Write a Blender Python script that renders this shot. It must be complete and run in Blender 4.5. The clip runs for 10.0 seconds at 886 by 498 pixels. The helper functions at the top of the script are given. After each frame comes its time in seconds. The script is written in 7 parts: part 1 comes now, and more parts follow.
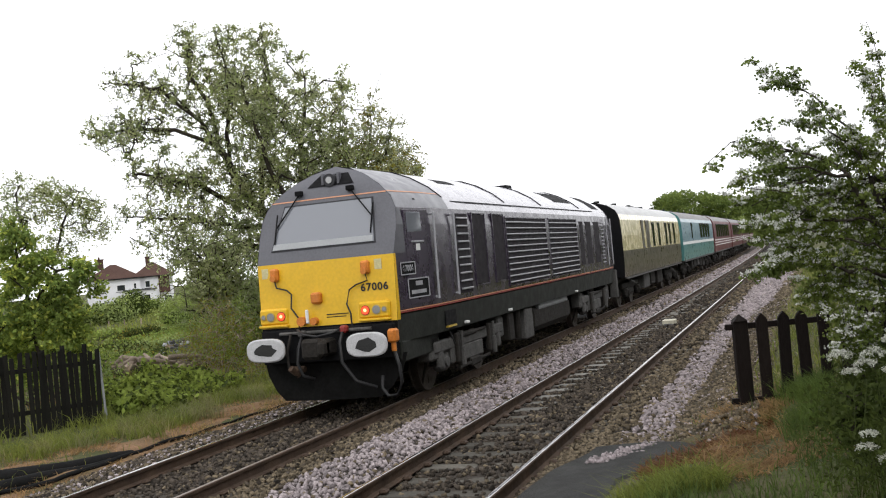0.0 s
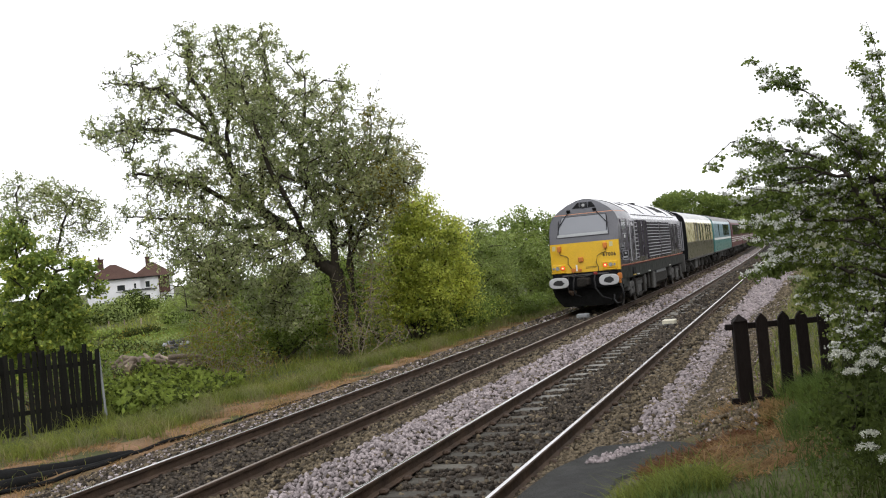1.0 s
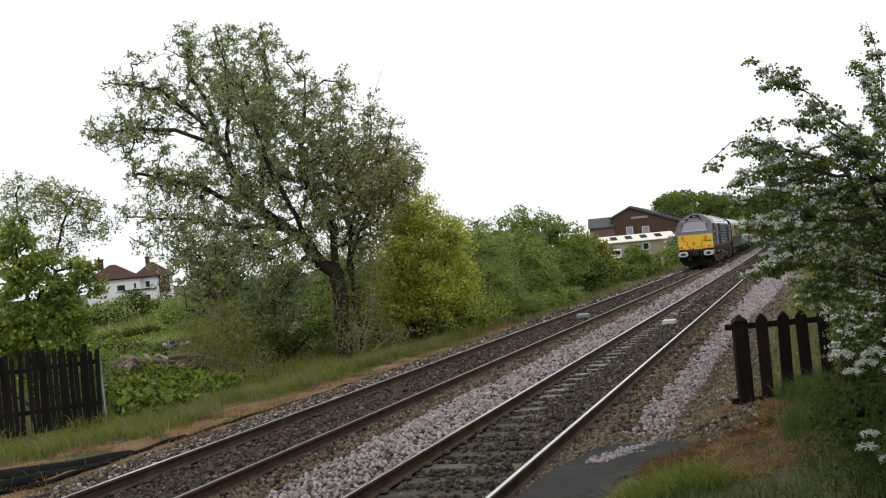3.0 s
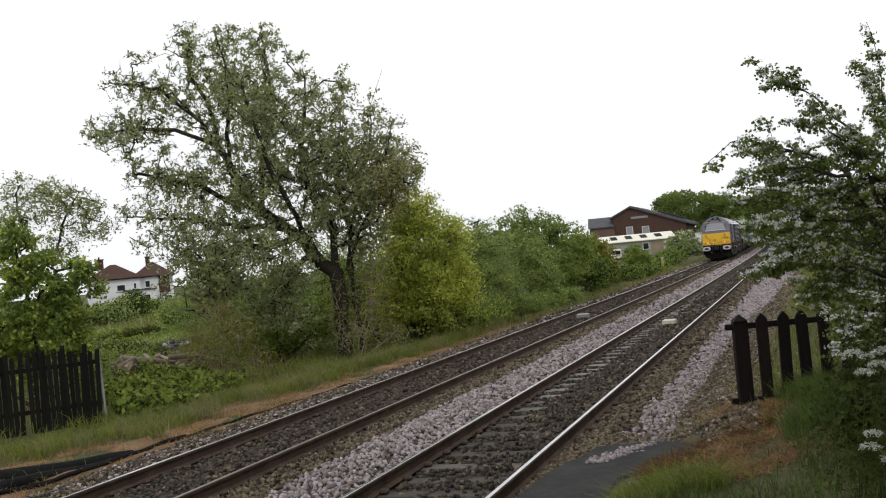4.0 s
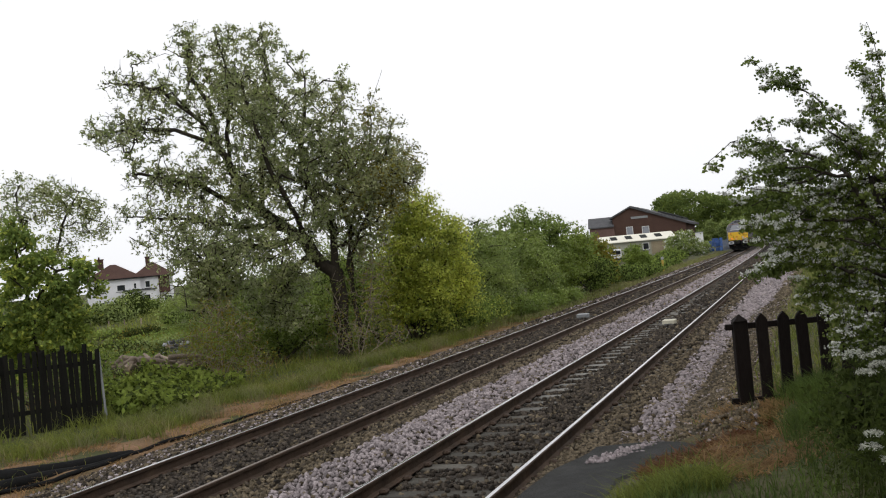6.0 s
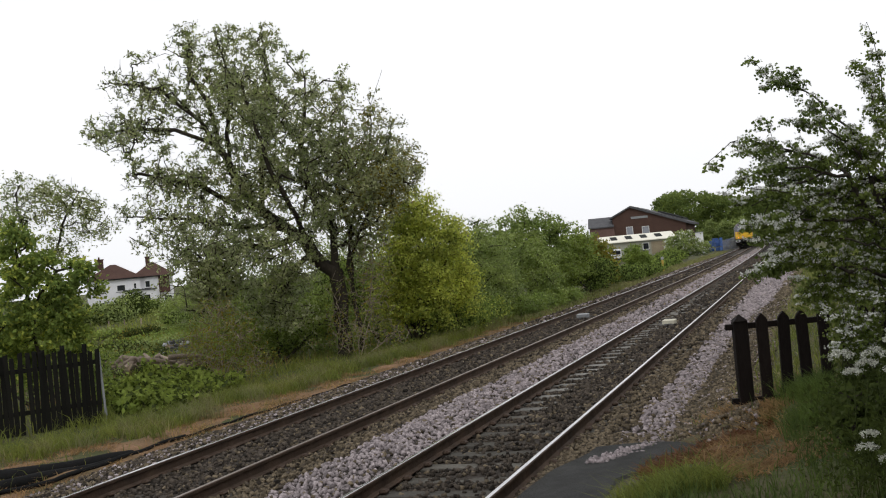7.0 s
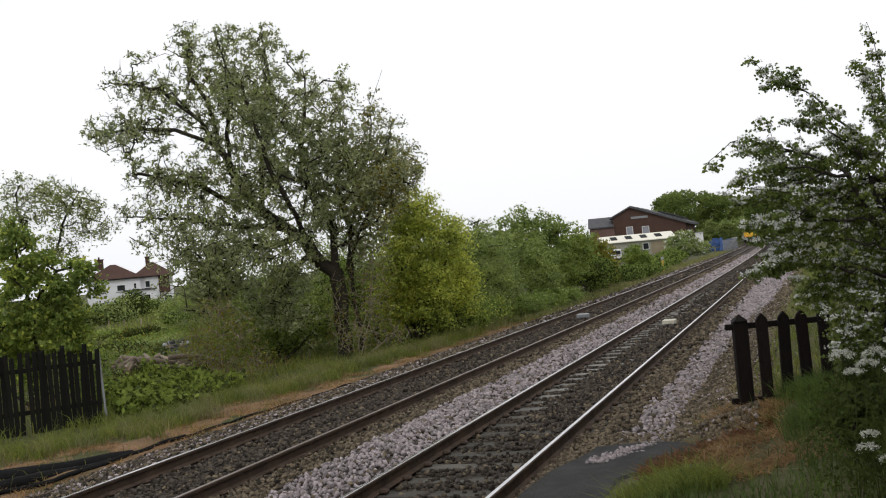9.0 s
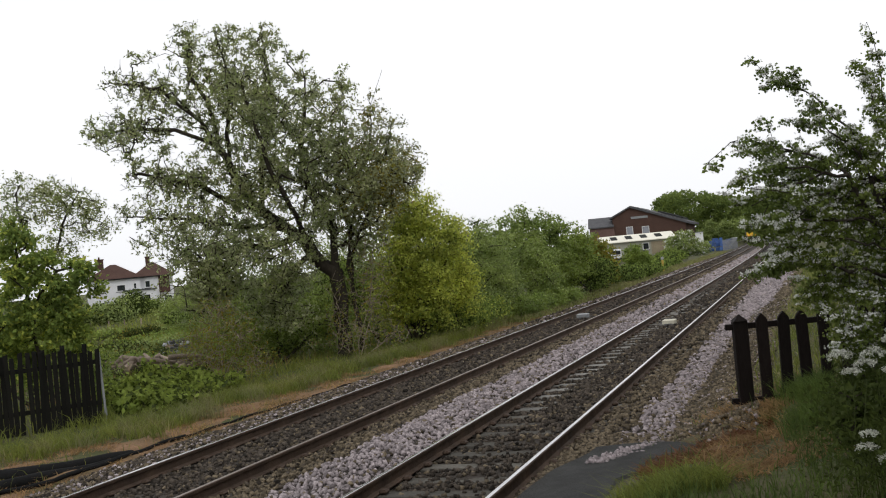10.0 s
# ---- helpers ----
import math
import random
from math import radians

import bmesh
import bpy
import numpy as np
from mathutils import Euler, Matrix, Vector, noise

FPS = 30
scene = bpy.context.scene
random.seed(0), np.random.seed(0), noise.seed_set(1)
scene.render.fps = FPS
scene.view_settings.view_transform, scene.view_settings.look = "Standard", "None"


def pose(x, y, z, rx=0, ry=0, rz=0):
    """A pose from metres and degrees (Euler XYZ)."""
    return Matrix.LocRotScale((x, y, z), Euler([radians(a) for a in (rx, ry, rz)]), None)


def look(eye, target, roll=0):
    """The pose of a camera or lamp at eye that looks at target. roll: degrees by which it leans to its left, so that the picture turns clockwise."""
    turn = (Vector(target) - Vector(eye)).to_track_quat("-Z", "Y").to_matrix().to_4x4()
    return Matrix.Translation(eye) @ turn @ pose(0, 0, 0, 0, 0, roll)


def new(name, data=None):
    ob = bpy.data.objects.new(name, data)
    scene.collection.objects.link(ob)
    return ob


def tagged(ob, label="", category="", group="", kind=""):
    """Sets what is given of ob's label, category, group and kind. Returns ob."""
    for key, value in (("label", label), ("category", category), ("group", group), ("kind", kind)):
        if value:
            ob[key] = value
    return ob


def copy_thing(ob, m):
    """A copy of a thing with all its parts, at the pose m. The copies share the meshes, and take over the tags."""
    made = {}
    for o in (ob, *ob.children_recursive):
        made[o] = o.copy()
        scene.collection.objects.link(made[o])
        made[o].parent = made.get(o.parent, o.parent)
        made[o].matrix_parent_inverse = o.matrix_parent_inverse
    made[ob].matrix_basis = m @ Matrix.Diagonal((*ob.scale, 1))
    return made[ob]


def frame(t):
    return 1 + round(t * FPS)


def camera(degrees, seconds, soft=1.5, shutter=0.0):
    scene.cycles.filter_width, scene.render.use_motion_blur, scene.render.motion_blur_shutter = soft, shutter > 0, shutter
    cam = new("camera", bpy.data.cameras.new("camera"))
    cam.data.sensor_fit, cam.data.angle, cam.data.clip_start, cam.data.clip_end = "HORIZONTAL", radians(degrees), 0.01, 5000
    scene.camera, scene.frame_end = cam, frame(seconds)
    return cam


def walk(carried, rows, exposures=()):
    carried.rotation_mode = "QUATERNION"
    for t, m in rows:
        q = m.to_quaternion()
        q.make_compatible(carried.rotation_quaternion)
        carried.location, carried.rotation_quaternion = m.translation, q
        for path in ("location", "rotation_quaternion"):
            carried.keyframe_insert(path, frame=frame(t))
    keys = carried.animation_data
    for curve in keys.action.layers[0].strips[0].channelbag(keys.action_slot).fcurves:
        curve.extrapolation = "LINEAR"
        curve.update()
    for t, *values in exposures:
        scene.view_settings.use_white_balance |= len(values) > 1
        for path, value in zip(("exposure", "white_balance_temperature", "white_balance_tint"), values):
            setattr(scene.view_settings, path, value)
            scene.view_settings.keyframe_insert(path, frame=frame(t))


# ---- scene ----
# ---- camera and its walk ----
EYE = (7.1855, 0.0, 2.217)
cam = camera(47.63, 10.0, soft=1.12)
STAND = look(EYE, (7.1855 - 3.3909 * 0.99994, 9.4069, 2.217 + 0.1142), -5.29)
walk(cam, [(0.0, STAND), (10.0, STAND)],
     exposures=[(0.0, -0.07), (1.0, -0.10), (1.8, -0.27), (2.5, -0.41), (4.0, -0.57), (4.5, -0.60), (10.0, -0.62)])

# ---- world, sun, exposure ----
world = bpy.data.worlds.new("overcast_sky")
scene.world = world
world.use_nodes = True
wn, wl = world.node_tree.nodes, world.node_tree.links
sky = wn.new("ShaderNodeTexSky")
sky.sky_type = "NISHITA"
sky.sun_disc = False
sky.sun_elevation, sky.sun_rotation = radians(48), radians(150)
sky.air_density, sky.dust_density = 1.0, 4.0
sky_bw = wn.new("ShaderNodeHueSaturation")
sky_bw.inputs["Saturation"].default_value = 0.10
cloud = wn.new("ShaderNodeMixRGB")
cloud.inputs["Fac"].default_value = 0.80
cloud.inputs["Color2"].default_value = (10.6, 10.7, 11.0, 1)
bg = wn["Background"]
bg.inputs["Strength"].default_value = 0.168
wl.new(sky.outputs["Color"], sky_bw.inputs["Color"])
wl.new(sky_bw.outputs["Color"], cloud.inputs["Color1"])
wl.new(cloud.outputs["Color"], bg.inputs["Color"])
sun = new("sun", bpy.data.lights.new("sun", "SUN"))
sun.data.energy, sun.data.angle, sun.data.color = 0.4, radians(25), (1.0, 0.97, 0.92)
sun.matrix_world = look((30, -40, 60), (0, 15, 0))


# ---- materials ----
def material(name, colour, rough=0.8, metal=0.0, scale=4.0, vary=0.25, fine=40.0, bump=0.2, bump_scale=30.0,
             second=None, piece=0.0, island=0.0, spec=0.5, thin=0.0, emit=0.0, stretch=None, coat=0.0):
    """Two scales of noise over a base colour, fine relief, optional change from piece to piece."""
    m = bpy.data.materials.new(name)
    m.use_nodes = True
    n, l = m.node_tree.nodes, m.node_tree.links
    b = n["Principled BSDF"]
    co = n.new("ShaderNodeTexCoord").outputs["Object"]
    if stretch:
        mp = n.new("ShaderNodeMapping")
        mp.inputs["Scale"].default_value = stretch
        l.new(co, mp.inputs["Vector"])
        co = mp.outputs["Vector"]

    def noise_node(s, detail=4.0):
        t = n.new("ShaderNodeTexNoise")
        t.inputs["Scale"].default_value, t.inputs["Detail"].default_value = s, detail
        l.new(co, t.inputs["Vector"])
        return t.outputs["Fac"]

    def ramp(src, a, z):
        r = n.new("ShaderNodeMapRange")
        r.inputs["From Min"].default_value, r.inputs["From Max"].default_value = 0.3, 0.7
        r.inputs["To Min"].default_value, r.inputs["To Max"].default_value = a, z
        l.new(src, r.inputs["Value"])
        return r.outputs["Result"]

    mix = n.new("ShaderNodeMixRGB")
    mix.inputs["Color1"].default_value = (*colour, 1)
    mix.inputs["Color2"].default_value = (*(second or [c * 0.55 for c in colour]), 1)
    l.new(ramp(noise_node(scale), 0.0, 1.0 if second else vary * 2), mix.inputs["Fac"])
    hsv = n.new("ShaderNodeHueSaturation")
    l.new(mix.outputs["Color"], hsv.inputs["Color"])
    val = ramp(noise_node(fine, 2.0), 1 - vary * 0.6, 1 + vary * 0.6)
    if piece or island:
        if piece:
            src, amount = n.new("ShaderNodeObjectInfo").outputs["Random"], piece
        else:
            src, amount = n.new("ShaderNodeNewGeometry").outputs["Random Per Island"], island
        pr = n.new("ShaderNodeMapRange")
        pr.inputs["To Min"].default_value, pr.inputs["To Max"].default_value = 1 - amount, 1 + amount
        l.new(src, pr.inputs["Value"])
        mul = n.new("ShaderNodeMath")
        mul.operation = "MULTIPLY"
        l.new(val, mul.inputs[0])
        l.new(pr.outputs["Result"], mul.inputs[1])
        val = mul.outputs[0]
    l.new(val, hsv.inputs["Value"])
    l.new(hsv.outputs["Color"], b.inputs["Base Color"])
    rr = ramp(noise_node(scale * 3), max(0.02, rough - 0.12), min(1.0, rough + 0.12))
    l.new(rr, b.inputs["Roughness"])
    b.inputs["Metallic"].default_value = metal
    b.inputs["Specular IOR Level"].default_value = spec if rough < 0.7 else spec * 0.3
    b.inputs["Coat Weight"].default_value = coat
    if bump:
        bp = n.new("ShaderNodeBump")
        bp.inputs["Strength"].default_value, bp.inputs["Distance"].default_value = bump, 0.02
        l.new(noise_node(bump_scale), bp.inputs["Height"])
        l.new(bp.outputs["Normal"], b.inputs["Normal"])
    if thin:
        tr = n.new("ShaderNodeBsdfTranslucent")
        l.new(hsv.outputs["Color"], tr.inputs["Color"])
        ms = n.new("ShaderNodeMixShader")
        ms.inputs["Fac"].default_value = thin
        l.new(b.outputs["BSDF"], ms.inputs[1])
        l.new(tr.outputs["BSDF"], ms.inputs[2])
        l.new(ms.outputs["Shader"], n["Material Output"].inputs["Surface"])
    if emit:
        b.inputs["Emission Color"].default_value = (*colour, 1)
        b.inputs["Emission Strength"].default_value = emit
    return m


def leaf(name, colour, island=0.35, second=None):
    return material(name, (colour[0], colour[1], colour[2] * 0.7), rough=0.72, scale=0.8, vary=0.3, fine=3, bump=0, island=island * 0.75, thin=0.5,
                    second=second, spec=0.5)


M_GROUND = material("earth_and_weeds", (0.085, 0.072, 0.038), 0.95, scale=0.7, vary=0.35, fine=14, bump=0.9, bump_scale=12, second=(0.058, 0.075, 0.024))
M_BED = material("dirty_ballast_bed", (0.055, 0.046, 0.038), 0.95, scale=2.0, vary=0.4, fine=35, bump=1.0, bump_scale=38)
M_STONE_LIGHT = material("fresh_granite_ballast", (0.33, 0.285, 0.288), 0.85, scale=9, vary=0.25, fine=60, bump=0.3, island=0.45)
M_BALLAST_LIGHT = material("pale_ballast_surface", (0.235, 0.196, 0.185), 0.9, scale=5, vary=0.55, fine=45, bump=1.0, bump_scale=40)
M_STONE_DARK = material("weathered_ballast", (0.066, 0.054, 0.043), 0.9, scale=9, vary=0.3, fine=60, bump=0.3, island=0.75)
M_STONE_BROWN = material("brown_ballast", (0.138, 0.110, 0.074), 0.9, scale=9, vary=0.3, fine=60, bump=0.3, island=0.7)
M_RUST = material("rusty_rail_steel", (0.10, 0.067, 0.048), 0.8, 0.3, scale=3, vary=0.3, fine=50, bump=0.25, bump_scale=60, second=(0.06, 0.042, 0.032))
M_RAILTOP = material("polished_rail_head", (0.62, 0.61, 0.62), 0.24, 1.0, scale=1.5, vary=0.15, fine=30, bump=0.03, bump_scale=20, stretch=(6, 0.4, 6))
M_RAILTOP_DULL = material("dull_rail_head", (0.30, 0.25, 0.22), 0.42, 0.9, scale=1.5, vary=0.2, fine=30, bump=0.05, stretch=(6, 0.4, 6))
M_SLEEPER = material("worn_concrete_sleeper", (0.22, 0.21, 0.19), 0.9, scale=5, vary=0.35, fine=50, bump=0.3, piece=0.3)
M_SLEEPER_DUSTY = material("dusty_concrete_sleeper", (0.115, 0.106, 0.09), 0.92, scale=5, vary=0.4, fine=50, bump=0.3, piece=0.3)
M_SLEEPER_DIRTY = material("dirty_concrete_sleeper", (0.055, 0.048, 0.04), 0.92, scale=5, vary=0.35, fine=50, bump=0.3, piece=0.3)
M_ASPHALT = material("grey_asphalt", (0.055, 0.055, 0.053), 0.9, scale=2.2, vary=0.4, fine=70, bump=0.8, bump_scale=110)
M_MAGNET = material("cream_magnet_cover", (0.62, 0.58, 0.46), 0.6, scale=7, vary=0.2, fine=50, bump=0.1)
M_RUBBER = material("black_rubber", (0.012, 0.012, 0.013), 0.6, scale=4, vary=0.3, fine=40, bump=0.15)
M_WOOD_DARK = material("dark_creosoted_timber", (0.013, 0.0088, 0.0075), 0.75, scale=3, vary=0.35, fine=40, bump=0.35, bump_scale=25, stretch=(8, 8, 1), piece=0.25)
M_WOOD_OLD = material("weathered_dark_timber", (0.011, 0.0105, 0.0085), 0.9, scale=3, vary=0.4, fine=40, bump=0.4, bump_scale=25, stretch=(8, 8, 1), piece=0.35)
M_CONCRETE = material("grey_concrete", (0.10, 0.10, 0.095), 0.9, scale=4, vary=0.25, fine=50, bump=0.3)
M_BARK = material("willow_bark", (0.048, 0.040, 0.030), 0.95, scale=5, vary=0.4, fine=30, bump=0.8, bump_scale=18, stretch=(3, 3, 0.6))
M_TWIG = material("grey_brown_twigs", (0.06, 0.05, 0.04), 0.9, scale=6, vary=0.3, fine=40, bump=0)
M_DRY = material("dead_brown_stems", (0.30, 0.245, 0.185), 0.9, scale=3, vary=0.3, fine=30, bump=0, island=0.3)
L_WILLOW = leaf("willow_leaves", (0.40, 0.41, 0.29), 0.45, (0.28, 0.31, 0.18))
L_FRESH = leaf("fresh_yellow_green_leaves", (0.57, 0.60, 0.15), 0.4, (0.38, 0.43, 0.10))
L_GREEN = leaf("mid_green_leaves", (0.255, 0.32, 0.09), 0.45, (0.165, 0.235, 0.065))
L_SALLOW = leaf("grey_green_leaves", (0.35, 0.41, 0.18), 0.4, (0.25, 0.315, 0.125))
L_DARK = leaf("dark_green_leaves", (0.06, 0.085, 0.028), 0.4)
# Dark leaf; also holds shade in nettle gaps and under the hawthorn.
L_WEED = leaf("dark_and_shaded_weed_leaves", (0.08, 0.104, 0.03), 0.5, (0.048, 0.068, 0.021))
L_BRONZE = leaf("bronze_green_leaves", (0.312, 0.234, 0.046), 0.4, (0.182, 0.195, 0.039))
L_FAR = leaf("distant_wood_leaves", (0.20, 0.25, 0.075), 0.3, (0.12, 0.17, 0.055))
L_HAW = leaf("hawthorn_leaves", (0.205, 0.255, 0.088), 0.5, (0.13, 0.18, 0.055))
M_BLOSSOM = material("white_blossom", (0.86, 0.86, 0.82), 0.75, scale=20, vary=0.12, fine=60, bump=0, island=0.15, thin=0.3)
L_GRASS = leaf("grass_blades", (0.225, 0.245, 0.068), 0.5, (0.15, 0.185, 0.05))
L_GRASS_DRY = leaf("dry_grass_blades", (0.38, 0.26, 0.155), 0.4, (0.27, 0.16, 0.085))
L_HERB = leaf("nettle_leaves", (0.27, 0.33, 0.085), 0.45, (0.19, 0.25, 0.06))
L_MOSS = leaf("rusty_moss", (0.15, 0.06, 0.035), 0.4, (0.19, 0.11, 0.06))
M_SANDY = material("sandy_orange_earth", (0.25, 0.15, 0.088), 0.95, scale=2.2, vary=0.55, fine=30, bump=1.0, bump_scale=26, second=(0.12, 0.085, 0.045))
M_UMBEL = material("cream_white_umbels", (0.66, 0.67, 0.59), 0.8, scale=20, vary=0.2, fine=60, bump=0, island=0.3, thin=0.3)
M_DUCT = material("dusty_black_duct", (0.016, 0.016, 0.016), 0.9, scale=5, vary=0.35, fine=40, bump=0.2, spec=0.2)

# locomotive and coaches
M_CLARET = material("dark_claret_paint", (0.045, 0.034, 0.054), 0.27, scale=1.2, vary=0.3, fine=30, bump=0.02, spec=0.5, coat=0.08)
M_ROOFGREY = material("silver_grey_roof_paint", (0.43, 0.415, 0.455), 0.24, scale=0.9, vary=0.2, fine=14, bump=0.03, coat=0.3)
M_CABGREY = material("slate_grey_cab_paint", (0.10, 0.10, 0.115), 0.42, scale=1.5, vary=0.15, fine=30, bump=0.02)
M_YELLOW = material("warning_yellow_paint", (0.74, 0.445, 0.011), 0.42, scale=2.0, vary=0.10, fine=20, bump=0.02)
M_VALANCE = material("dirty_dark_valance", (0.027, 0.029, 0.025), 0.72, scale=1.5, vary=0.35, fine=20, bump=0.08)
M_ORANGE = material("orange_red_lining", (0.58, 0.27, 0.15), 0.5, scale=3, vary=0.12, bump=0)
M_CABROOF = material("mid_grey_cab_roof", (0.20, 0.20, 0.22), 0.4, scale=1.5, vary=0.15, fine=30, bump=0.02)
M_RED = material("red_lining", (0.24, 0.022, 0.018), 0.5, scale=3, vary=0.12, bump=0)
M_GRIME = material("sooty_black_paint", (0.012, 0.0115, 0.011), 0.8, scale=2.0, vary=0.4, fine=20, bump=0.1)
M_HATCH = material("dark_hatch_panel", (0.020, 0.016, 0.020), 0.72, scale=2.0, vary=0.25, fine=20, bump=0.05)
M_SILVER = material("silver_louvre_metal", (0.36, 0.36, 0.385), 0.45, 0.0, scale=5, vary=0.25, bump=0.05)
M_BLACK = material("black_recess", (0.006, 0.006, 0.007), 0.75, scale=4, vary=0.2, bump=0.05)
M_BOGIE = material("brake_dust_bogie", (0.030, 0.027, 0.024), 0.85, scale=4, vary=0.4, fine=30, bump=0.3)
M_BOGIE_LIGHT = material("grey_bogie_frame", (0.105, 0.102, 0.098), 0.8, scale=4, vary=0.4, fine=30, bump=0.2)
M_WHEEL = material("wheel_steel", (0.10, 0.085, 0.075), 0.6, 0.6, scale=4, vary=0.3, bump=0.1)
M_BUFFER = material("white_painted_buffer", (0.50, 0.50, 0.51), 0.5, scale=6, vary=0.18, fine=40, bump=0.05)
M_GREASE = material("black_buffer_grease", (0.010, 0.010, 0.010), 0.5, scale=6, vary=0.3, bump=0.3)
M_JUMPER = material("orange_jumper_box", (0.62, 0.20, 0.025), 0.5, scale=6, vary=0.2, bump=0.05)
M_TAIL = material("red_tail_lamp", (1.0, 0.06, 0.02), 0.3, bump=0, vary=0, emit=1.9)
M_BULB = material("glowing_lamp_bulb", (1.0, 0.36, 0.12), 0.3, bump=0, vary=0, emit=5.0)
M_LENS = material("headlamp_lens", (0.36, 0.36, 0.36), 0.12, 0.4, bump=0, vary=0.1)
M_WHITE = material("white_paint", (0.75, 0.75, 0.74), 0.5, scale=3, vary=0.1, bump=0.02)
M_TEXT = material("black_lettering", (0.01, 0.01, 0.01), 0.5, bump=0, vary=0.05)
M_CREAM = material("cream_coach_paint", (0.88, 0.78, 0.47), 0.26, scale=1.0, vary=0.10, bump=0.02, coat=0.6)
M_CHOC = material("brown_coach_paint", (0.060, 0.047, 0.025), 0.35, scale=1.0, vary=0.2, bump=0.02, coat=0.2)
M_TEAL = material("teal_coach_paint", (0.075, 0.22, 0.215), 0.35, scale=1.0, vary=0.15, bump=0.02, coat=0.2)
M_TEAL_PALE = material("pale_blue_coach_paint", (0.20, 0.31, 0.36), 0.35, scale=1.0, vary=0.15, bump=0.02, coat=0.2)
M_COACHRED = material("maroon_red_coach_paint", (0.13, 0.045, 0.046), 0.5, scale=1.0, vary=0.2, bump=0.02, spec=0.25)
M_COACHROOF = material("grey_coach_roof", (0.52, 0.52, 0.52), 0.5, scale=0.8, vary=0.2, bump=0.03)
M_COACHROOF_DARK = material("dark_grey_coach_roof", (0.15, 0.14, 0.14), 0.5, scale=0.8, vary=0.2, bump=0.03)

# buildings
M_PALEBRICK = material("weathered_pink_brickwork", (0.16, 0.10, 0.088), 0.9, scale=0.6, vary=0.25, fine=6, bump=0.2)
M_BRICK = material("dark_red_brickwork", (0.088, 0.052, 0.041), 0.9, scale=0.6, vary=0.2, fine=6, bump=0.2)
M_SLATE = material("grey_slate_roof", (0.10, 0.10, 0.105), 0.8, scale=0.8, vary=0.25, fine=5, bump=0.2)
M_TILE = material("brown_tile_roof", (0.085, 0.048, 0.038), 0.9, scale=0.8, vary=0.25, fine=6, bump=0.2)
M_RENDER = material("white_rendered_wall", (0.70, 0.70, 0.71), 0.9, scale=0.5, vary=0.1, fine=8, bump=0.1)
# Dark and matt in itself: keeps the sky's reflection out of the glazing.
M_ROOFLIGHT = material("dark_matt_rooflight", (0.03, 0.032, 0.03), 0.8, scale=2.0, vary=0.3, bump=0.05)
M_NOTICE = material("pale_yellow_notice", (0.62, 0.56, 0.30), 0.5, scale=9, vary=0.2, bump=0)
M_SHEDROOF = material("cream_sheet_roof", (0.80, 0.77, 0.66), 0.7, scale=0.5, vary=0.12, fine=6, bump=0.1)
M_SHEDWALL = material("buff_shed_wall", (0.30, 0.25, 0.17), 0.9, scale=0.4, vary=0.2, fine=6, bump=0.1)
M_SHEDPALE = material("pale_olive_cladding", (0.33, 0.33, 0.27), 0.8, scale=0.4, vary=0.15, fine=6, bump=0.1)
M_BLUE = material("blue_stacked_crates", (0.055, 0.13, 0.36), 0.5, scale=1.0, vary=0.3, bump=0.05, piece=0.3)
M_STEELGREY = material("galvanised_steel", (0.30, 0.31, 0.32), 0.6, 0.3, scale=2.0, vary=0.2, bump=0.05)
M_POSTYELLOW = material("yellow_post_paint", (0.55, 0.38, 0.06), 0.6, scale=4.0, vary=0.15, bump=0.03)
M_LOG = material("pale_dead_wood", (0.30, 0.24, 0.19), 0.9, scale=4, vary=0.4, fine=30, bump=0.6, piece=0.45)


def glass(name, colour, rough=0.06):
    """Dark glazing that mirrors the sky."""
    m = bpy.data.materials.new(name)
    m.use_nodes = True
    b = m.node_tree.nodes["Principled BSDF"]
    b.inputs["Base Color"].default_value = (*colour, 1)
    b.inputs["Roughness"].default_value = rough
    b.inputs["IOR"].default_value = 1.52
    b.inputs["Specular IOR Level"].default_value = 0.8
    b.inputs["Coat Weight"].default_value = 0.6
    return m


M_GLASS = glass("cab_windscreen_glass", (0.17, 0.18, 0.205))
M_SEAL = material("dark_window_seal", (0.05, 0.05, 0.055), 0.75, scale=4, vary=0.2, bump=0.05)
M_LEDGE = material("pale_cab_ledge", (0.34, 0.35, 0.36), 0.5, scale=3, vary=0.1, bump=0)
M_GRAVEL = material("brown_gravel", (0.082, 0.070, 0.047), 0.95, scale=2.0, vary=0.4, fine=40, bump=1.0, bump_scale=45)
M_GLASS_DARK = glass("dark_window_glass", (0.02, 0.024, 0.028))


# ---- mesh tools ----
def link_mesh(name, verts, faces, mat, parent=None, label="", smooth=False):
    me = bpy.data.meshes.new(name)
    me.from_pydata([tuple(v) for v in verts], [], faces)
    me.materials.append(mat)
    if smooth:
        me.polygons.foreach_set("use_smooth", [True] * len(me.polygons))
    me.update()
    ob = new(name, me)
    if parent:
        ob.parent = parent
    return tagged(ob, label)


def part(name, bm, mat, parent=None, label="", smooth=False):
    me = bpy.data.meshes.new(name)
    bmesh.ops.recalc_face_normals(bm, faces=bm.faces[:])
    bm.to_mesh(me)
    bm.free()
    me.materials.append(mat)
    if smooth:
        me.polygons.foreach_set("use_smooth", [True] * len(me.polygons))
    ob = new(name, me)
    if parent:
        ob.parent = parent
    return tagged(ob, label)


def empty(name, m=None):
    ob = new(name)
    if m is not None:
        ob.matrix_basis = m
    return ob


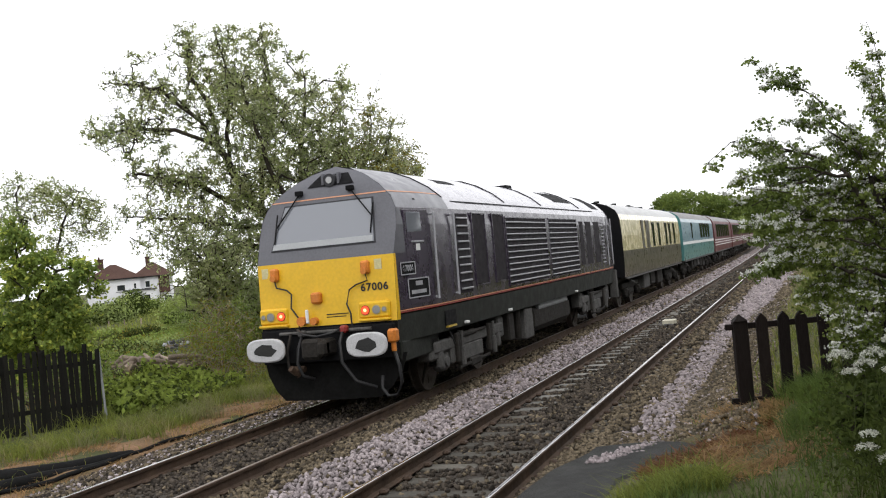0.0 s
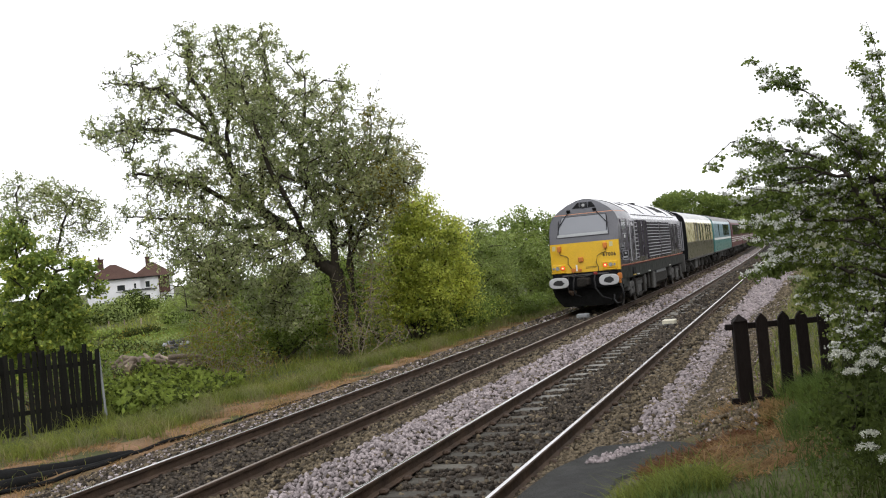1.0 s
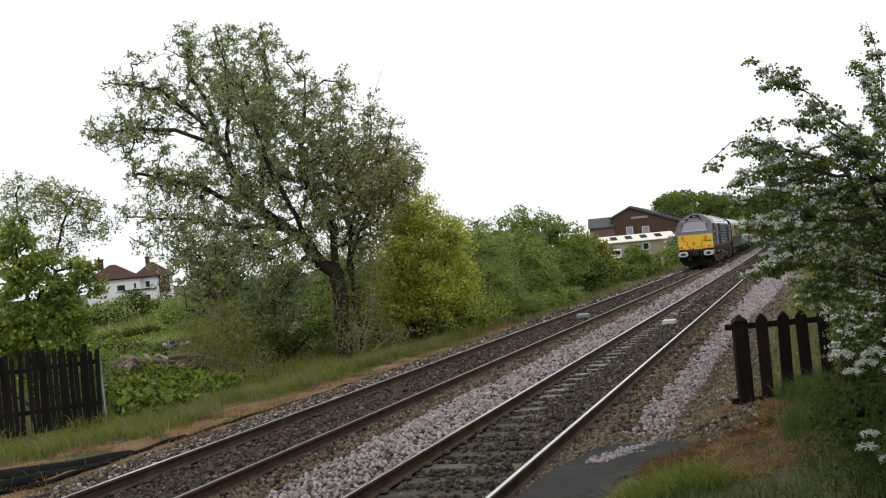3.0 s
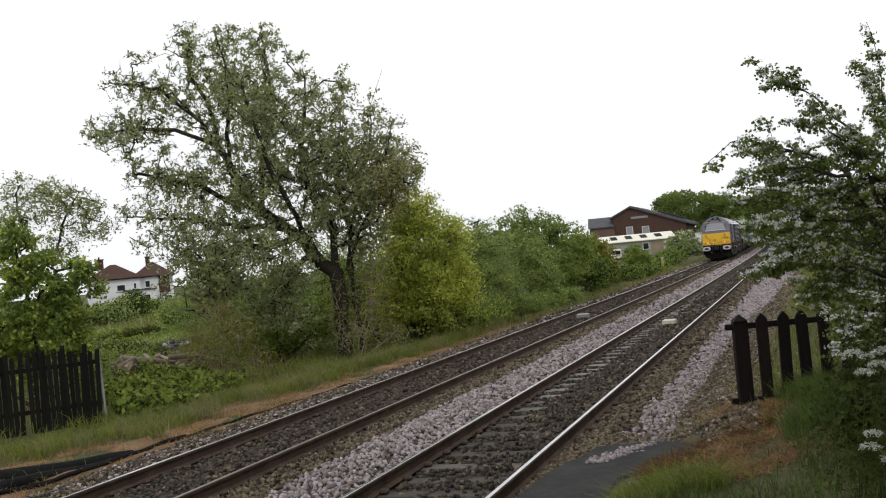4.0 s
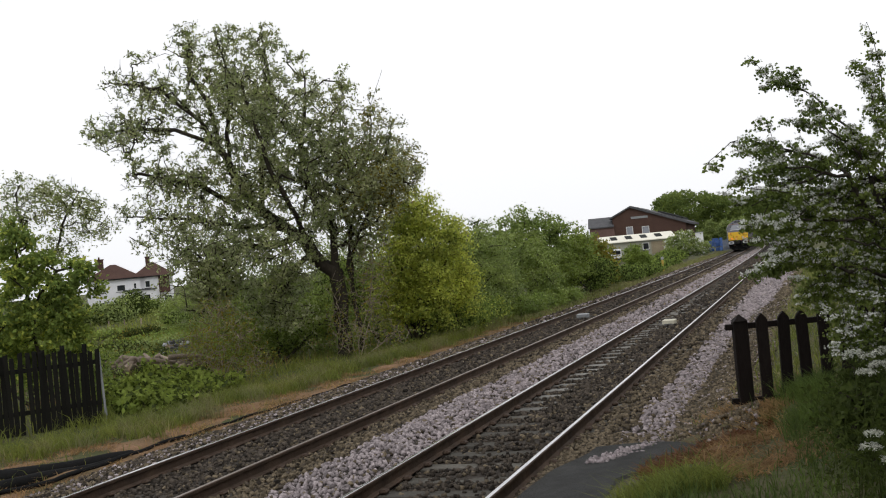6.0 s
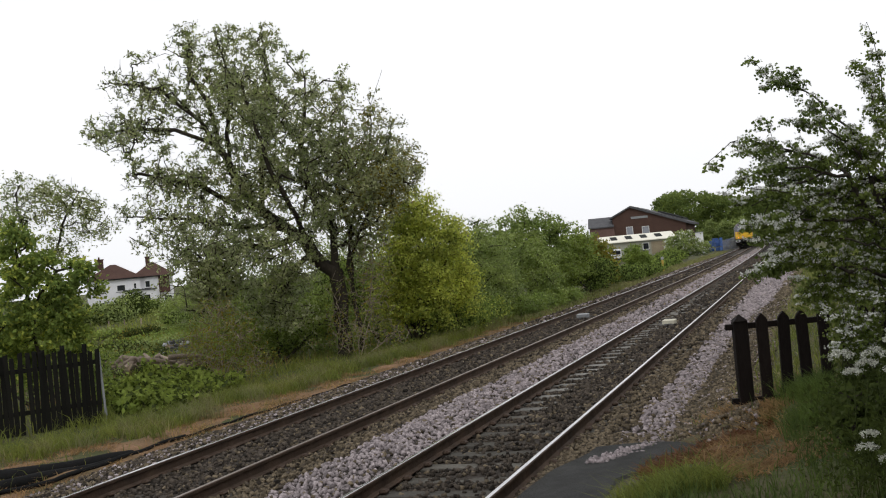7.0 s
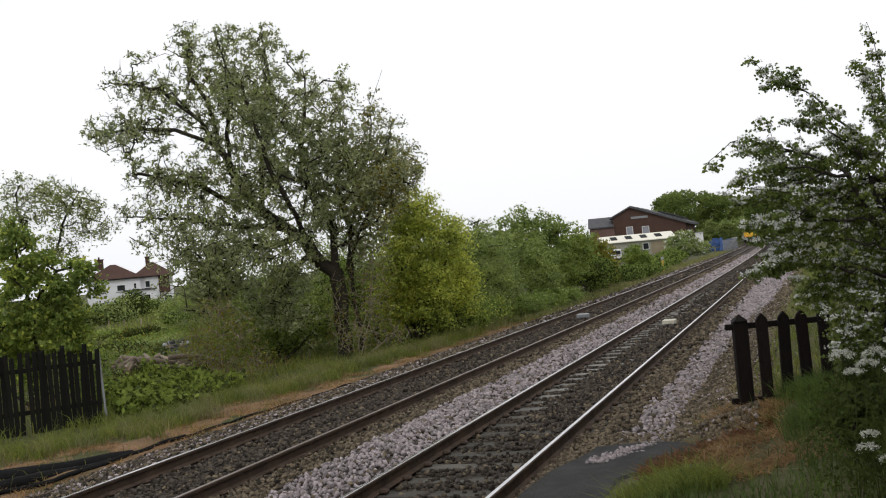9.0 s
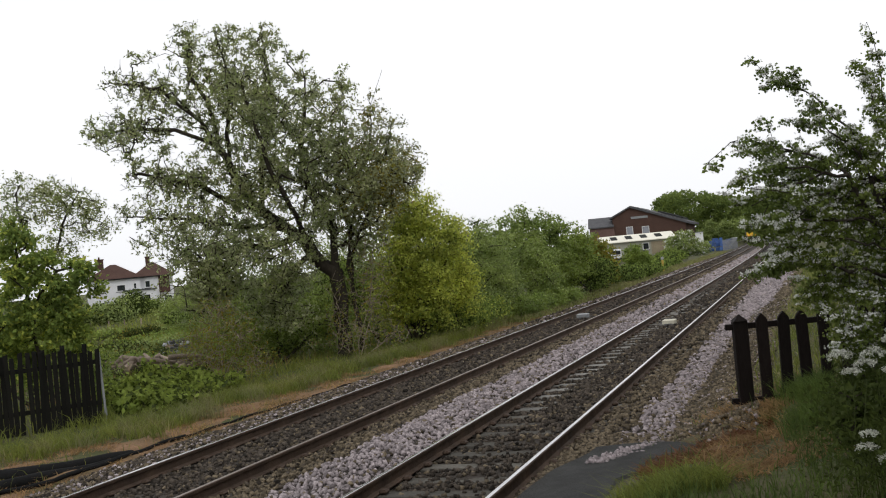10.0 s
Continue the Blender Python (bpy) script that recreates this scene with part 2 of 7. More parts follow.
def add_box(bm, x0, x1, y0, y1, z0, z1, bevel=0.0, m=None):
    made = bmesh.ops.create_cube(bm, size=1.0, matrix=Matrix.Translation(((x0 + x1) / 2, (y0 + y1) / 2, (z0 + z1) / 2)) @ Matrix.Diagonal((x1 - x0, y1 - y0, z1 - z0, 1)))
    vs = made["verts"]
    if bevel:
        es = list({e for v in vs for e in v.link_edges})
        made = bmesh.ops.bevel(bm, geom=es, offset=bevel, segments=1, affect="EDGES", profile=0.5)
        vs = list({v for f in made["faces"] for v in f.verts} | {v for v in vs if v.is_valid})
    if m is not None:
        bmesh.ops.transform(bm, matrix=m, verts=[v for v in vs if v.is_valid])
    return bm


def box(x0, x1, y0, y1, z0, z1, bevel=0.0):
    return add_box(bmesh.new(), x0, x1, y0, y1, z0, z1, bevel)


def add_cyl(bm, a, b, r0, r1=None, seg=12):
    a, b = Vector(a), Vector(b)
    q = (b - a).to_track_quat("Z", "Y").to_matrix().to_4x4()
    bmesh.ops.create_cone(bm, cap_ends=True, segments=seg, radius1=r0, radius2=r0 if r1 is None else r1, depth=(b - a).length,
                          matrix=Matrix.Translation((a + b) / 2) @ q)
    return bm


def cyl(a, b, r0, r1=None, seg=12):
    return add_cyl(bmesh.new(), a, b, r0, r1, seg)


def tube_data(points, radii, seg=6):
    """Vertices and faces of a tube along points."""
    pts = [Vector(p) for p in points]
    verts, faces = [], []
    for i, p in enumerate(pts):
        d = (pts[min(i + 1, len(pts) - 1)] - pts[max(i - 1, 0)]).normalized()
        s = d.cross(Vector((0, 0, 1)) if abs(d.z) < 0.9 else Vector((1, 0, 0))).normalized()
        u = s.cross(d)
        r = radii[i] if hasattr(radii, "__len__") else radii
        for k in range(seg):
            a = 2 * math.pi * k / seg
            verts.append(p + (s * math.cos(a) + u * math.sin(a)) * r)
    for i in range(len(pts) - 1):
        for k in range(seg):
            k2 = (k + 1) % seg
            faces.append((i * seg + k, i * seg + k2, (i + 1) * seg + k2, (i + 1) * seg + k))
    faces.append(tuple(range(seg))[::-1])
    faces.append(tuple(range((len(pts) - 1) * seg, len(pts) * seg)))
    return verts, faces


def tube(name, points, radii, mat, parent=None, label="", seg=6):
    v, f = tube_data(points, radii, seg)
    return link_mesh(name, v, f, mat, parent, label, smooth=True)


def soup(name, verts, quads, mat, parent=None, label=""):
    """One mesh from arrays: verts (n, 3), faces (m, k) with k corners each."""
    me = bpy.data.meshes.new(name)
    n, (m, k) = len(verts), quads.shape
    me.vertices.add(n)
    me.vertices.foreach_set("co", np.asarray(verts, np.float32).ravel())
    me.loops.add(m * k)
    me.loops.foreach_set("vertex_index", np.asarray(quads, np.int32).ravel())
    me.polygons.add(m)
    me.polygons.foreach_set("loop_start", np.arange(0, m * k, k, dtype=np.int32))
    me.materials.append(mat)
    me.update(calc_edges=True)
    me.validate()
    ob = new(name, me)
    if parent:
        ob.parent = parent
    return tagged(ob, label)


def rough_noise(x, y, s, seed=0.0):
    return noise.noise(Vector((x * s, y * s, seed)))


def bend(y):
    """Sideways drift of the line, which curves gently beyond 40 m."""
    return -0.931e-4 * max(0.0, min(y, 230.0) - 40.0) ** 2 - 0.0354 * max(0.0, y - 230.0)


TRACK_GAP = 3.466


# ---- ground, line and platform end ----
def smooth_step(x, a, b):
    t = min(1.0, max(0.0, (x - a) / (b - a)))
    return t * t * (3 - 2 * t)


def table(x, rows):
    """Straight lines between rows of (x, value)."""
    if x <= rows[0][0]:
        return rows[0][1]
    for (a, u), (b, v) in zip(rows, rows[1:]):
        if x <= b:
            return u + (v - u) * (x - a) / (b - a)
    return rows[-1][1]


LEFT_FALL = [(-30, -0.95), (-15, -0.9), (-7, -0.52), (-4, -0.42), (-2.6, -0.40), (-2.2, -0.55)]


def ground_height(x, y):
    xc = x - bend(y)
    if xc < 1.7:
        z = table(xc, LEFT_FALL)
        if xc < -3:
            z += 0.10 * rough_noise(x, y, 0.35) + 0.05 * rough_noise(x, y, 1.3, 3)
    else:
        flat = table(y, [(0, 0.62), (7, 0.42), (12.5, 0.18), (18, 0.08), (40, -0.02), (80, -0.1)])
        shoulder = table(y, [(0, 0.08), (8, -0.07), (11.2, -0.09), (12.2, -0.25), (14, -0.34), (60, -0.36)])
        z = -0.55 + (shoulder + 0.55) * smooth_step(xc, 4.6, 5.0)
        toe = table(y, [(7.6, 4.85), (9.5, 5.0), (9.9, 5.3), (10.4, 6.0), (11.2, 6.1), (12.1, 5.1)])
        z += (flat - shoulder) * smooth_step(xc, toe, toe + 1.5)
        z += 0.30 * smooth_step(xc, 6.4, 8.2) + 0.4 * smooth_step(xc, 8, 14)
        if xc > 5.3:
            z += 0.05 * rough_noise(x, y, 0.8) * smooth_step(xc, 5.3, 6)
    return z


def steps(*runs):
    out = []
    for a, b, s in runs:
        v = a
        while v < b - 1e-6:
            out.append(v)
            v += s
    return out + [runs[-1][1]]


def build_ground():
    xs = steps((-2500, -400, 350), (-400, -80, 40), (-80, -30, 5), (-30, -12, 1.2), (-12, 10, 0.35), (10, 30, 2), (30, 110, 10), (110, 400, 50), (400, 2500, 350))
    ys = steps((-400, -40, 60), (-40, -4, 4), (-4, 40, 0.4), (40, 80, 1), (80, 200, 4), (200, 400, 20), (400, 3000, 260))
    verts = [(x, y, ground_height(x, y)) for y in ys for x in xs]
    w = len(xs)
    faces = [(j * w + i, j * w + i + 1, (j + 1) * w + i + 1, (j + 1) * w + i) for j in range(len(ys) - 1) for i in range(w - 1)]
    ob = link_mesh("ground", verts, faces, M_GROUND, smooth=True)
    tagged(ob, "rough grassy ground beside the railway, earth and weeds", "ground", kind="structure")


BED = [(-2.75, -0.52), (-2.35, -0.30), (-1.45, -0.17), (-0.7, -0.178), (0.0, -0.174), (0.7, -0.178), (1.3, -0.15), (1.75, -0.12), (2.3, -0.13),
       (2.75, -0.198), (3.12, -0.198), (3.36, -0.168), (4.2, -0.174), (4.7, -0.17), (5.0, -0.18), (5.6, -0.26), (6.1, -0.42)]


def bed_height(xc, y):
    return table(xc, BED) + 0.018 * rough_noise(xc, y, 2.3) + 0.01 * rough_noise(xc, y, 7)


def build_bed():
    xs = [-2.75 + i * 0.177 for i in range(51)]
    ys = steps((-80, -6, 6), (-6, 50, 0.3), (50, 120, 1.5), (120, 420, 10))
    verts = [(x + bend(y), y, bed_height(x, y)) for y in ys for x in xs]
    w = len(xs)
    faces = [(j * w + i, j * w + i + 1, (j + 1) * w + i + 1, (j + 1) * w + i) for j in range(len(ys) - 1) for i in range(w - 1)]
    ob = link_mesh("ballast_bed", verts, faces, M_BED, smooth=True)
    tagged(ob, "dark dirty ballast bed under two railway tracks", "track bed", kind="structure")


CORNERS = np.array([(-1, -1, -1), (1, -1, -1), (1, 1, -1), (-1, 1, -1), (-1, -1, 1), (1, -1, 1), (1, 1, 1), (-1, 1, 1)], float)
SIDES = np.array([(0, 3, 2, 1), (4, 5, 6, 7), (0, 1, 5, 4), (1, 2, 6, 5), (2, 3, 7, 6), (3, 0, 4, 7)])


def random_turns(n, rng):
    q = rng.normal(size=(n, 4))
    q /= np.linalg.norm(q, axis=1)[:, None]
    w, x, y, z = q.T
    return np.stack([1 - 2 * (y * y + z * z), 2 * (x * y - z * w), 2 * (x * z + y * w), 2 * (x * y + z * w), 1 - 2 * (x * x + z * z),
                     2 * (y * z - x * w), 2 * (x * z - y * w), 2 * (y * z + x * w), 1 - 2 * (x * x + y * y)], 1).reshape(n, 3, 3)


def stones(name, places, size, mat, label, seed):
    """Loose angular stones, one mesh of many islands."""
    rng = np.random.default_rng(seed)
    n = len(places)
    shape = CORNERS[None] * rng.uniform(0.55, 1.0, (n, 8, 3)) * rng.uniform(0.6, 1.15, (n, 1, 3))
    shape *= (np.asarray(size)[:, None, None] if hasattr(size, "__len__") else size) * 0.5 * rng.uniform(0.7, 1.25, (n, 1, 1))
    v = np.einsum("nij,nkj->nki", random_turns(n, rng), shape) + np.asarray(places)[:, None, :]
    f = SIDES[None] + (np.arange(n) * 8)[:, None, None]
    ob = soup(name, v.reshape(-1, 3), f.reshape(-1, 4), mat)
    tagged(ob, label, "ballast", kind="stuff")


RAIL_X = [-0.7525, 0.7525, TRACK_GAP - 0.7525, TRACK_GAP + 0.7525]


def scatter_ballast():
    rng = np.random.default_rng(4)
    light, dark, brown = [], [], []
    for y0, y1, density, size in ((6.5, 12, 320, 0.055), (12, 20, 310, 0.060), (20, 32, 125, 0.076), (32, 60, 32, 0.105), (60, 110, 11, 0.17)):
        count = int((y1 - y0) * 8.5 * density)
        xs, ys = rng.uniform(-2.6, 5.9, count), rng.uniform(y0, y1, count)
        for x, y in zip(xs, ys):
            if min(abs(x - r) for r in RAIL_X) < 0.085:
                continue
            wander = 0.10 * rough_noise(x, y, 0.9, 5) + 0.1 * rough_noise(x, y, 3, 8)
            place = (x + bend(y), y, bed_height(x, y) + rng.uniform(0.0, 0.02), size)
            on_sleeper = abs((y - 0.2) % 0.65 - 0.325) < 0.13
            in_near = TRACK_GAP - 0.70 < x < TRACK_GAP + 0.70
            if on_sleeper and min(abs(x - r) for r in RAIL_X[2:]) < 0.24 and rng.random() < 0.85:
                continue
            if in_near and on_sleeper and y < 13.8 and abs(x - TRACK_GAP - 0.1) < 0.5 + wander and rng.random() < 0.8:
                continue
            if in_near and on_sleeper and rng.random() < ((0.55 if y < 13.5 else 0.98) if x < TRACK_GAP - 0.24 + 2.5 * wander else 0.12):
                continue
            u = x + wander
            if 1.48 < u < 2.66 or (4.86 < u < 5.38 + max(0.0, y - 25) * 0.035 and y > 11.0):
                (light if rng.random() < 0.88 else brown).append(place)
            elif -0.69 < x < 0.69 or in_near:
                (dark if rng.random() < 0.86 else brown).append(place)
            elif u <= -1.0:
                (light if rng.random() < 0.16 else brown if rng.random() < 0.5 else dark).append(place)
            else:
                (brown if rng.random() < 0.85 else dark).append(place)
    for name, rows, mat, label, seed in (("fresh_ballast", light, M_STONE_LIGHT, "pale pinkish grey granite ballast stones between the tracks", 1),
                                         ("weathered_ballast", dark, M_STONE_DARK, "dark oily ballast stones between the rails", 2),
                                         ("brown_ballast", brown, M_STONE_BROWN, "brown dusty ballast stones beside the rails", 3)):
        rows = np.array(rows)
        stones(name, rows[:, :3], rows[:, 3], mat, label, seed)


def swept(name, profile, x, y_rows, mat, parent, label=""):
    verts = [(x + px + bend(y), y, pz) for y in y_rows for px, pz in profile]
    k = len(profile)
    faces = [(j * k + i, j * k + (i + 1) % k, (j + 1) * k + (i + 1) % k, (j + 1) * k + i) for j in range(len(y_rows) - 1) for i in range(k)]
    return link_mesh(name, verts, faces, mat, parent, label)


RAIL_PROFILE = [(-0.07, -0.159), (0.07, -0.159), (0.07, -0.148), (0.014, -0.128), (0.010, -0.048), (0.034, -0.036), (0.036, -0.008), (0.027, -0.001),
                (-0.027, -0.001), (-0.036, -0.008), (-0.034, -0.036), (-0.010, -0.048), (-0.014, -0.128), (-0.07, -0.148)]
HEAD_PROFILE = [(-0.021, -0.001), (0.021, -0.001), (0.017, 0.0025), (-0.017, 0.0025)]


def build_track(centre, heads, sleeper_mat, label):
    track = empty("railway_track")
    tagged(track, label, "railway track", "parallel railway tracks", "structure")
    rows = steps((-80, 40, 8), (40, 420, 5))
    for side, head in zip((-0.7525, 0.7525), heads):
        rail = swept("rail", RAIL_PROFILE, centre + side, rows, M_RUST, track, "rust-brown steel rail")
        swept("rail_head", HEAD_PROFILE, centre + side, rows, head, rail, "worn running surface")
    sleeper_bm = box(-1.25, 1.25, -0.13, 0.13, -0.32, -0.168, 0.015)
    clip_bm = add_box(box(-0.15, -0.06, -0.06, 0.06, -0.165, -0.115, 0.02), 0.06, 0.15, -0.06, 0.06, -0.165, -0.115, 0.02)
    first_sleeper = first_clip = None
    for i in range(120):
        y = 0.525 + i * 0.65 + 3.25
        m = Matrix.Translation((centre + bend(y), y, 0.006 * math.sin(i * 2.3)))
        if first_sleeper is None:
            first_sleeper = part("sleeper", sleeper_bm, sleeper_mat, track)
            ob = first_sleeper
        else:
            ob = new("sleeper", first_sleeper.data)
            ob.parent = track
        if (y < 14.3 or y > 44) and sleeper_mat is M_SLEEPER:
            ob.material_slots[0].link = "OBJECT"
            ob.material_slots[0].material = M_SLEEPER_DUSTY
        ob.matrix_basis = m @ pose(0, 0, 0, 0, 0, 0.6 * math.sin(i * 5.1))
        if i < 55:
            for side in (-0.7525, 0.7525):
                if first_clip is None:
                    first_clip = part("rail_clip", clip_bm, M_RUST, track)
                    c = first_clip
                else:
                    c = new("rail_clip", first_clip.data)
                    c.parent = track
                c.matrix_basis = m @ Matrix.Translation((side, 0, 0))
    far = bmesh.new()
    for i in [*range(-130, 0), *range(120, 330)]:
        y = 3.775 + i * 0.65
        add_box(far, centre + bend(y) - 1.25, centre + bend(y) + 1.25, y - 0.13, y + 0.13, -0.32, -0.176)
    tagged(part("far_sleepers", far, M_SLEEPER_DIRTY, track), kind="stuff")
    return track


def build_magnet(x, y, length, mat, label):
    ob = empty("track_magnet", pose(x + bend(y), y, -0.17))
    tagged(ob, label, "track magnet")
    part("base_plate", box(-0.24, 0.24, -length / 2 - 0.12, length / 2 + 0.12, -0.06, 0.03, 0.01), M_BOGIE_LIGHT, ob)
    bm = box(-0.18, 0.18, -length / 2, length / 2, 0.03, 0.15, 0.015)
    part("cover", bm, mat, ob, "pale weathered cover")
    part("ramp", box(-0.12, 0.12, -length / 2 - 0.25, -length / 2 - 0.02, 0.0, 0.06, 0.02), M_BOGIE_LIGHT, ob)


def build_asphalt():
    """The tapered end of the platform ramp beside the near rail."""
    rows = steps((-80, -8, 8), (-8, 7, 1.5), (7, 11.3, 0.25))
    verts, faces = [], []
    for y in rows:
        left = 4.42 + 0.10 * smooth_step(y, 9, 10) + 0.20 * smooth_step(y, 10, 11.3) + 0.03 * math.sin(y * 3)
        right = table(y, [(-8, 7.4), (6, 6.6), (7.6, 5.5), (8.6, 5.36), (9.6, 5.38), (9.9, 5.55), (10.1, 5.85), (10.5, 6.05), (10.9, 6.12), (11.15, 6.05), (11.3, 5.6)]) + 0.05 * rough_noise(y, 3, 2.5) + 0.03 * rough_noise(y, 7, 9)
        for i in range(9):
            x = left + (right - left) * (i / 7.5 if i < 8 else 1.06)
            z = -0.06 + 0.05 * smooth_step(x, 4.5, 5.4) + table(y, [(0, 0.35), (8, 0.05), (11, -0.01)]) * 0.5
            if i == 8:
                z = min(z - 0.06, ground_height(x, y) - 0.05)
            verts.append((x, y, z))
    n = len(verts)
    verts += [(x, y, z - 0.4) for x, y, z in verts]
    r = len(rows)
    for j in range(r - 1):
        for i in range(8):
            faces.append((j * 9 + i, j * 9 + i + 1, (j + 1) * 9 + i + 1, (j + 1) * 9 + i))
        faces.append((j * 9, (j + 1) * 9, n + (j + 1) * 9, n + j * 9))
        faces.append(((j + 1) * 9 + 8, j * 9 + 8, n + j * 9 + 8, n + (j + 1) * 9 + 8))
    for i in range(8):
        faces.append(((r - 1) * 9 + i, (r - 1) * 9 + i + 1, n + (r - 1) * 9 + i + 1, n + (r - 1) * 9 + i))
    ob = link_mesh("platform_ramp", verts, faces, M_ASPHALT)
    tagged(ob, "grey asphalt end of the platform ramp beside the line", "platform", kind="structure")


build_ground()
build_bed()
build_asphalt()
build_track(0.0, (M_RAILTOP, M_RAILTOP_DULL), M_SLEEPER_DIRTY, "far railway track with rusty rails on dirty sleepers")
build_track(TRACK_GAP, (M_RAILTOP, M_RAILTOP), M_SLEEPER, "near railway track with bright rail heads on pale concrete sleepers")
for name, x0, x1 in (("middle_ballast", 1.46, 2.64), ("shoulder_ballast", 4.86, 6.0)):
    ys = steps((34, 60, 0.6), (60, 140, 2), (140, 420, 8))
    vs, n = [], 8
    for y in ys:
        grow_in = smooth_step(y, 34, 46)
        for i in range(n):
            x = x0 + (x1 - x0) * i / (n - 1) + 0.08 * rough_noise(y, i // 7, 0.7, x0)
            vs.append((x + bend(y), y, bed_height(x, y) - 0.03 + 0.042 * grow_in + (0.0 if 0 < i < n - 1 else -0.03)))
    strip = link_mesh(name, vs, [(j * n + i, j * n + i + 1, (j + 1) * n + i + 1, (j + 1) * n + i) for j in range(len(ys) - 1) for i in range(n - 1)], M_BALLAST_LIGHT, smooth=True)
    tagged(strip, "pale ballast strip beside the near track", "ballast", kind="structure")
build_magnet(3.40, 28.6, 0.42, M_MAGNET, "cream-topped magnet box between the rails of the near track")
build_magnet(-0.12, 33.6, 0.46, M_STEELGREY, "grey metal magnet box between the rails of the far track")
scatter_ballast()


# ---- trees, shrubs, grass ----
def leaf_soup(name, centres, length, width, mat, parent, seed, label="", droop=0.0, flat=0.0):
    """Folded kite-shaped leaves, one island each."""
    rng = np.random.default_rng(seed)
    n = len(centres)
    c = np.asarray(centres)
    a = rng.normal(size=(n, 3))
    a[:, 2] -= droop
    a /= np.linalg.norm(a, axis=1)[:, None]
    b = rng.normal(size=(n, 3))
    b[:, 2] += flat
    s = np.cross(a, b)
    s /= np.linalg.norm(s, axis=1)[:, None] + 1e-9
    up = np.cross(s, a)
    k = rng.uniform(0.6, 1.3, (n, 1))
    L, W = a * length * k, s * width * 0.5 * k
    fold = up * width * 0.22 * k
    v = np.stack([c - L * 0.5, c - L * 0.02 - W + fold, c + L * 0.5, c - L * 0.02 + W + fold], 1)
    f = np.arange(n * 4).reshape(n, 4)
    tri = np.concatenate([f[:, [0, 1, 2]], f[:, [0, 2, 3]]], 0)
    return soup(name, v.reshape(-1, 3), tri, mat, parent, label)


def grow(base, limbs, blobs, tips, rng, shell=0.45, sway=0.10, reach=0.35, tuft=0.0, per_tuft=7):
    """A branch skeleton: limbs first, then a twig to each tip sampled in the crown's lobes."""
    cap = 40000
    pos, par = np.zeros((cap, 3)), np.full(cap, -1)
    pos[0] = base
    n = 1

    def run(a_idx, target, bow):
        nonlocal n
        a, t = pos[a_idx].copy(), np.asarray(target, float)
        d = np.linalg.norm(t - a)
        k = max(1, int(d / reach))
        last = a_idx
        side = rng.normal(size=3) * sway * d
        side[2] += bow * d
        for i in range(1, k + 1):
            u = i / k
            p = a + (t - a) * u + side * math.sin(math.pi * u) * 0.6
            if i < k:
                p = p + rng.normal(size=3) * 0.02 * min(d, 1.5)
            if n >= cap:
                return last
            pos[n], par[n] = p, last
            last = n
            n += 1
        return last

    for limb in limbs:
        near = int(np.argmin(((pos[:n] - np.asarray(limb[0])) ** 2).sum(1)))
        last = near
        for p in limb[1:]:
            last = run(last, p, 0.0)
    weights = np.array([b[1][0] * b[1][1] * b[1][2] for b in blobs]) ** 0.75
    pick = rng.choice(len(blobs), size=tips, p=weights / weights.sum())
    d = rng.normal(size=(tips, 3))
    d /= np.linalg.norm(d, axis=1)[:, None]
    r = rng.uniform(0, 1, (tips, 1)) ** shell
    r *= 1 + 0.16 * rng.normal(size=(tips, 1))
    pts = np.array([blobs[i][0] for i in pick]) + d * r * np.array([blobs[i][1] for i in pick])
    if tuft:
        hubs = pts[::per_tuft]
        nearest = np.array([int(np.argmin(((hubs - q) ** 2).sum(1))) for q in pts])
        pts = pts * (1 - tuft) + hubs[nearest] * tuft
    near0 = np.array([((pos[:n] - q) ** 2).sum(1).min() for q in pts])
    ends = []
    for q in pts[np.argsort(near0)]:
        ends.append(run(int(np.argmin(((pos[:n] - q) ** 2).sum(1))), q, 0.06))
    return pos[:n], par[:n], np.array(ends)


def branch_soup(name, pos, par, r_tip, r_max, mat, parent, power=0.45, seg=5, r_base=None):
    n = len(pos)
    load = np.ones(n)
    for i in range(n - 1, 0, -1):
        load[par[i]] += load[i]
    rad = np.minimum(r_tip * (load ** power), r_max)
    i = np.arange(1, n)
    a, b = pos[par[i]], pos[i]
    ra, rb = np.minimum(rad[par[i]], rad[i] * 1.35), rad[i]
    d = b - a
    d /= np.linalg.norm(d, axis=1)[:, None] + 1e-9
    ref = np.where(np.abs(d[:, 2:3]) < 0.9, np.array([[0, 0, 1.0]]), np.array([[1.0, 0, 0]]))
    s = np.cross(d, ref)
    s /= np.linalg.norm(s, axis=1)[:, None] + 1e-9
    u = np.cross(s, d)
    ang = np.arange(seg) * 2 * math.pi / seg
    ring = s[:, None] * np.cos(ang)[None, :, None] + u[:, None] * np.sin(ang)[None, :, None]
    va, vb = a[:, None] + ring * ra[:, None, None], (b + d * rb[:, None] * 0.3)[:, None] + ring * rb[:, None, None]
    v = np.concatenate([va, vb], 1)
    k = np.arange(seg)
    f = np.stack([k, (k + 1) % seg, (k + 1) % seg + seg, k + seg], 1)
    f = f[None] + (np.arange(len(i)) * seg * 2)[:, None, None]
    ob = soup(name, v.reshape(-1, 3), f.reshape(-1, 4), mat, parent)
    ob.data.polygons.foreach_set("use_smooth", [True] * len(ob.data.polygons))
    return ob


SEATS = {}


def around(points, per, spread, rng, rise=0.6):
    n = len(points)
    return np.repeat(points, per, 0) + rng.normal(size=(n * per, 3)) * np.array([1.25, 1.25, rise]) * spread


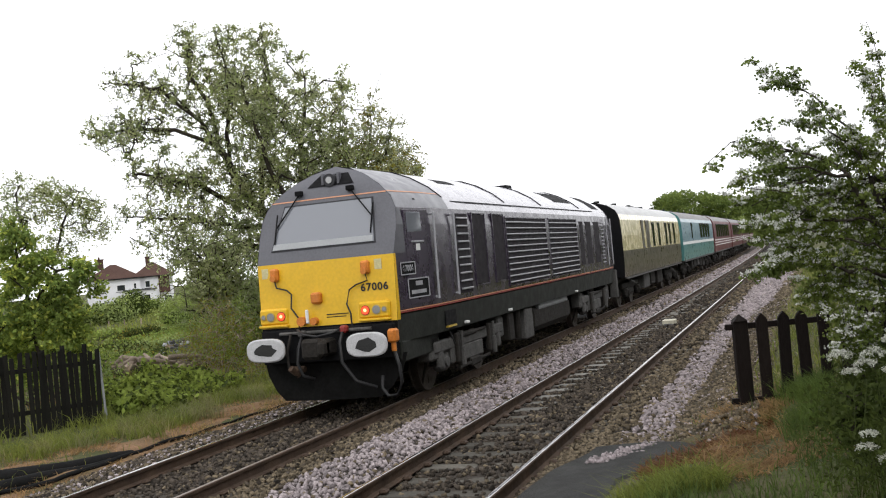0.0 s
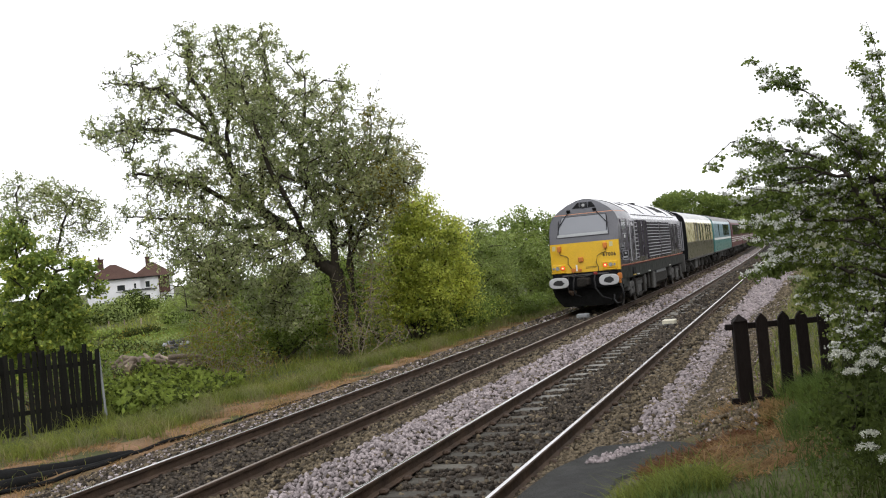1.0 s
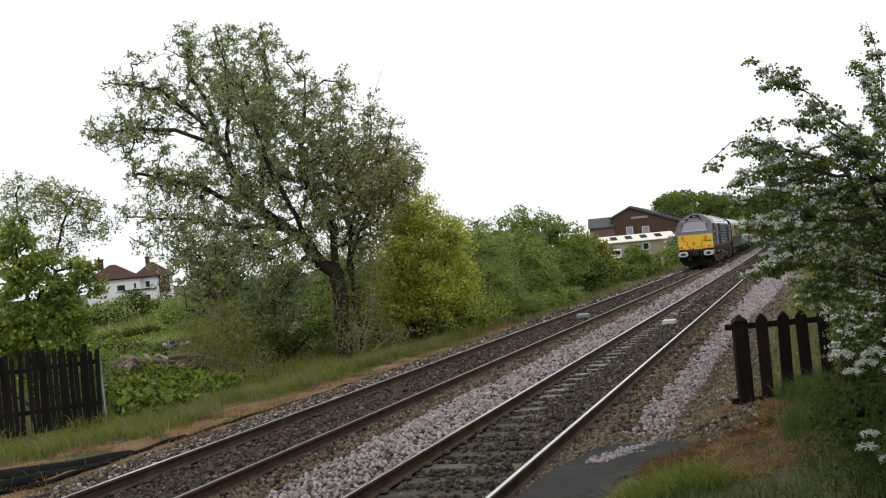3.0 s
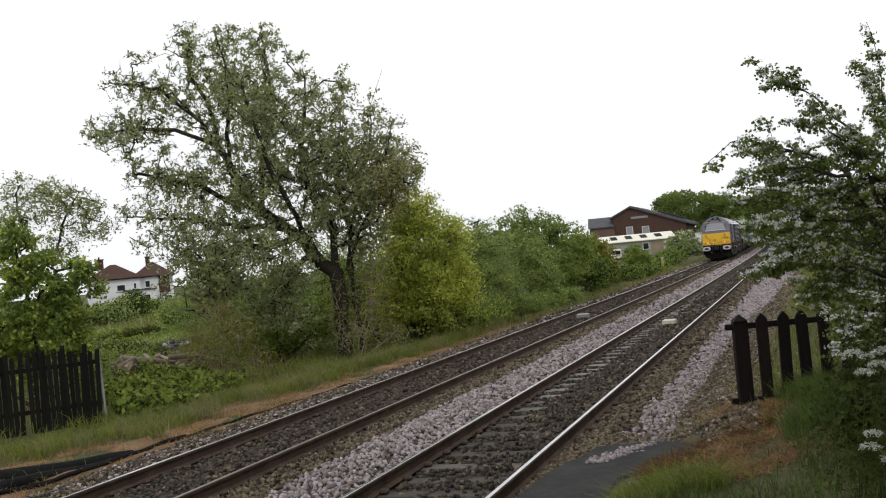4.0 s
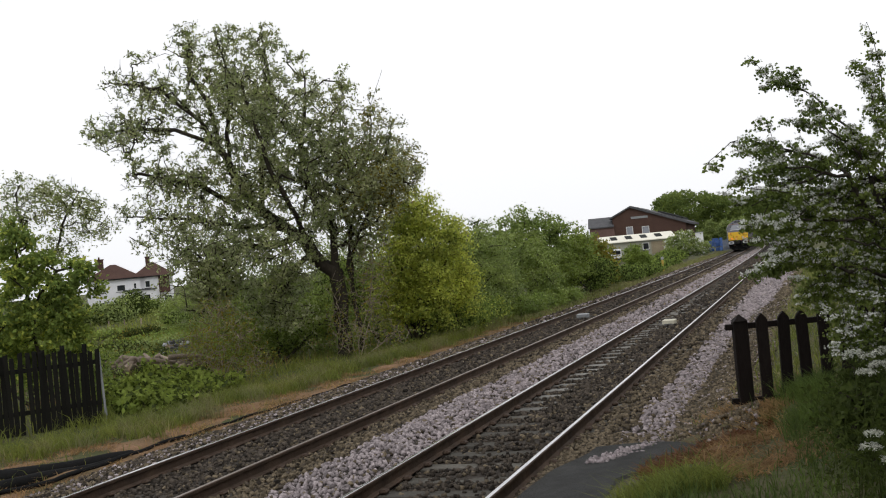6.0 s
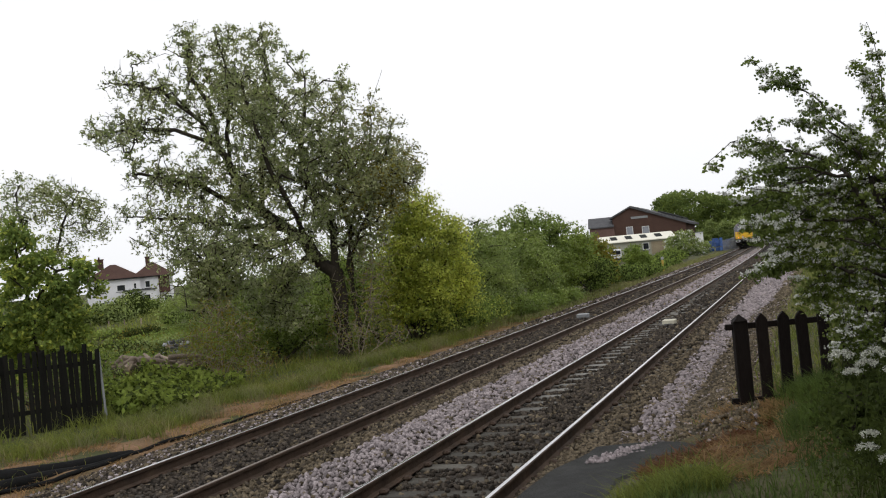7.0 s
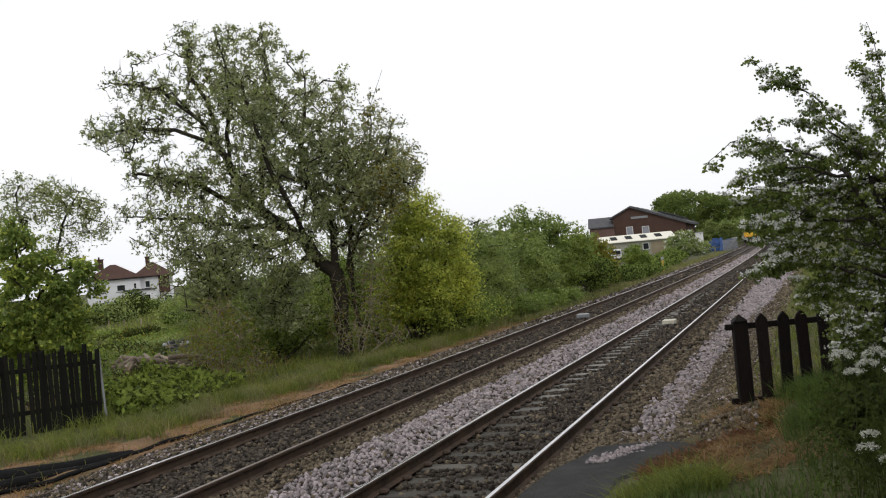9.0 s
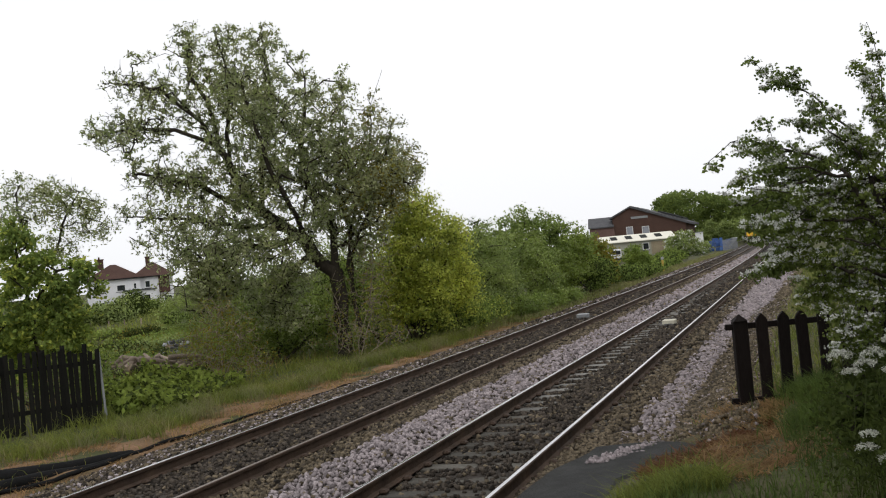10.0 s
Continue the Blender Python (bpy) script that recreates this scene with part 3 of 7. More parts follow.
def plant(name, label, category, base, limbs, blobs, tips, per, spread, leaf_len, leaf_wid, leaf_mat, bark, seed,
          r_tip=0.008, r_max=0.3, shell=0.45, droop=0.2, sway=0.10, reach=0.35, group="", second=None, flat=0.0, along=0.0, power=0.45, tuft=0.0, per_tuft=7, full=None, rise=0.6):
    """A tree or shrub: a branch skeleton as trunk, leaves as crown."""
    rng = np.random.default_rng(seed)
    ob = empty(name, pose(*base))
    tagged(ob, label, category, group)
    lo = [tuple(np.array(p) - np.array(base)) for limb in limbs for p in limb]
    local, i = [], 0
    for limb in limbs:
        local.append(lo[i:i + len(limb)])
        i += len(limb)
    blobs = [(tuple(np.array(c) - np.array(base)), r) for c, r in blobs]
    pos, par, ends = grow((0, 0, 0), local, blobs, tips, rng, shell, sway, reach, tuft, per_tuft)
    branch_soup("trunk", pos, par, r_tip, r_max, bark, ob, power, 5 if r_max > 0.15 else 3)
    seats = pos[ends]
    if full:
        seats = seats[[rng.random() < full(q[0] + base[0], q[2] + base[2]) for q in seats]]
    SEATS[name] = seats
    if along:
        young = np.arange(len(pos)) >= len(pos) * 0.25
        extra = pos[young][rng.random(young.sum()) < along]
        seats = np.concatenate([seats, extra])
    pts = around(seats, per, spread, rng, rise)
    floor = -0.05
    pts = pts[pts[:, 2] > floor]
    if second is not None:
        mask = rng.random(len(pts)) < second[1]
        leaf_soup("crown", pts[~mask], leaf_len, leaf_wid, leaf_mat, ob, seed + 1, droop=droop, flat=flat)
        leaf_soup("crown", pts[mask], leaf_len, leaf_wid, second[0], ob, seed + 2, droop=droop, flat=flat)
    else:
        leaf_soup("crown", pts, leaf_len, leaf_wid, leaf_mat, ob, seed + 1, droop=droop, flat=flat)
    return ob


def bush(name, label, x, y, lobes, tips, per, leaf_len, leaf_wid, mat, seed, bark=None, category="shrub", spread=0.13, second=None, r_max=0.06, z=None, tall=1.0, flat=0.7, tuft=0.4, r_tip=0.005, **more):
    """A shrub on the ground; lobes are (dx, dy, height of the lobe's middle, rx, ry, rz)."""
    z = ground_height(x, y) if z is None else z
    base = (x, y, z - 0.05)
    lobes = [(a, b, c * tall, p, q, r * tall) for a, b, c, p, q, r in lobes]
    blobs = [((x + a, y + b, z + c), (p, q, r)) for a, b, c, p, q, r in lobes]
    limbs = [[base, (x + a * 0.5, y + b * 0.5, z + c * 0.45), (x + a, y + b, z + c)] for a, b, c, p, q, r in lobes]
    return plant(name, label, category, base, limbs, blobs, int(tips * 1.4), int(per * 1.5) if per > 2 else per, spread, leaf_len * 1.1, leaf_wid * 1.14, mat, bark or M_TWIG, seed, r_tip=r_tip, r_max=r_max, second=second, flat=flat, tuft=tuft, **more)


WILLOW_LIMBS = [
    [(-6.44, 28.01, -0.72), (-6.44, 27.99, 0.8), (-6.5, 28.0, 2.17)],
    [(-6.5, 28.0, 2.17), (-7.28, 27.8, 3.19), (-8.53, 27.4, 4.27), (-9.3, 27.2, 5.49), (-9.67, 27.0, 6.41), (-10.04, 26.8, 7.21), (-10.85, 26.6, 8.19)],
    [(-7.64, 27.7, 3.42), (-8.92, 27.0, 3.8), (-10.53, 26.4, 4.21), (-12.92, 26.0, 4.51)],
    [(-9.67, 27.0, 6.41), (-12.01, 26.8, 7.21), (-13.81, 26.6, 7.24)],
    [(-9.3, 27.2, 5.49), (-9.56, 27.6, 7.48), (-9.36, 27.8, 8.52), (-9.99, 28.0, 10.22)],
    [(-8.53, 27.4, 4.27), (-8.25, 27.6, 6.67), (-8.2, 28.0, 7.99), (-8.49, 28.2, 9.88)],
]
WILLOW_BOUGHS = [
    [(-6.5, 28.0, 2.17), (-6.54, 28.2, 3.44), (-7.58, 28.6, 6.54), (-7.49, 29.0, 8.8)],
    [(-7.64, 27.7, 3.42), (-9.03, 27.1, 3.24), (-10.66, 26.6, 2.83)],
    [(-6.91, 27.8, 2.72), (-7.51, 27.0, 2.3), (-8.09, 26.8, 0.99)],
    [(-10.04, 26.8, 7.21), (-11.28, 26.6, 8.38), (-12.78, 26.4, 8.7)],
    [(-9.67, 27.0, 6.41), (-10.01, 27.2, 7.89), (-10.69, 27.4, 9.18), (-10.79, 27.6, 10.28)],
    [(-8.53, 27.4, 4.27), (-9.9, 26.2, 5.2), (-11.6, 25.6, 5.7)],
    [(-9.03, 27.1, 3.24), (-9.4, 26.0, 2.3), (-9.8, 25.5, 1.3)],
    [(-7.28, 27.8, 3.19), (-7.4, 26.6, 4.9), (-7.7, 26.0, 6.9), (-7.9, 25.8, 8.0)],
]


def lobes_along(limbs, start, radius, count=6):
    """Leafy lobes along the outer part of limbs."""
    out = []
    for limb in limbs:
        for n in range(count):
            u = start * (len(limb) - 1) + (1 - start) * (len(limb) - 1) * (n + 0.5) / count
            i = min(int(u), len(limb) - 2)
            c = Vector(limb[i]).lerp(Vector(limb[i + 1]), u - i)
            r = radius * (1.1 - 0.3 * n / count)
            out.append(((c.x, c.y, c.z), (r, r, r * 0.85)))
    return out


WILLOW_LOBES = [
    ((-11.4, 26.07, 7.6), (1.54, 1.63, 1.54)),
    ((-9.24, 26.88, 8.3), (1.76, 1.73, 1.59)),
    ((-8.07, 27.32, 6.91), (2.11, 2.11, 2.11)),
    ((-6.23, 27.99, 6.2), (1.76, 1.91, 1.93)),
    ((-10.41, 25.44, 5.34), (1.76, 1.62, 1.49)),
    ((-5.31, 28.35, 4.71), (1.44, 1.58, 1.73)),
    ((-8.93, 27.04, 4.72), (2.11, 1.81, 1.53)),
    ((-11.6, 24.95, 6.72), (1.02, 0.97, 0.92)),
    ((-8.81, 24.98, 2.85), (1.97, 1.71, 1.43)),
    ((-7.52, 26.52, 2.18), (1.30, 1.30, 1.30)),
    ((-6.76, 27.87, 3.68), (1.39, 1.26, 1.13)),
    ((-7.98, 26.52, 3.28), (1.6, 1.27, 0.93)),
    ((-5.57, 28.3, 3.02), (1.13, 1.09, 1.04)),
    ((-9.94, 25.11, 3.72), (1.57, 1.24, 0.91)),
    ((-6.7, 28.75, 5.49), (1.44, 1.44, 1.44)),
    ((-10.1, 26.56, 9.2), (1.04, 0.87, 0.70)),
    ((-4.81, 29.58, 5.2), (0.59, 0.79, 0.99)),
    ((-8.2, 27.26, 9.3), (0.83, 0.72, 0.72)),
    ((-10.45, 26.00, 3.04), (0.75, 0.75, 0.68)),
    ((-9.60, 26.00, 2.54), (0.95, 0.95, 0.85)),
    ((-8.67, 26.00, 2.04), (1.00, 1.00, 0.90)),
    ((-8.05, 26.30, 1.39), (1.00, 1.00, 0.90)),
    ((-9.25, 26.00, 1.16), (0.80, 0.80, 0.72)),
    ((-7.25, 26.50, 0.98), (0.90, 0.90, 0.81)),
    ((-10.16, 26.00, 1.90), (0.70, 0.70, 0.63)),
    ((-13.91, 26.60, 7.52), (0.50, 0.50, 0.50)),
    ((-14.11, 26.40, 7.17), (0.35, 0.35, 0.35)),
    ((-13.01, 26.60, 8.76), (0.55, 0.55, 0.55)),
    ((-12.11, 26.80, 9.47), (0.55, 0.55, 0.55)),
    ((-10.58, 27.30, 10.16), (0.50, 0.50, 0.50)),
    ((-9.27, 27.50, 10.08), (0.50, 0.50, 0.50)),
    ((-8.26, 28.00, 9.87), (0.55, 0.55, 0.55)),
    ((-7.25, 28.20, 9.02), (0.50, 0.50, 0.50)),
    ((-5.74, 28.30, 7.92), (0.55, 0.55, 0.55)),
    ((-4.41, 28.30, 5.91), (0.45, 0.45, 0.45)),
    ((-3.70, 28.40, 5.05), (0.40, 0.40, 0.40)),
    ((-7.78, 26.80, 4.93), (0.90, 0.90, 0.90)),
    ((-6.80, 27.20, 5.35), (0.90, 0.90, 0.90)),
    ((-6.35, 26.80, 3.92), (0.80, 0.80, 0.80)),
    ((-5.16, 27.50, 4.32), (0.80, 0.80, 0.80)),
    ((-8.54, 26.30, 4.14), (0.80, 0.80, 0.80)),
]
ASH_LIMBS = [
    [(-6.1, 28.5, -0.72), (-6.1, 28.4, 1.0), (-6.2, 28.3, 2.3)],
    [(-6.2, 28.3, 2.3), (-6.24, 28.4, 3.92), (-6.52, 28.8, 5.9), (-6.5, 29.2, 8.02)],
    [(-6.2, 28.3, 2.3), (-5.6, 28.2, 3.85), (-5.01, 28.4, 5.05), (-4.4, 28.6, 6.63)],
    [(-6.15, 28.3, 1.9), (-4.99, 27.8, 4.03), (-4.1, 27.6, 5.0), (-3.7, 27.6, 4.6)],
    [(-5.9, 28.3, 3.0), (-5.7, 28.8, 5.2), (-5.4, 29.2, 7.3)],
    [(-5.3, 28.1, 3.4), (-4.6, 28.6, 4.6), (-4.0, 29.0, 5.8)],
]
def willow_leafage(x, z):
    """The share of twigs in leaf: thin at the windward top, full low down and near the trunk."""
    return max(0.50 + 0.5 * smooth_step(x, -11.0, -8.6) - 0.15 * smooth_step(z, 6.8, 9.5), 1.0 * (1 - smooth_step(z, 3.2, 5.2)))


plant("willow_tree", "tall grey-green willow with a leaning forked trunk beside the line", "tree", (-6.44, 28.01, -0.72), WILLOW_LIMBS + WILLOW_BOUGHS,
      WILLOW_LOBES + lobes_along(WILLOW_LIMBS[1:] + WILLOW_BOUGHS, 0.4, 0.74), 8800, 10, 0.052, 0.12, 0.05, L_WILLOW, M_BARK, 11,
      r_tip=0.0050, r_max=0.40, shell=0.55, droop=0.4, reach=0.38, second=(L_SALLOW, 0.3), along=0.03, power=0.425, tuft=0.34, per_tuft=5, full=willow_leafage, rise=1.1)
plant("ash_tree", "thin ash in bronze young leaf crowding the willow's trunk", "tree", (-6.1, 28.5, -0.72), ASH_LIMBS,
      lobes_along(ASH_LIMBS[1:], 0.3, 0.85, 7), 1700, 8, 0.055, 0.11, 0.048, L_WILLOW, M_BARK, 13,
      r_tip=0.0038, r_max=0.20, shell=0.55, droop=0.2, reach=0.38, second=(L_BRONZE, 0.3), along=0.05, power=0.40, tuft=0.26, per_tuft=5, rise=1.1)

THIN_LIMBS = [
    [(-14.52, 24.08, -0.9), (-14.46, 24.08, 3.03), (-14.69, 23.98, 4.41), (-14.76, 23.94, 5.43)],
    [(-14.46, 24.08, 3.03), (-13.58, 24.38, 4.3), (-13.02, 24.57, 5.26)],
]
THIN_LOBES = [
    ((-14.82, 23.93, 4.76), (1.01, 0.97, 0.93)),
    ((-13.54, 24.39, 4.8), (1.01, 0.93, 0.84)),
    ((-12.95, 24.61, 4.24), (0.68, 0.76, 0.84)),
    ((-13.97, 24.23, 5.25), (0.84, 0.68, 0.51)),
    ((-13.9, 24.3, 3.6), (1.0, 0.9, 0.8)),
    ((-15.08, 24.20, 5.65), (0.5, 0.5, 0.45)),
    ((-14.02, 24.20, 5.56), (0.5, 0.5, 0.45)),
    ((-13.12, 24.20, 5.26), (0.5, 0.5, 0.45)),
    ((-12.25, 24.20, 4.75), (0.5, 0.5, 0.45)),
    ((-12.02, 24.20, 4.06), (0.5, 0.5, 0.45)),
]
plant("slender_tree", "slender half-leafed grey-green tree behind the timber fence", "tree", (-14.52, 24.08, -0.9), THIN_LIMBS, THIN_LOBES,
      1000, 9, 0.07, 0.10, 0.045, L_WILLOW, M_BARK, 21, r_tip=0.0034, r_max=0.04, shell=0.6, full=lambda x, z: 0.68, rise=1.1, second=(L_SALLOW, 0.4), tuft=0.4, per_tuft=5)
MAPLE_LIMBS = [
    [(-10.17, 19.28, -0.68), (-10.25, 19.23, 1.93), (-10.5, 19.12, 3.31), (-10.57, 19.09, 3.99)],
    [(-10.25, 19.23, 1.93), (-9.65, 19.44, 2.82), (-9.14, 19.62, 2.9)],
]
MAPLE_LOBES = [
    ((-10.38, 19.17, 3.0), (0.81, 0.81, 0.81)),
    ((-9.58, 19.47, 2.1), (0.81, 0.81, 0.75)),
    ((-10.64, 19.09, 1.7), (0.85, 0.81, 0.81)),
    ((-9.54, 19.5, 1.15), (0.68, 0.61, 0.6)),
    ((-9.1, 19.67, 2.7), (0.40, 0.47, 0.42)),
    ((-10.57, 19.09, 3.75), (0.42, 0.44, 0.41)),
    ((-10.9, 19.4, 0.7), (0.9, 0.8, 0.7)),
]
plant("young_maple_tree", "young maple with yellow-green leaves behind the dark fence", "tree", (-10.17, 19.28, -0.68), MAPLE_LIMBS, MAPLE_LOBES,
      1050, 14, 0.10, 0.11, 0.08, L_GREEN, M_BARK, 31, r_tip=0.005, r_max=0.05, second=(L_FRESH, 0.16), tuft=0.5, per_tuft=9, flat=1.2)

HAW_LIMBS = [
    [(7.95, 8.36, 0.75), (7.91, 8.35, 1.47), (7.83, 8.31, 2.08)],
    [(7.83, 8.31, 2.08), (7.62, 8.2, 2.85), (7.28, 8.08, 3.24), (6.90, 7.96, 3.55)],
    [(7.82, 8.31, 2.03), (7.52, 7.98, 2.57), (7.14, 7.74, 2.78), (6.90, 7.64, 2.87), (6.74, 7.58, 2.88), (6.57, 7.55, 2.75)],
    [(7.80, 8.31, 2.03), (7.62, 8.1, 2.72), (7.36, 8.0, 2.98), (7.12, 7.95, 3.04)],
    [(7.82, 8.31, 2.03), (7.4, 7.63, 2.24), (7.12, 7.41, 2.46), (6.80, 7.32, 2.54)],
    [(7.82, 8.31, 1.95), (7.4, 7.7, 2.12), (7.1, 7.5, 2.24), (6.86, 7.4, 2.22)],
    [(7.85, 8.33, 1.73), (7.38, 7.83, 1.92), (7.08, 7.51, 2.04), (6.89, 7.44, 1.97)],
    [(7.83, 8.31, 2.08), (7.85, 8.62, 2.83), (7.85, 8.72, 3.52), (7.80, 8.72, 3.80)],
    [(7.83, 8.31, 2.08), (7.80, 8.4, 2.9), (7.76, 8.5, 3.3), (7.68, 8.5, 3.46)],
    [(7.85, 8.32, 1.65), (7.48, 7.66, 1.50), (7.27, 7.48, 1.34)],
    [(7.40, 7.63, 2.24), (7.05, 7.55, 2.28), (6.79, 7.50, 2.26)],
    [(7.38, 7.83, 1.92), (7.07, 7.60, 1.97), (6.80, 7.40, 1.92)],
    [(7.52, 7.98, 2.57), (7.10, 7.80, 2.52), (6.72, 7.62, 2.42)],
    [(7.40, 7.90, 2.50), (7.08, 7.72, 2.67), (6.92, 7.64, 2.65), (6.79, 7.59, 2.60), (6.67, 7.55, 2.52)],
]
HAW_LOBES = [
    ((7.5, 8.19, 2.28), (0.39, 0.39, 0.39)),
    ((7.45, 8.17, 1.77), (0.36, 0.34, 0.30)),
    ((7.75, 8.26, 2.72), (0.20, 0.21, 0.26)),
    ((7.55, 7.68, 1.45), (0.22, 0.23, 0.24)),
    ((7.15, 8.03, 2.30), (0.19, 0.20, 0.21)),
    ((7.35, 7.7, 1.52), (0.14, 0.18, 0.18)),
    ((7.8, 8.69, 1.95), (0.30, 0.36, 0.55)),
    ((7.55, 8.18, 2.74), (0.22, 0.22, 0.16)),
    ((7.35, 8.13, 2.46), (0.26, 0.22, 0.19)),
    ((6.98, 8.0, 2.53), (0.19, 0.16, 0.14)),
    ((6.95, 7.98, 2.80), (0.25, 0.20, 0.08)),
    ((7.17, 8.07, 2.66), (0.30, 0.25, 0.16)),
    ((6.93, 7.9, 2.18), (0.15, 0.16, 0.18)),
    ((7.0, 8.0, 1.95), (0.13, 0.10, 0.08)),
    ((7.1, 7.9, 2.05), (0.2, 0.2, 0.16)),
    ((7.12, 8.0, 3.30), (0.13, 0.12, 0.10)),
    ((7.38, 8.1, 3.04), (0.16, 0.15, 0.10)),
    ((7.25, 8.0, 1.75), (0.2, 0.2, 0.16)),
    ((7.24, 8.05, 3.36), (0.07, 0.07, 0.06)),
    ((6.95, 7.70, 2.99), (0.10, 0.09, 0.08)),
    # Out-of-view lobes added to shade the ground beside the platform.
    ((8.75, 7.8, 2.6), (0.60, 0.8, 0.6)),
    ((8.75, 6.6, 2.7), (0.65, 0.8, 0.6)),
    ((8.6, 5.4, 2.9), (0.70, 0.8, 0.5)),
]
for limb in HAW_LIMBS[1:]:
    for k in range(1, 8):
        u = 0.9 + k / 7 * (len(limb) - 1.9)
        i = min(int(u), len(limb) - 2)
        c = Vector(limb[i]).lerp(Vector(limb[i + 1]), u - i)
        r = 0.105 - 0.008 * k
        HAW_LOBES.append(((c.x, c.y, c.z - 0.02), (r * 1.15, r, r * 0.8)))
hawthorn = plant("hawthorn_tree", "hawthorn in white blossom with dark green leaves beside the platform", "tree", (7.95, 8.36, 0.75), HAW_LIMBS, HAW_LOBES,
                 5600, 11, 0.021, 0.030, 0.024, L_HAW, M_TWIG, 41, r_tip=0.0012, r_max=0.06, shell=0.45, droop=0.1, reach=0.10, sway=0.10, flat=0.5, tuft=0.18, per_tuft=6)


def blossom(tree, share, seed):
    """Domed clusters of small white flowers at twig ends."""
    rng = np.random.default_rng(seed)
    seats = SEATS["hawthorn_tree"]
    seats = seats[rng.random(len(seats)) < share] + np.array([-0.012, -0.016, 0.022])
    pts = around(seats, 18, 0.0125, rng)
    leaf_soup("blossom", pts, 0.017, 0.016, M_BLOSSOM, tree, seed, "white blossom clusters", flat=0.8)


blossom(hawthorn, 0.50, 5)

# shrubs along the far side of the line, from the willow onwards
bush("yellow_green_shrub", "tall yellow-green shrub in fresh leaf beside the willow", -5.6, 31.9,
     [(0.2, 0.0, 2.2, 1.35, 1.2, 1.5), (0.3, 0.3, 3.6, 0.85, 0.9, 0.9), (0.8, -0.3, 1.3, 0.9, 0.8, 1.0), (-0.5, -0.2, 1.2, 1.0, 0.9, 1.1), (1.35, 0.6, 2.7, 0.75, 0.8, 1.0), (-0.3, 0.2, 3.3, 0.7, 0.8, 0.9), (1.6, 0.8, 1.5, 0.7, 0.8, 0.9)],
     1400, 12, 0.085, 0.055, L_FRESH, 51, second=(L_GREEN, 0.12), tall=1.2)
bush("sallow_shrub", "grey-green sallow shrub beside the line", -4.9, 38.0,
     [(0, 0, 1.6, 1.3, 1.3, 1.3), (-0.6, 0.6, 2.2, 1.2, 1.2, 1.0), (0.4, -0.8, 0.9, 1.0, 1.0, 0.8), (0.2, 1.2, 1.2, 1.0, 1.1, 0.9)],
     700, 12, 0.10, 0.045, L_SALLOW, 52, second=(L_GREEN, 0.3), tall=1.32)
bush("dark_elder_shrub", "tall dark green shrub behind the sallow", -7.6, 44.6,
     [(0, 0, 2.2, 1.6, 1.5, 1.5), (-1.3, -0.5, 2.4, 1.2, 1.2, 1.1), (1.0, 0.6, 1.6, 1.2, 1.2, 1.3), (-2.6, -1.5, 2.2, 1.2, 1.2, 1.5)],
     650, 11, 0.13, 0.07, L_DARK, 53, second=(L_GREEN, 0.55), tall=1.25)
bush("elder_shrub", "rounded mid-green shrub with pale flower heads beside the line", -5.4, 49.0,
     [(0, 0, 2.1, 1.7, 1.6, 1.4), (-1.1, 0.4, 2.9, 1.3, 1.3, 0.9), (0.9, -0.6, 1.3, 1.3, 1.2, 1.1), (1.0, 1.5, 1.4, 1.2, 1.4, 1.0), (-2.4, 0.6, 2.2, 1.1, 1.1, 1.2), (0.9, 0.2, 2.5, 1.0, 1.0, 0.9), (1.7, 2.2, 2.1, 1.0, 1.1, 0.85)],
     1150, 11, 0.13, 0.075, L_GREEN, 54, second=(L_SALLOW, 0.25), tall=1.33)
bush("sallow_shrub", "grey-green sallow shrub beside the line", -4.4, 43.6,
     [(0, 0, 1.3, 1.2, 1.4, 1.1), (0.1, 1.4, 1.2, 1.0, 1.2, 1.0), (-0.6, 0.5, 1.9, 1.0, 1.1, 0.9)],
     560, 11, 0.11, 0.05, L_SALLOW, 55, second=(L_GREEN, 0.5), tall=1.3)
bush("bronze_shrub", "bronze and green shrub beside the line", -5.1, 61.0,
     [(0, 0, 1.7, 1.2, 1.4, 1.0), (-0.9, 0.5, 1.7, 1.0, 1.1, 0.9), (0.6, -0.5, 0.9, 0.9, 1.3, 0.8)],
     420, 10, 0.16, 0.09, L_BRONZE, 56, second=(L_GREEN, 0.3), tall=1.3)
bush("bramble_thicket", "low dark green bramble thicket beside the line", -4.2, 55.0,
     [(0, 0, 0.8, 1.1, 1.8, 0.8), (0.1, 2.6, 0.8, 1.0, 1.8, 0.7), (-0.6, -2.0, 1.1, 1.0, 1.8, 0.9)],
     480, 10, 0.13, 0.08, L_GREEN, 57, second=(L_DARK, 0.5), tall=1.4)
bush("bramble_thicket", "low green bramble thicket beside the line", -4.3, 68.0,
     [(0, 0, 0.6, 1.1, 2.6, 0.6), (0.1, 4.6, 0.6, 1.0, 2.6, 0.5), (-0.6, -3.0, 0.8, 1.0, 2.4, 0.7)],
     380, 10, 0.16, 0.10, L_GREEN, 58, second=(L_DARK, 0.4))
bush("round_shrub", "small round green shrub in front of the shed", -4.9, 76.0,
     [(0, 0, 1.0, 1.1, 1.4, 0.95), (0.4, 0.3, 0.8, 0.8, 1.0, 0.8)],
     300, 10, 0.16, 0.10, L_GREEN, 59, tall=1.25)
bush("bramble_thicket", "low green thicket at the foot of the yellow-green shrub", -4.4, 34.2,
     [(0, 0, 0.6, 0.9, 1.6, 0.6), (0.2, 2.2, 0.6, 0.8, 1.4, 0.6), (-0.6, -1.5, 0.7, 0.9, 1.4, 0.7)],
     420, 11, 0.09, 0.055, L_GREEN, 60, second=(L_FRESH, 0.25))
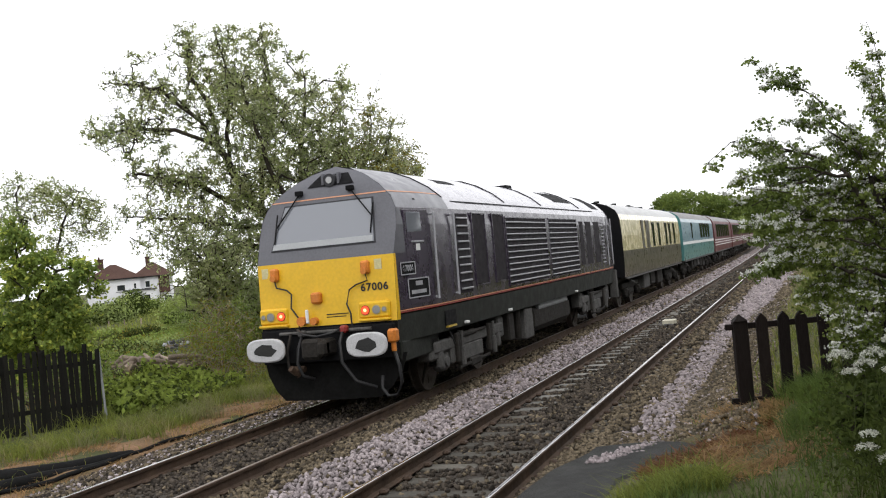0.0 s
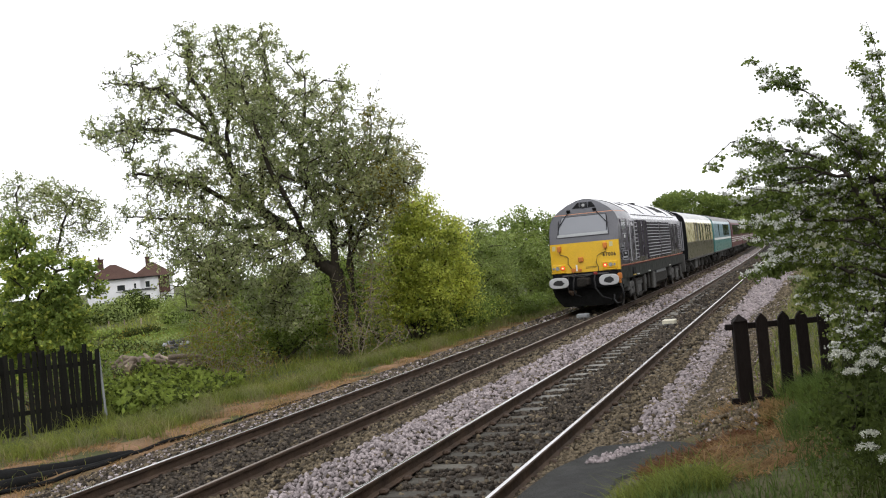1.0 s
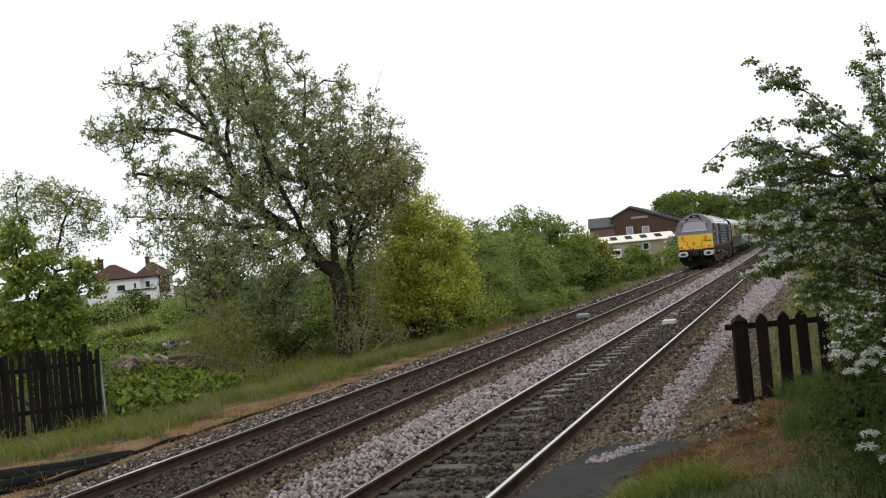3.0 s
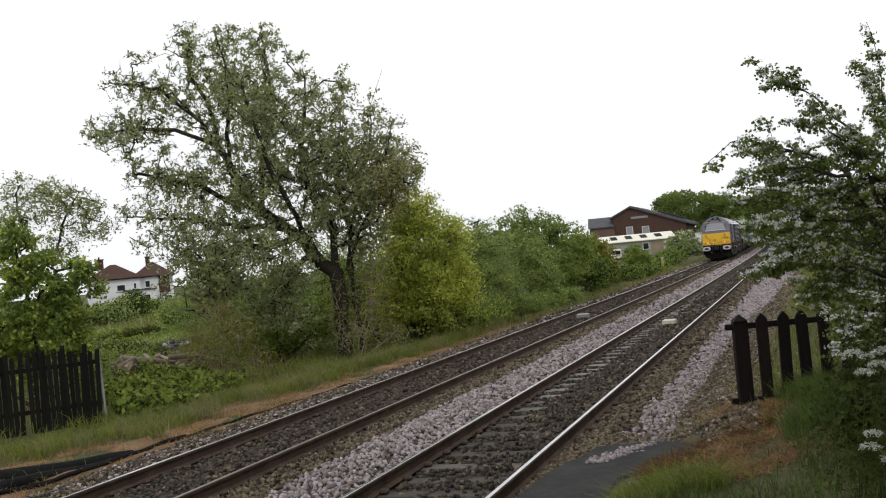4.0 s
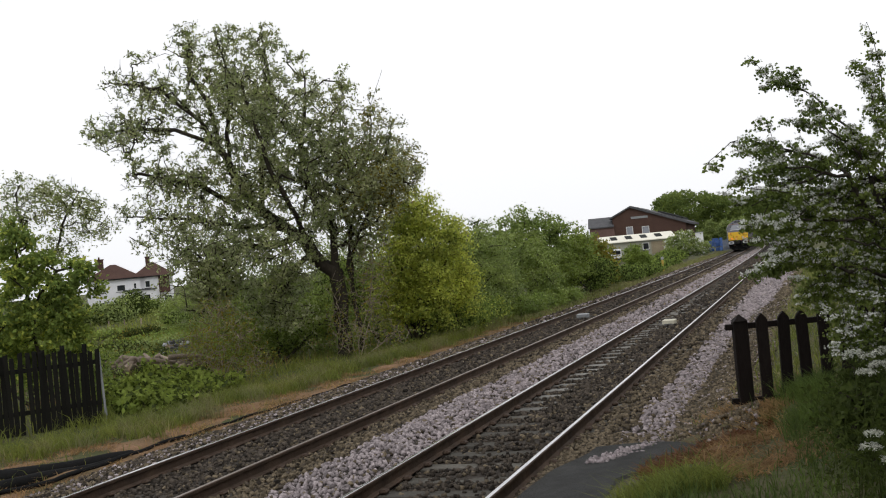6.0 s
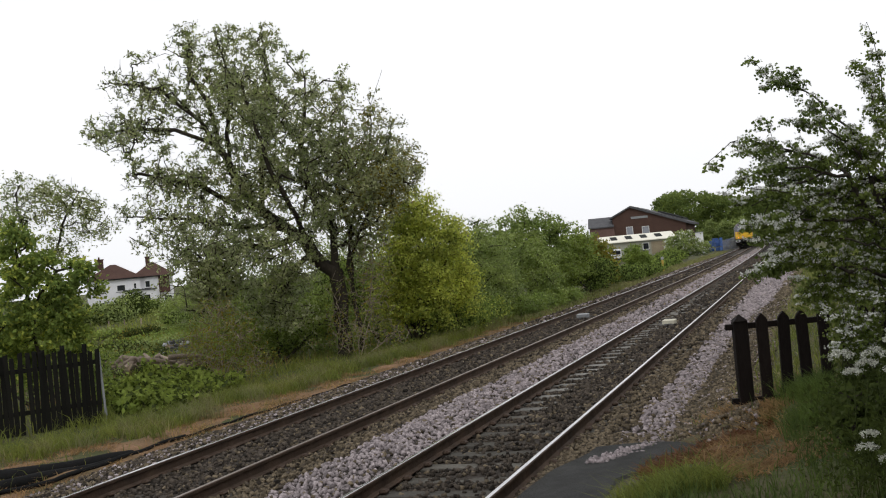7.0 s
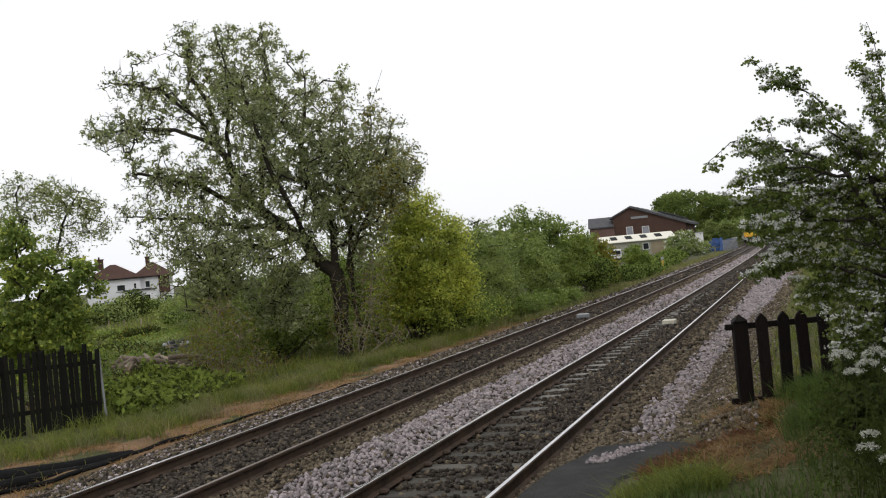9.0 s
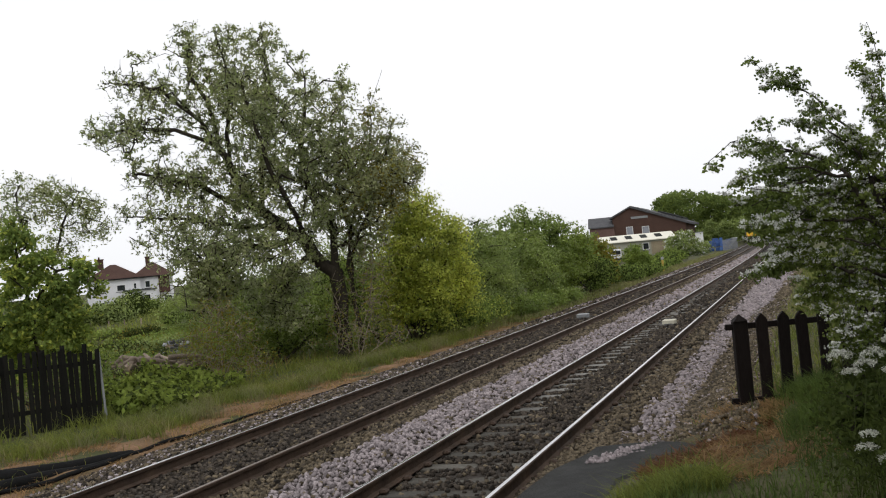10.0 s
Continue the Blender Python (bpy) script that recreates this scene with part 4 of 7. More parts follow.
bush("bramble_thicket", "low green thicket at the foot of the sallow", -3.9, 40.4,
     [(0, 0, 0.5, 0.8, 1.8, 0.55), (0.1, 3.0, 0.5, 0.8, 1.8, 0.5), (0.2, 6.0, 0.5, 0.8, 1.8, 0.5)],
     420, 11, 0.10, 0.06, L_GREEN, 61, second=(L_SALLOW, 0.3))
for i, (x, y, s) in enumerate([(-4.6, 82, 0.8), (-5.2, 90, 0.9), (-5.4, 99, 1.0), (-6.0, 110, 1.1), (-6.8, 121, 1.2), (-7.6, 133, 1.2)]):
    bush("lineside_bush", "low green bush on the far side of the line", x + bend(y), y,
         [(0, 0, 0.5 * s, 1.2, 3.6, 0.6 * s), (-1.2, 2.5, 0.7 * s, 1.2, 3.2, 0.7 * s)],
         240, 9, 0.2, 0.12, L_GREEN, 62 + i, second=(L_DARK, 0.3))
bush("may_bush", "large hawthorn bush dusted with white blossom by the shed", -9.4 - 0.6, 153.0,
     [(0, 0, 2.2, 2.2, 2.4, 1.9), (-1.4, 0.5, 1.8, 1.6, 1.8, 1.6), (1.3, -0.4, 1.4, 1.4, 1.6, 1.3), (2.7, 0.2, 1.1, 1.4, 1.4, 1.2)],
     520, 10, 0.26, 0.17, L_SALLOW, 75, second=(M_BLOSSOM, 0.13), spread=0.22)
bush("may_bush", "hawthorn bush with white blossom behind the green thicket", -10.5, 78.0,
     [(0, 0, 2.2, 1.3, 1.3, 1.3), (-1.4, 0.5, 1.9, 1.3, 1.3, 1.2)],
     260, 9, 0.2, 0.12, L_SALLOW, 76, second=(M_BLOSSOM, 0.3), spread=0.2)

# under and behind the willow
for i, (x, y, lobes, mat, extra, words) in enumerate([
        (-9.6, 29.6, [(0, 0, 1.0, 1.3, 1.2, 1.0), (1.4, 0.5, 0.9, 1.1, 1.1, 0.9), (-1.4, -0.2, 0.9, 1.2, 1.0, 0.9)], L_GREEN, L_SALLOW, "bright green shrub in the shade of the willow"),
        (-11.4, 31.0, [(0, 0, 1.1, 1.3, 1.3, 1.1), (-1.0, 0.3, 0.8, 0.9, 1.0, 0.7), (1.0, 0.4, 1.5, 1.2, 1.2, 1.1)], L_GREEN, L_SALLOW, "green shrub behind the willow"),
        (-25.5, 52.0, [(0, 0, 1.2, 2.6, 1.8, 1.2), (-2.8, 0.5, 1.0, 2.2, 1.6, 1.0), (2.8, 0.3, 1.4, 2.3, 1.6, 1.3)], L_SALLOW, L_GREEN, "pale green shrub at the field's edge"),
        (-7.6, 33.5, [(0, 0, 1.2, 1.4, 1.3, 1.3), (-1.6, 0.3, 1.3, 1.4, 1.2, 1.2), (1.2, 0, 0.9, 1.0, 1.0, 1.0)], L_GREEN, L_DARK, "dense green shrub behind the willow trunk"),
        (-9.0, 38.5, [(0, 0, 2.0, 1.8, 1.6, 1.6), (-2.2, 0.3, 1.8, 1.7, 1.5, 1.4), (1.6, 0, 1.6, 1.4, 1.4, 1.4)], L_GREEN, L_SALLOW, "tall green thicket behind the willow"),
        (-15.0, 44.0, [(0, 0, 2.0, 2.4, 1.8, 1.8), (-3.0, 0.3, 1.8, 2.2, 1.7, 1.6), (2.6, 0, 2.1, 2.0, 1.6, 1.8)], L_SALLOW, L_GREEN, "long green thicket across the field"),
        (-13.5, 22.6, [(0, 0, 1.0, 1.4, 1.2, 1.0), (1.5, 0.6, 0.7, 1.1, 1.0, 0.8), (-1.6, -0.4, 1.3, 1.4, 1.2, 1.2)], L_GREEN, L_SALLOW, "dense green shrub behind the fence")]):
    bush("green_shrub", words, x, y, lobes, 480, 11, 0.10, 0.06, mat, 80 + i, second=(extra, 0.35), spread=0.18, tall=1.35)
for i, (x, y, s) in enumerate([(-30, 58, 1.0), (-56, 80, 1.5), (-70, 98, 0.8), (-26, 66, 1.4), (-75, 112, 0.9), (-100, 124, 2.4), (-90, 112, 1.8)]):
    bush("field_shrub", "green shrub on the rough field", x, y, [(0, 0, 0.8 * s, 2.0 * s, 1.6 * s, 0.9 * s), (-2 * s, 0, 0.7 * s, 1.8 * s, 1.5 * s, 0.8 * s)],
         260, 9, 0.26, 0.15, (L_GREEN, L_SALLOW)[i % 2], 95 + i, second=(L_DARK, 0.3), spread=0.3)
for i, (x, y, s, mat) in enumerate([(-64.0, 94.0, 0.95, L_DARK), (-34.7, 60.0, 0.68, L_SALLOW), (-31.4, 59.0, 1.15, L_SALLOW), (-28.6, 56.0, 1.0, L_GREEN)]):
    bush("field_shrub", "dark green shrub on the rough field near the houses" if i == 0 else "pale green shrub at the back of the field", x, y,
         [(0, 0, 1.5 * s, 1.6 * s, 1.4 * s, 1.3 * s), (0.8 * s, 0, 1.0 * s, 1.3 * s, 1.2 * s, 1.0 * s)], 340, 9, 0.20, 0.11, mat, 210 + i, second=(L_GREEN, 0.3), spread=0.25, tall=1.2)
bush("dead_bramble", "tangle of dead brown stems with few leaves by the verge", -7.7, 23.0,
     [(0, 0, 1.0, 0.9, 0.7, 0.75), (0.55, 0.3, 1.3, 0.6, 0.5, 0.6), (-0.6, 0.1, 1.25, 0.6, 0.5, 0.6), (0, 0.2, 1.9, 0.6, 0.5, 0.6), (0.9, 0.3, 0.6, 0.6, 0.5, 0.5)], 900, 3, 0.05, 0.03, L_GREEN, 110, bark=M_DRY, sway=0.09, second=(L_BRONZE, 0.5), r_max=0.013, r_tip=0.0036, tuft=0.0)
bush("dead_bramble", "tangle of dead brown stems at the willow's foot", -5.6, 27.3,
     [(0, 0, 0.7, 0.8, 0.7, 0.65), (0.9, 0.6, 0.6, 0.6, 0.6, 0.55), (-0.7, 0.3, 1.3, 0.6, 0.5, 1.3), (0.2, 0.8, 1.6, 0.8, 0.6, 1.6), (0.3, 0.9, 2.8, 0.9, 0.7, 1.5)], 950, 2, 0.06, 0.035, L_GREEN, 111, bark=M_DRY, sway=0.08, second=(L_BRONZE, 0.4), r_max=0.014, r_tip=0.0038, tuft=0.0)
for i, (x, y) in enumerate([(-7.3, 18.7), (-6.5, 19.6), (-8.2, 20.6), (-6.0, 18.1), (-7.0, 21.2), (-9.2, 22.6), (-9.6, 21.4)]):
    s = (1.0, 0.75, 1.3, 0.7, 1.1, 1.5, 1.0)[i]
    # The L_WEED share paints the dark gaps between the bright leaves.
    bush("nettle_clump", "bright green nettles and docks on the verge", x, y, [(0, 0, 0.26 * s, 0.5 * s, 0.45, 0.26 * s), (0.4 * s, 0.4, 0.2 * s, 0.4 * s, 0.4, 0.22 * s), (-0.4, -0.1, 0.38 * s, 0.3, 0.3, 0.3 * s)],
         90, 7, 0.12, 0.085, L_HERB, 120 + i, spread=0.12, flat=1.0, second=(L_WEED, 0.22))

for i, (x, y, s) in enumerate([(-36.7, 54.9, 1.0), (-32.8, 52.6, 1.2), (-32.7, 56.2, 1.1), (-29.0, 53.8, 1.2), (-26.1, 42.0, 0.9), (-24.4, 42.4, 1.1), (-24.0, 44.8, 1.0),
                               (-22.5, 46.7, 1.3), (-17.6, 41.3, 1.1), (-27.5, 47.5, 1.2), (-20.5, 36.0, 0.8), (-22.8, 35.6, 1.0), (-19.0, 33.5, 0.9), (-12.5, 33.0, 1.0)]):
    bush("weed_clump", "low straggling weeds and brambles on the rough field", x, y,
         [(0, 0, 0.30 * s, 1.5 * s, 1.1, 0.30 * s), (-1.3, 0.3, 0.24 * s, 1.2, 0.9, 0.24 * s), (1.2 * s, -0.2, 0.36 * s, 1.0, 0.8, 0.34 * s)],
         150, 8, 0.13, 0.07, (L_GREEN, L_WEED, L_SALLOW)[i % 3], 230 + i, spread=0.16, flat=1.0, second=(L_BRONZE, 0.12))


def far_wood():
    """The wooded rise at the end of the line."""
    rng = np.random.default_rng(9)
    pts = []
    for i in range(84):
        x = -38.4 + 1.27 * i
        y = 302 + rng.uniform(-8, 22)
        top = table(x, [(-38.4, 10.4), (-35.4, 13.4), (-32, 16.0), (-27, 17.5), (-22, 16.4), (-16, 14.0), (-8, 13.4), (20, 11.0), (70, 9.0)]) * (y / 302) * rng.uniform(0.95, 1.02)
        for k in range(4):
            c = np.array([x + rng.uniform(-1.5, 1.5), y + rng.uniform(-4, 4), top * (0.14 + 0.23 * k)])
            d = rng.normal(size=(310, 3))
            d /= np.linalg.norm(d, axis=1)[:, None]
            r = np.array([4.2, 4.2, top * 0.20]) * rng.uniform(0.7, 1.0) * (1.0 if k < 3 else 0.85)
            pts.append(c + d * rng.uniform(0.55, 1.0, (310, 1)) * r)
    ob = leaf_soup("distant_woodland", np.concatenate(pts), 0.74, 0.56, L_FAR, None, 3, flat=0.9)
    tagged(ob, "distant green woodland on a rise beyond the line", "trees", kind="stuff")


far_wood()
for i, (x, y, h) in enumerate([(-18.6, 262, 4.6), (-15.2, 268, 6.8), (-11.2, 264, 6.2), (-7.6, 270, 6.6)]):
    bush("far_bush", "grey-green bush in front of the distant woodland", x, y, [(0, 0, h * 0.55, 2.4, 2.0, h * 0.5), (1.6, 0.5, h * 0.4, 1.8, 1.6, h * 0.4)],
         300, 10, 0.34, 0.24, L_SALLOW, 260 + i, second=(L_FAR, 0.4), spread=0.3)


def blades(name, label, spots, height, width, mat, seed, lean=0.5):
    """Grass: bent tapering blades in one mesh."""
    rng = np.random.default_rng(seed)
    c = np.asarray(spots)
    n = len(c)
    h = height * rng.uniform(0.5, 1.3, (n, 1))
    az = rng.uniform(0, 2 * math.pi, n)
    side = np.stack([np.cos(az), np.sin(az), np.zeros(n)], 1) * width * 0.5
    lean_dir = rng.normal(size=(n, 3)) * lean
    lean_dir[:, 2] = 0
    up = np.array([[0, 0, 1.0]])
    mid = c + (up * 0.6 + lean_dir * 0.3) * h
    tip = c + (up * 0.95 + lean_dir) * h
    v = np.stack([c - side, c + side, mid + side * 0.7, mid - side * 0.7, tip], 1)
    k = np.arange(n)[:, None] * 5
    tri = np.concatenate([k + np.array([[0, 1, 2]]), k + np.array([[0, 2, 3]]), k + np.array([[3, 2, 4]])], 0)
    ob = soup(name, v.reshape(-1, 3), tri, mat)
    return tagged(ob, label, "grass", kind="stuff")


def sow(count, x0, x1, y0, y1, seed, keep):
    rng = np.random.default_rng(seed)
    out = []
    for x, y in zip(rng.uniform(x0, x1, count), rng.uniform(y0, y1, count)):
        if rng.random() < keep(x, y):
            out.append((x, y, ground_height(x, y) - 0.02))
    return out


def lifted(*spec):
    """Places on the asphalt's edge, no lower than its surface."""
    return [(x, y, max(z, 0.02)) for x, y, z in sow(*spec)]


def patch(x, y, s, seed):
    return smooth_step(rough_noise(x, y, s, seed), -0.25, 0.25)


def verge_edge(x, y):
    """How far the bare strip reaches from the far track before the grass begins."""
    return table(y, [(9, 5.6), (13, 5.1), (14.2, 4.6), (15, 4.1), (17.6, 4.35), (20, 4.2), (23, 3.9), (27, 3.7), (40, 3.4)]) + 0.22 * rough_noise(x, y, 1.3, 31) + 0.15 * rough_noise(x, y, 0.5, 33)


def earth_patch(name, label, mat, x0, x1, y0, y1, lift):
    """Bare earth that comes through the ground where lift(x, y) is above nought."""
    xs, ys = steps((x0, x1, 0.14)), steps((y0, y1, 0.18))
    w = len(xs)
    verts = [(x, y, ground_height(x, y) + max(-0.08, lift(x, y))) for y in ys for x in xs]
    faces = [(j * w + i, j * w + i + 1, (j + 1) * w + i + 1, (j + 1) * w + i) for j in range(len(ys) - 1) for i in range(w - 1)]
    faces = [f for f in faces if max(lift(verts[k][0], verts[k][1]) for k in f) > -0.03]
    tagged(link_mesh(name, verts, faces, mat, smooth=True), label, "earth", kind="structure")


earth_patch("verge_earth", "bare sandy orange earth along the edge of the verge", M_SANDY, -5.9, -2.8, 8, 34,
            lambda x, y: 0.012 - 0.09 * smooth_step(-x, verge_edge(x, y) - 0.55, verge_edge(x, y) + 0.25) + 0.05 * rough_noise(x, y, 1.1, 44) + 0.025 * rough_noise(x, y, 3.4, 45))
earth_patch("dry_earth", "dry orange earth and moss beside the platform ramp", M_SANDY, 5.7, 7.1, 8.6, 13.6,
            lambda x, y: -0.004 - 0.09 * smooth_step(abs(x - 6.42 + 0.05 * (y - 11)), 0.2, 0.6) - 0.09 * smooth_step(abs(y - 11), 1.6, 2.5) + 0.05 * rough_noise(x, y, 1.6, 46) + 0.03 * rough_noise(x, y, 4, 47))


blades("verge_grass", "rough green grass on the verge beside the far track",
       sow(32000, -7.4, -3.0, 10, 36, 1, lambda x, y: max(0.10 * patch(x, y, 2.5, 50), smooth_step(-x, verge_edge(x, y) - 0.35, verge_edge(x, y) + 0.3)) * (0.10 + 0.90 * patch(x, y, 1.3, 2)) * (1 if y < 26 else 0.6)), 0.27, 0.013, L_GRASS, 1, lean=0.7)
blades("dry_verge_grass", "dry orange-brown grass along the edge of the verge",
       sow(44000, -6.2, -2.7, 9, 40, 2, lambda x, y: (1 - 0.8 * smooth_step(-x, verge_edge(x, y) - 0.3, verge_edge(x, y) + 0.5)) * (0.08 + 0.8 * patch(x, y, 1.2, 12))), 0.09, 0.018, L_GRASS_DRY, 2, lean=1.4)
blades("far_verge_grass", "pale grass along the foot of the lineside shrubs",
       sow(9000, -4.6, -2.6, 36, 150, 3, lambda x, y: 0.9), 0.22, 0.03, L_GRASS, 3)
def tussocks(seed, count, per):
    """Roots of grass gathered into clumps along the edge of the verge."""
    rng = np.random.default_rng(seed)
    out = []
    for y in rng.uniform(11, 38, count):
        x = -verge_edge(-4.5, y) - 0.35 + rng.normal() * 0.40
        for dx, dy in rng.normal(size=(per, 2)) * rng.uniform(0.06, 0.16):
            out.append((x + dx, y + dy, ground_height(x + dx, y + dy) - 0.02))
    return out


L_GRASS_PALE = leaf("pale_straw_grass", (0.30, 0.27, 0.17), 0.4, (0.20, 0.21, 0.10))
# Darker, greener copy of L_GRASS: part of the hawthorn's shade is in it.
L_GRASS_SHADED = leaf("shaded_grass_blades", (0.125, 0.175, 0.05), 0.5, (0.085, 0.125, 0.038))
blades("grass_tussock", "clumps of taller pale green grass along the verge", tussocks(71, 90, 60), 0.34, 0.012, L_GRASS_PALE, 71, lean=0.6)
blades("grass_tussock", "clumps of taller green grass along the verge", tussocks(72, 130, 60), 0.30, 0.012, L_GRASS, 72, lean=0.6)
blades("far_dry_grass", "pale dry grass along the far side of the line",
       sow(18000, -5.0, -2.6, 38, 150, 9, lambda x, y: 0.3 + 0.6 * patch(x, y, 0.5, 19)), 0.26, 0.04, L_GRASS_PALE, 9)
blades("field_grass", "rough field grass and weeds",
       sow(22000, -34, -7, 14, 60, 4, lambda x, y: 0.35 + 0.65 * patch(x, y, 0.25, 4)), 0.35, 0.035, L_GRASS, 4)
blades("far_field_grass", "coarse grass and weeds far across the field",
       sow(26000, -100, -24, 52, 130, 41, lambda x, y: 0.3 + 0.7 * patch(x, y, 0.12, 43)), 0.55, 0.08, L_GRASS, 41, lean=0.7)
blades("dry_field_grass", "dry brown stems in the rough field",
       sow(6000, -30, -7, 20, 55, 5, lambda x, y: patch(x, y, 0.3, 15)), 0.4, 0.02, L_GRASS_DRY, 5)
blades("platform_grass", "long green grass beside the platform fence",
       sow(24000, 5.3, 9.0, 4.5, 13.5, 6, lambda x, y: max(0.9 * smooth_step(x, 6.85, 7.15), 0.05, 0.7 * (1 - smooth_step(y + 0.6 * (x - 5.5), 7.7, 8.2)) * smooth_step(x, 5.5, 5.9)) * (0.3 + 0.7 * patch(x, y, 1.4, 6))), 0.17, 0.009, L_GRASS_SHADED, 6)
blades("grass_tuft", "bright green grass tufts growing over the asphalt's edge",
       sow(9000, 5.36, 6.5, 7.3, 9.35, 36, lambda x, y: (1 - smooth_step(y + 0.9 * (x - 5.5), 8.30, 8.65)) * smooth_step(x + 0.12 * (y - 8), 5.5, 5.56) * smooth_step(patch(x, y, 2.6, 9), 0.2, 0.6)), 0.17, 0.010, L_GRASS, 36, lean=0.8)
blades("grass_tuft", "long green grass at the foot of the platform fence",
       sow(7000, 6.5, 7.3, 9.0, 13.2, 37, lambda x, y: smooth_step(x - 0.05 * (13 - y), 6.62, 6.9) * smooth_step(patch(x, y, 2.0, 11), 0.1, 0.6)), 0.26, 0.010, L_GRASS_SHADED, 37, lean=0.6)
blades("rusty_moss", "rust-brown moss over the edge of the asphalt",
       lifted(9000, 5.5, 6.7, 9.5, 11.6, 38, lambda x, y: (1 - smooth_step(abs(x - 5.62 - 0.52 * (y - 9.7) - 0.12 * rough_noise(x, y, 2.0, 5)), 0.12, 0.34)) * (0.25 + 0.75 * patch(x, y, 3.0, 14))), 0.06, 0.024, L_MOSS, 38, lean=1.6)
blades("rusty_moss", "rust-red moss and dead grass beside the asphalt",
       lifted(8000, 5.45, 6.9, 8.4, 11.2, 39, lambda x, y: smooth_step(y + 0.9 * (x - 5.5), 8.5, 8.9) * (1 - smooth_step(x, 6.5, 6.85)) * smooth_step(x - table(y, [(8.4, 5.45), (9.8, 5.5), (10.6, 6.0), (11.2, 6.1)]), 0.0, 0.2) * smooth_step(patch(x, y, 1.7, 64), 0.35, 0.8)), 0.045, 0.02, L_MOSS, 39, lean=1.5)
blades("dry_platform_grass", "dry orange and straw-coloured grass by the platform ramp",
       sow(34000, 5.4, 7.4, 7.5, 15, 7, lambda x, y: (1 - 0.7 * smooth_step(x, 6.6, 7.2)) * smooth_step(x, 5.6, 6.1) * (0.1 + 0.9 * patch(x, y, 2.2, 20)) * (1 - 0.85 * smooth_step(y, 12.5, 14)) * smooth_step(x - 0.25 * (9.9 - y), 5.75, 6.15)), 0.07, 0.017, L_GRASS_DRY, 7, lean=1.6)
blades("bank_grass", "grass bank on the platform side of the line",
       sow(24000, 5.7, 12, 13, 70, 8, lambda x, y: smooth_step(x - bend(y) - 0.02 * min(y - 13, 25), 6.0, 6.7) * (0.4 + 0.6 * patch(x, y, 0.4, 8))), 0.28, 0.02, L_GRASS, 8)

blades("dry_bank_grass", "pale dry grass on the bank beside the near track",
       sow(20000, 5.7, 10, 13, 70, 81, lambda x, y: smooth_step(x - bend(y) - 0.02 * min(y - 13, 25), 5.8, 6.4) * (0.2 + 0.8 * patch(x, y, 0.8, 82))), 0.16, 0.02, L_GRASS_PALE, 81, lean=1.0)


def boundary_hedge():
    """Tall hedge added out of view: closes the platform side, darkens reflections and ground."""
    rng = np.random.default_rng(77)
    pts = []
    for y in range(-40, 270, 3):
        # Lower from 40 to 105 m so the train's side still reflects sky.
        for k in range(2 if 40 < y < 105 else 4):
            c = np.array([(10.9 if y < 24 else 14.5) + bend(y) + rng.uniform(-0.8, 0.8) + min(46, max(0, y - 20)) * 0.05, y + rng.uniform(-1, 1), 1.2 + 1.5 * k])
            d = rng.normal(size=(130, 3))
            d /= np.linalg.norm(d, axis=1)[:, None]
            pts.append(c + d * rng.uniform(0.5, 1.05, (130, 1)) * np.array([1.6, 2.0, 1.5]))
    ob = leaf_soup("boundary_hedge", np.concatenate(pts), 0.56, 0.42, L_DARK, None, 78)
    tagged(ob, "tall dark green hedge added out of view to darken the platform side", "hedge", kind="stuff")


boundary_hedge()


# ---- rolling stock ----
# vehicles lie along +y from their near buffer faces at y = 0, rail tops at z = 0
PROFILE = [(1.30, 1.02), (1.33, 1.45), (1.335, 2.2), (1.335, 2.85), (1.30, 3.12), (1.19, 3.33), (0.95, 3.54), (0.62, 3.74), (0.28, 3.88), (0.0, 3.93)]


def half_width(z):
    rows = sorted((b, a) for a, b in PROFILE)
    return table(z, rows)


def front_y(z):
    """How far the cab front stands behind the buffer faces at a height."""
    return table(z, [(1.02, 0.50), (1.37, 0.47), (2.40, 0.52), (3.40, 0.90), (3.62, 1.03), (3.93, 1.32)])


def nose(x, z):
    """Slightly rounded plan of the cab front."""
    return front_y(z) + 0.07 * (abs(x) / 1.2) ** 3


def taper(y):
    """The cabs narrow towards both ends."""
    e = min(y, LENGTH - y)
    return table(e, [(0.5, 0.893), (1.95, 0.998), (2.3, 1.0)])


LENGTH = 19.70


def shell_strip(name, z0, z1, mat, parent, label="", inset=0.0, y_from=None, y_to=None, side=None):
    """A lengthwise band of the body between two heights on both sides, or one."""
    zs = sorted({z0, z1} | {b for a, b in PROFILE if z0 < b < z1})
    bm = bmesh.new()
    for s in ((1, -1) if side is None else (side,)):
        grid = []
        for z in zs:
            x = s * (half_width(z) + inset)
            a = nose(x * 0.893, z) if y_from is None else y_from
            b = LENGTH - nose(x * 0.893, z) if y_to is None else y_to
            marks = [m for m in (1.95, 2.3, 7.0, 13.0, LENGTH - 2.3, LENGTH - 1.95) if y_from is None and y_to is None]
            ys = [a] + (marks or [a + (b - a) * k / 6 for k in range(1, 6)]) + [b]
            grid.append([bm.verts.new((x * taper(y), y, z)) for y in ys])
        for lo, hi in zip(grid, grid[1:]):
            for i in range(len(lo) - 1):
                bm.faces.new((lo[i], lo[i + 1], hi[i + 1], hi[i]))
    bmesh.ops.remove_doubles(bm, verts=bm.verts[:], dist=0.0005)
    ob = part(name, bm, mat, parent, label)
    for p in ob.data.polygons:
        p.use_smooth = z0 > 2.9
    return ob


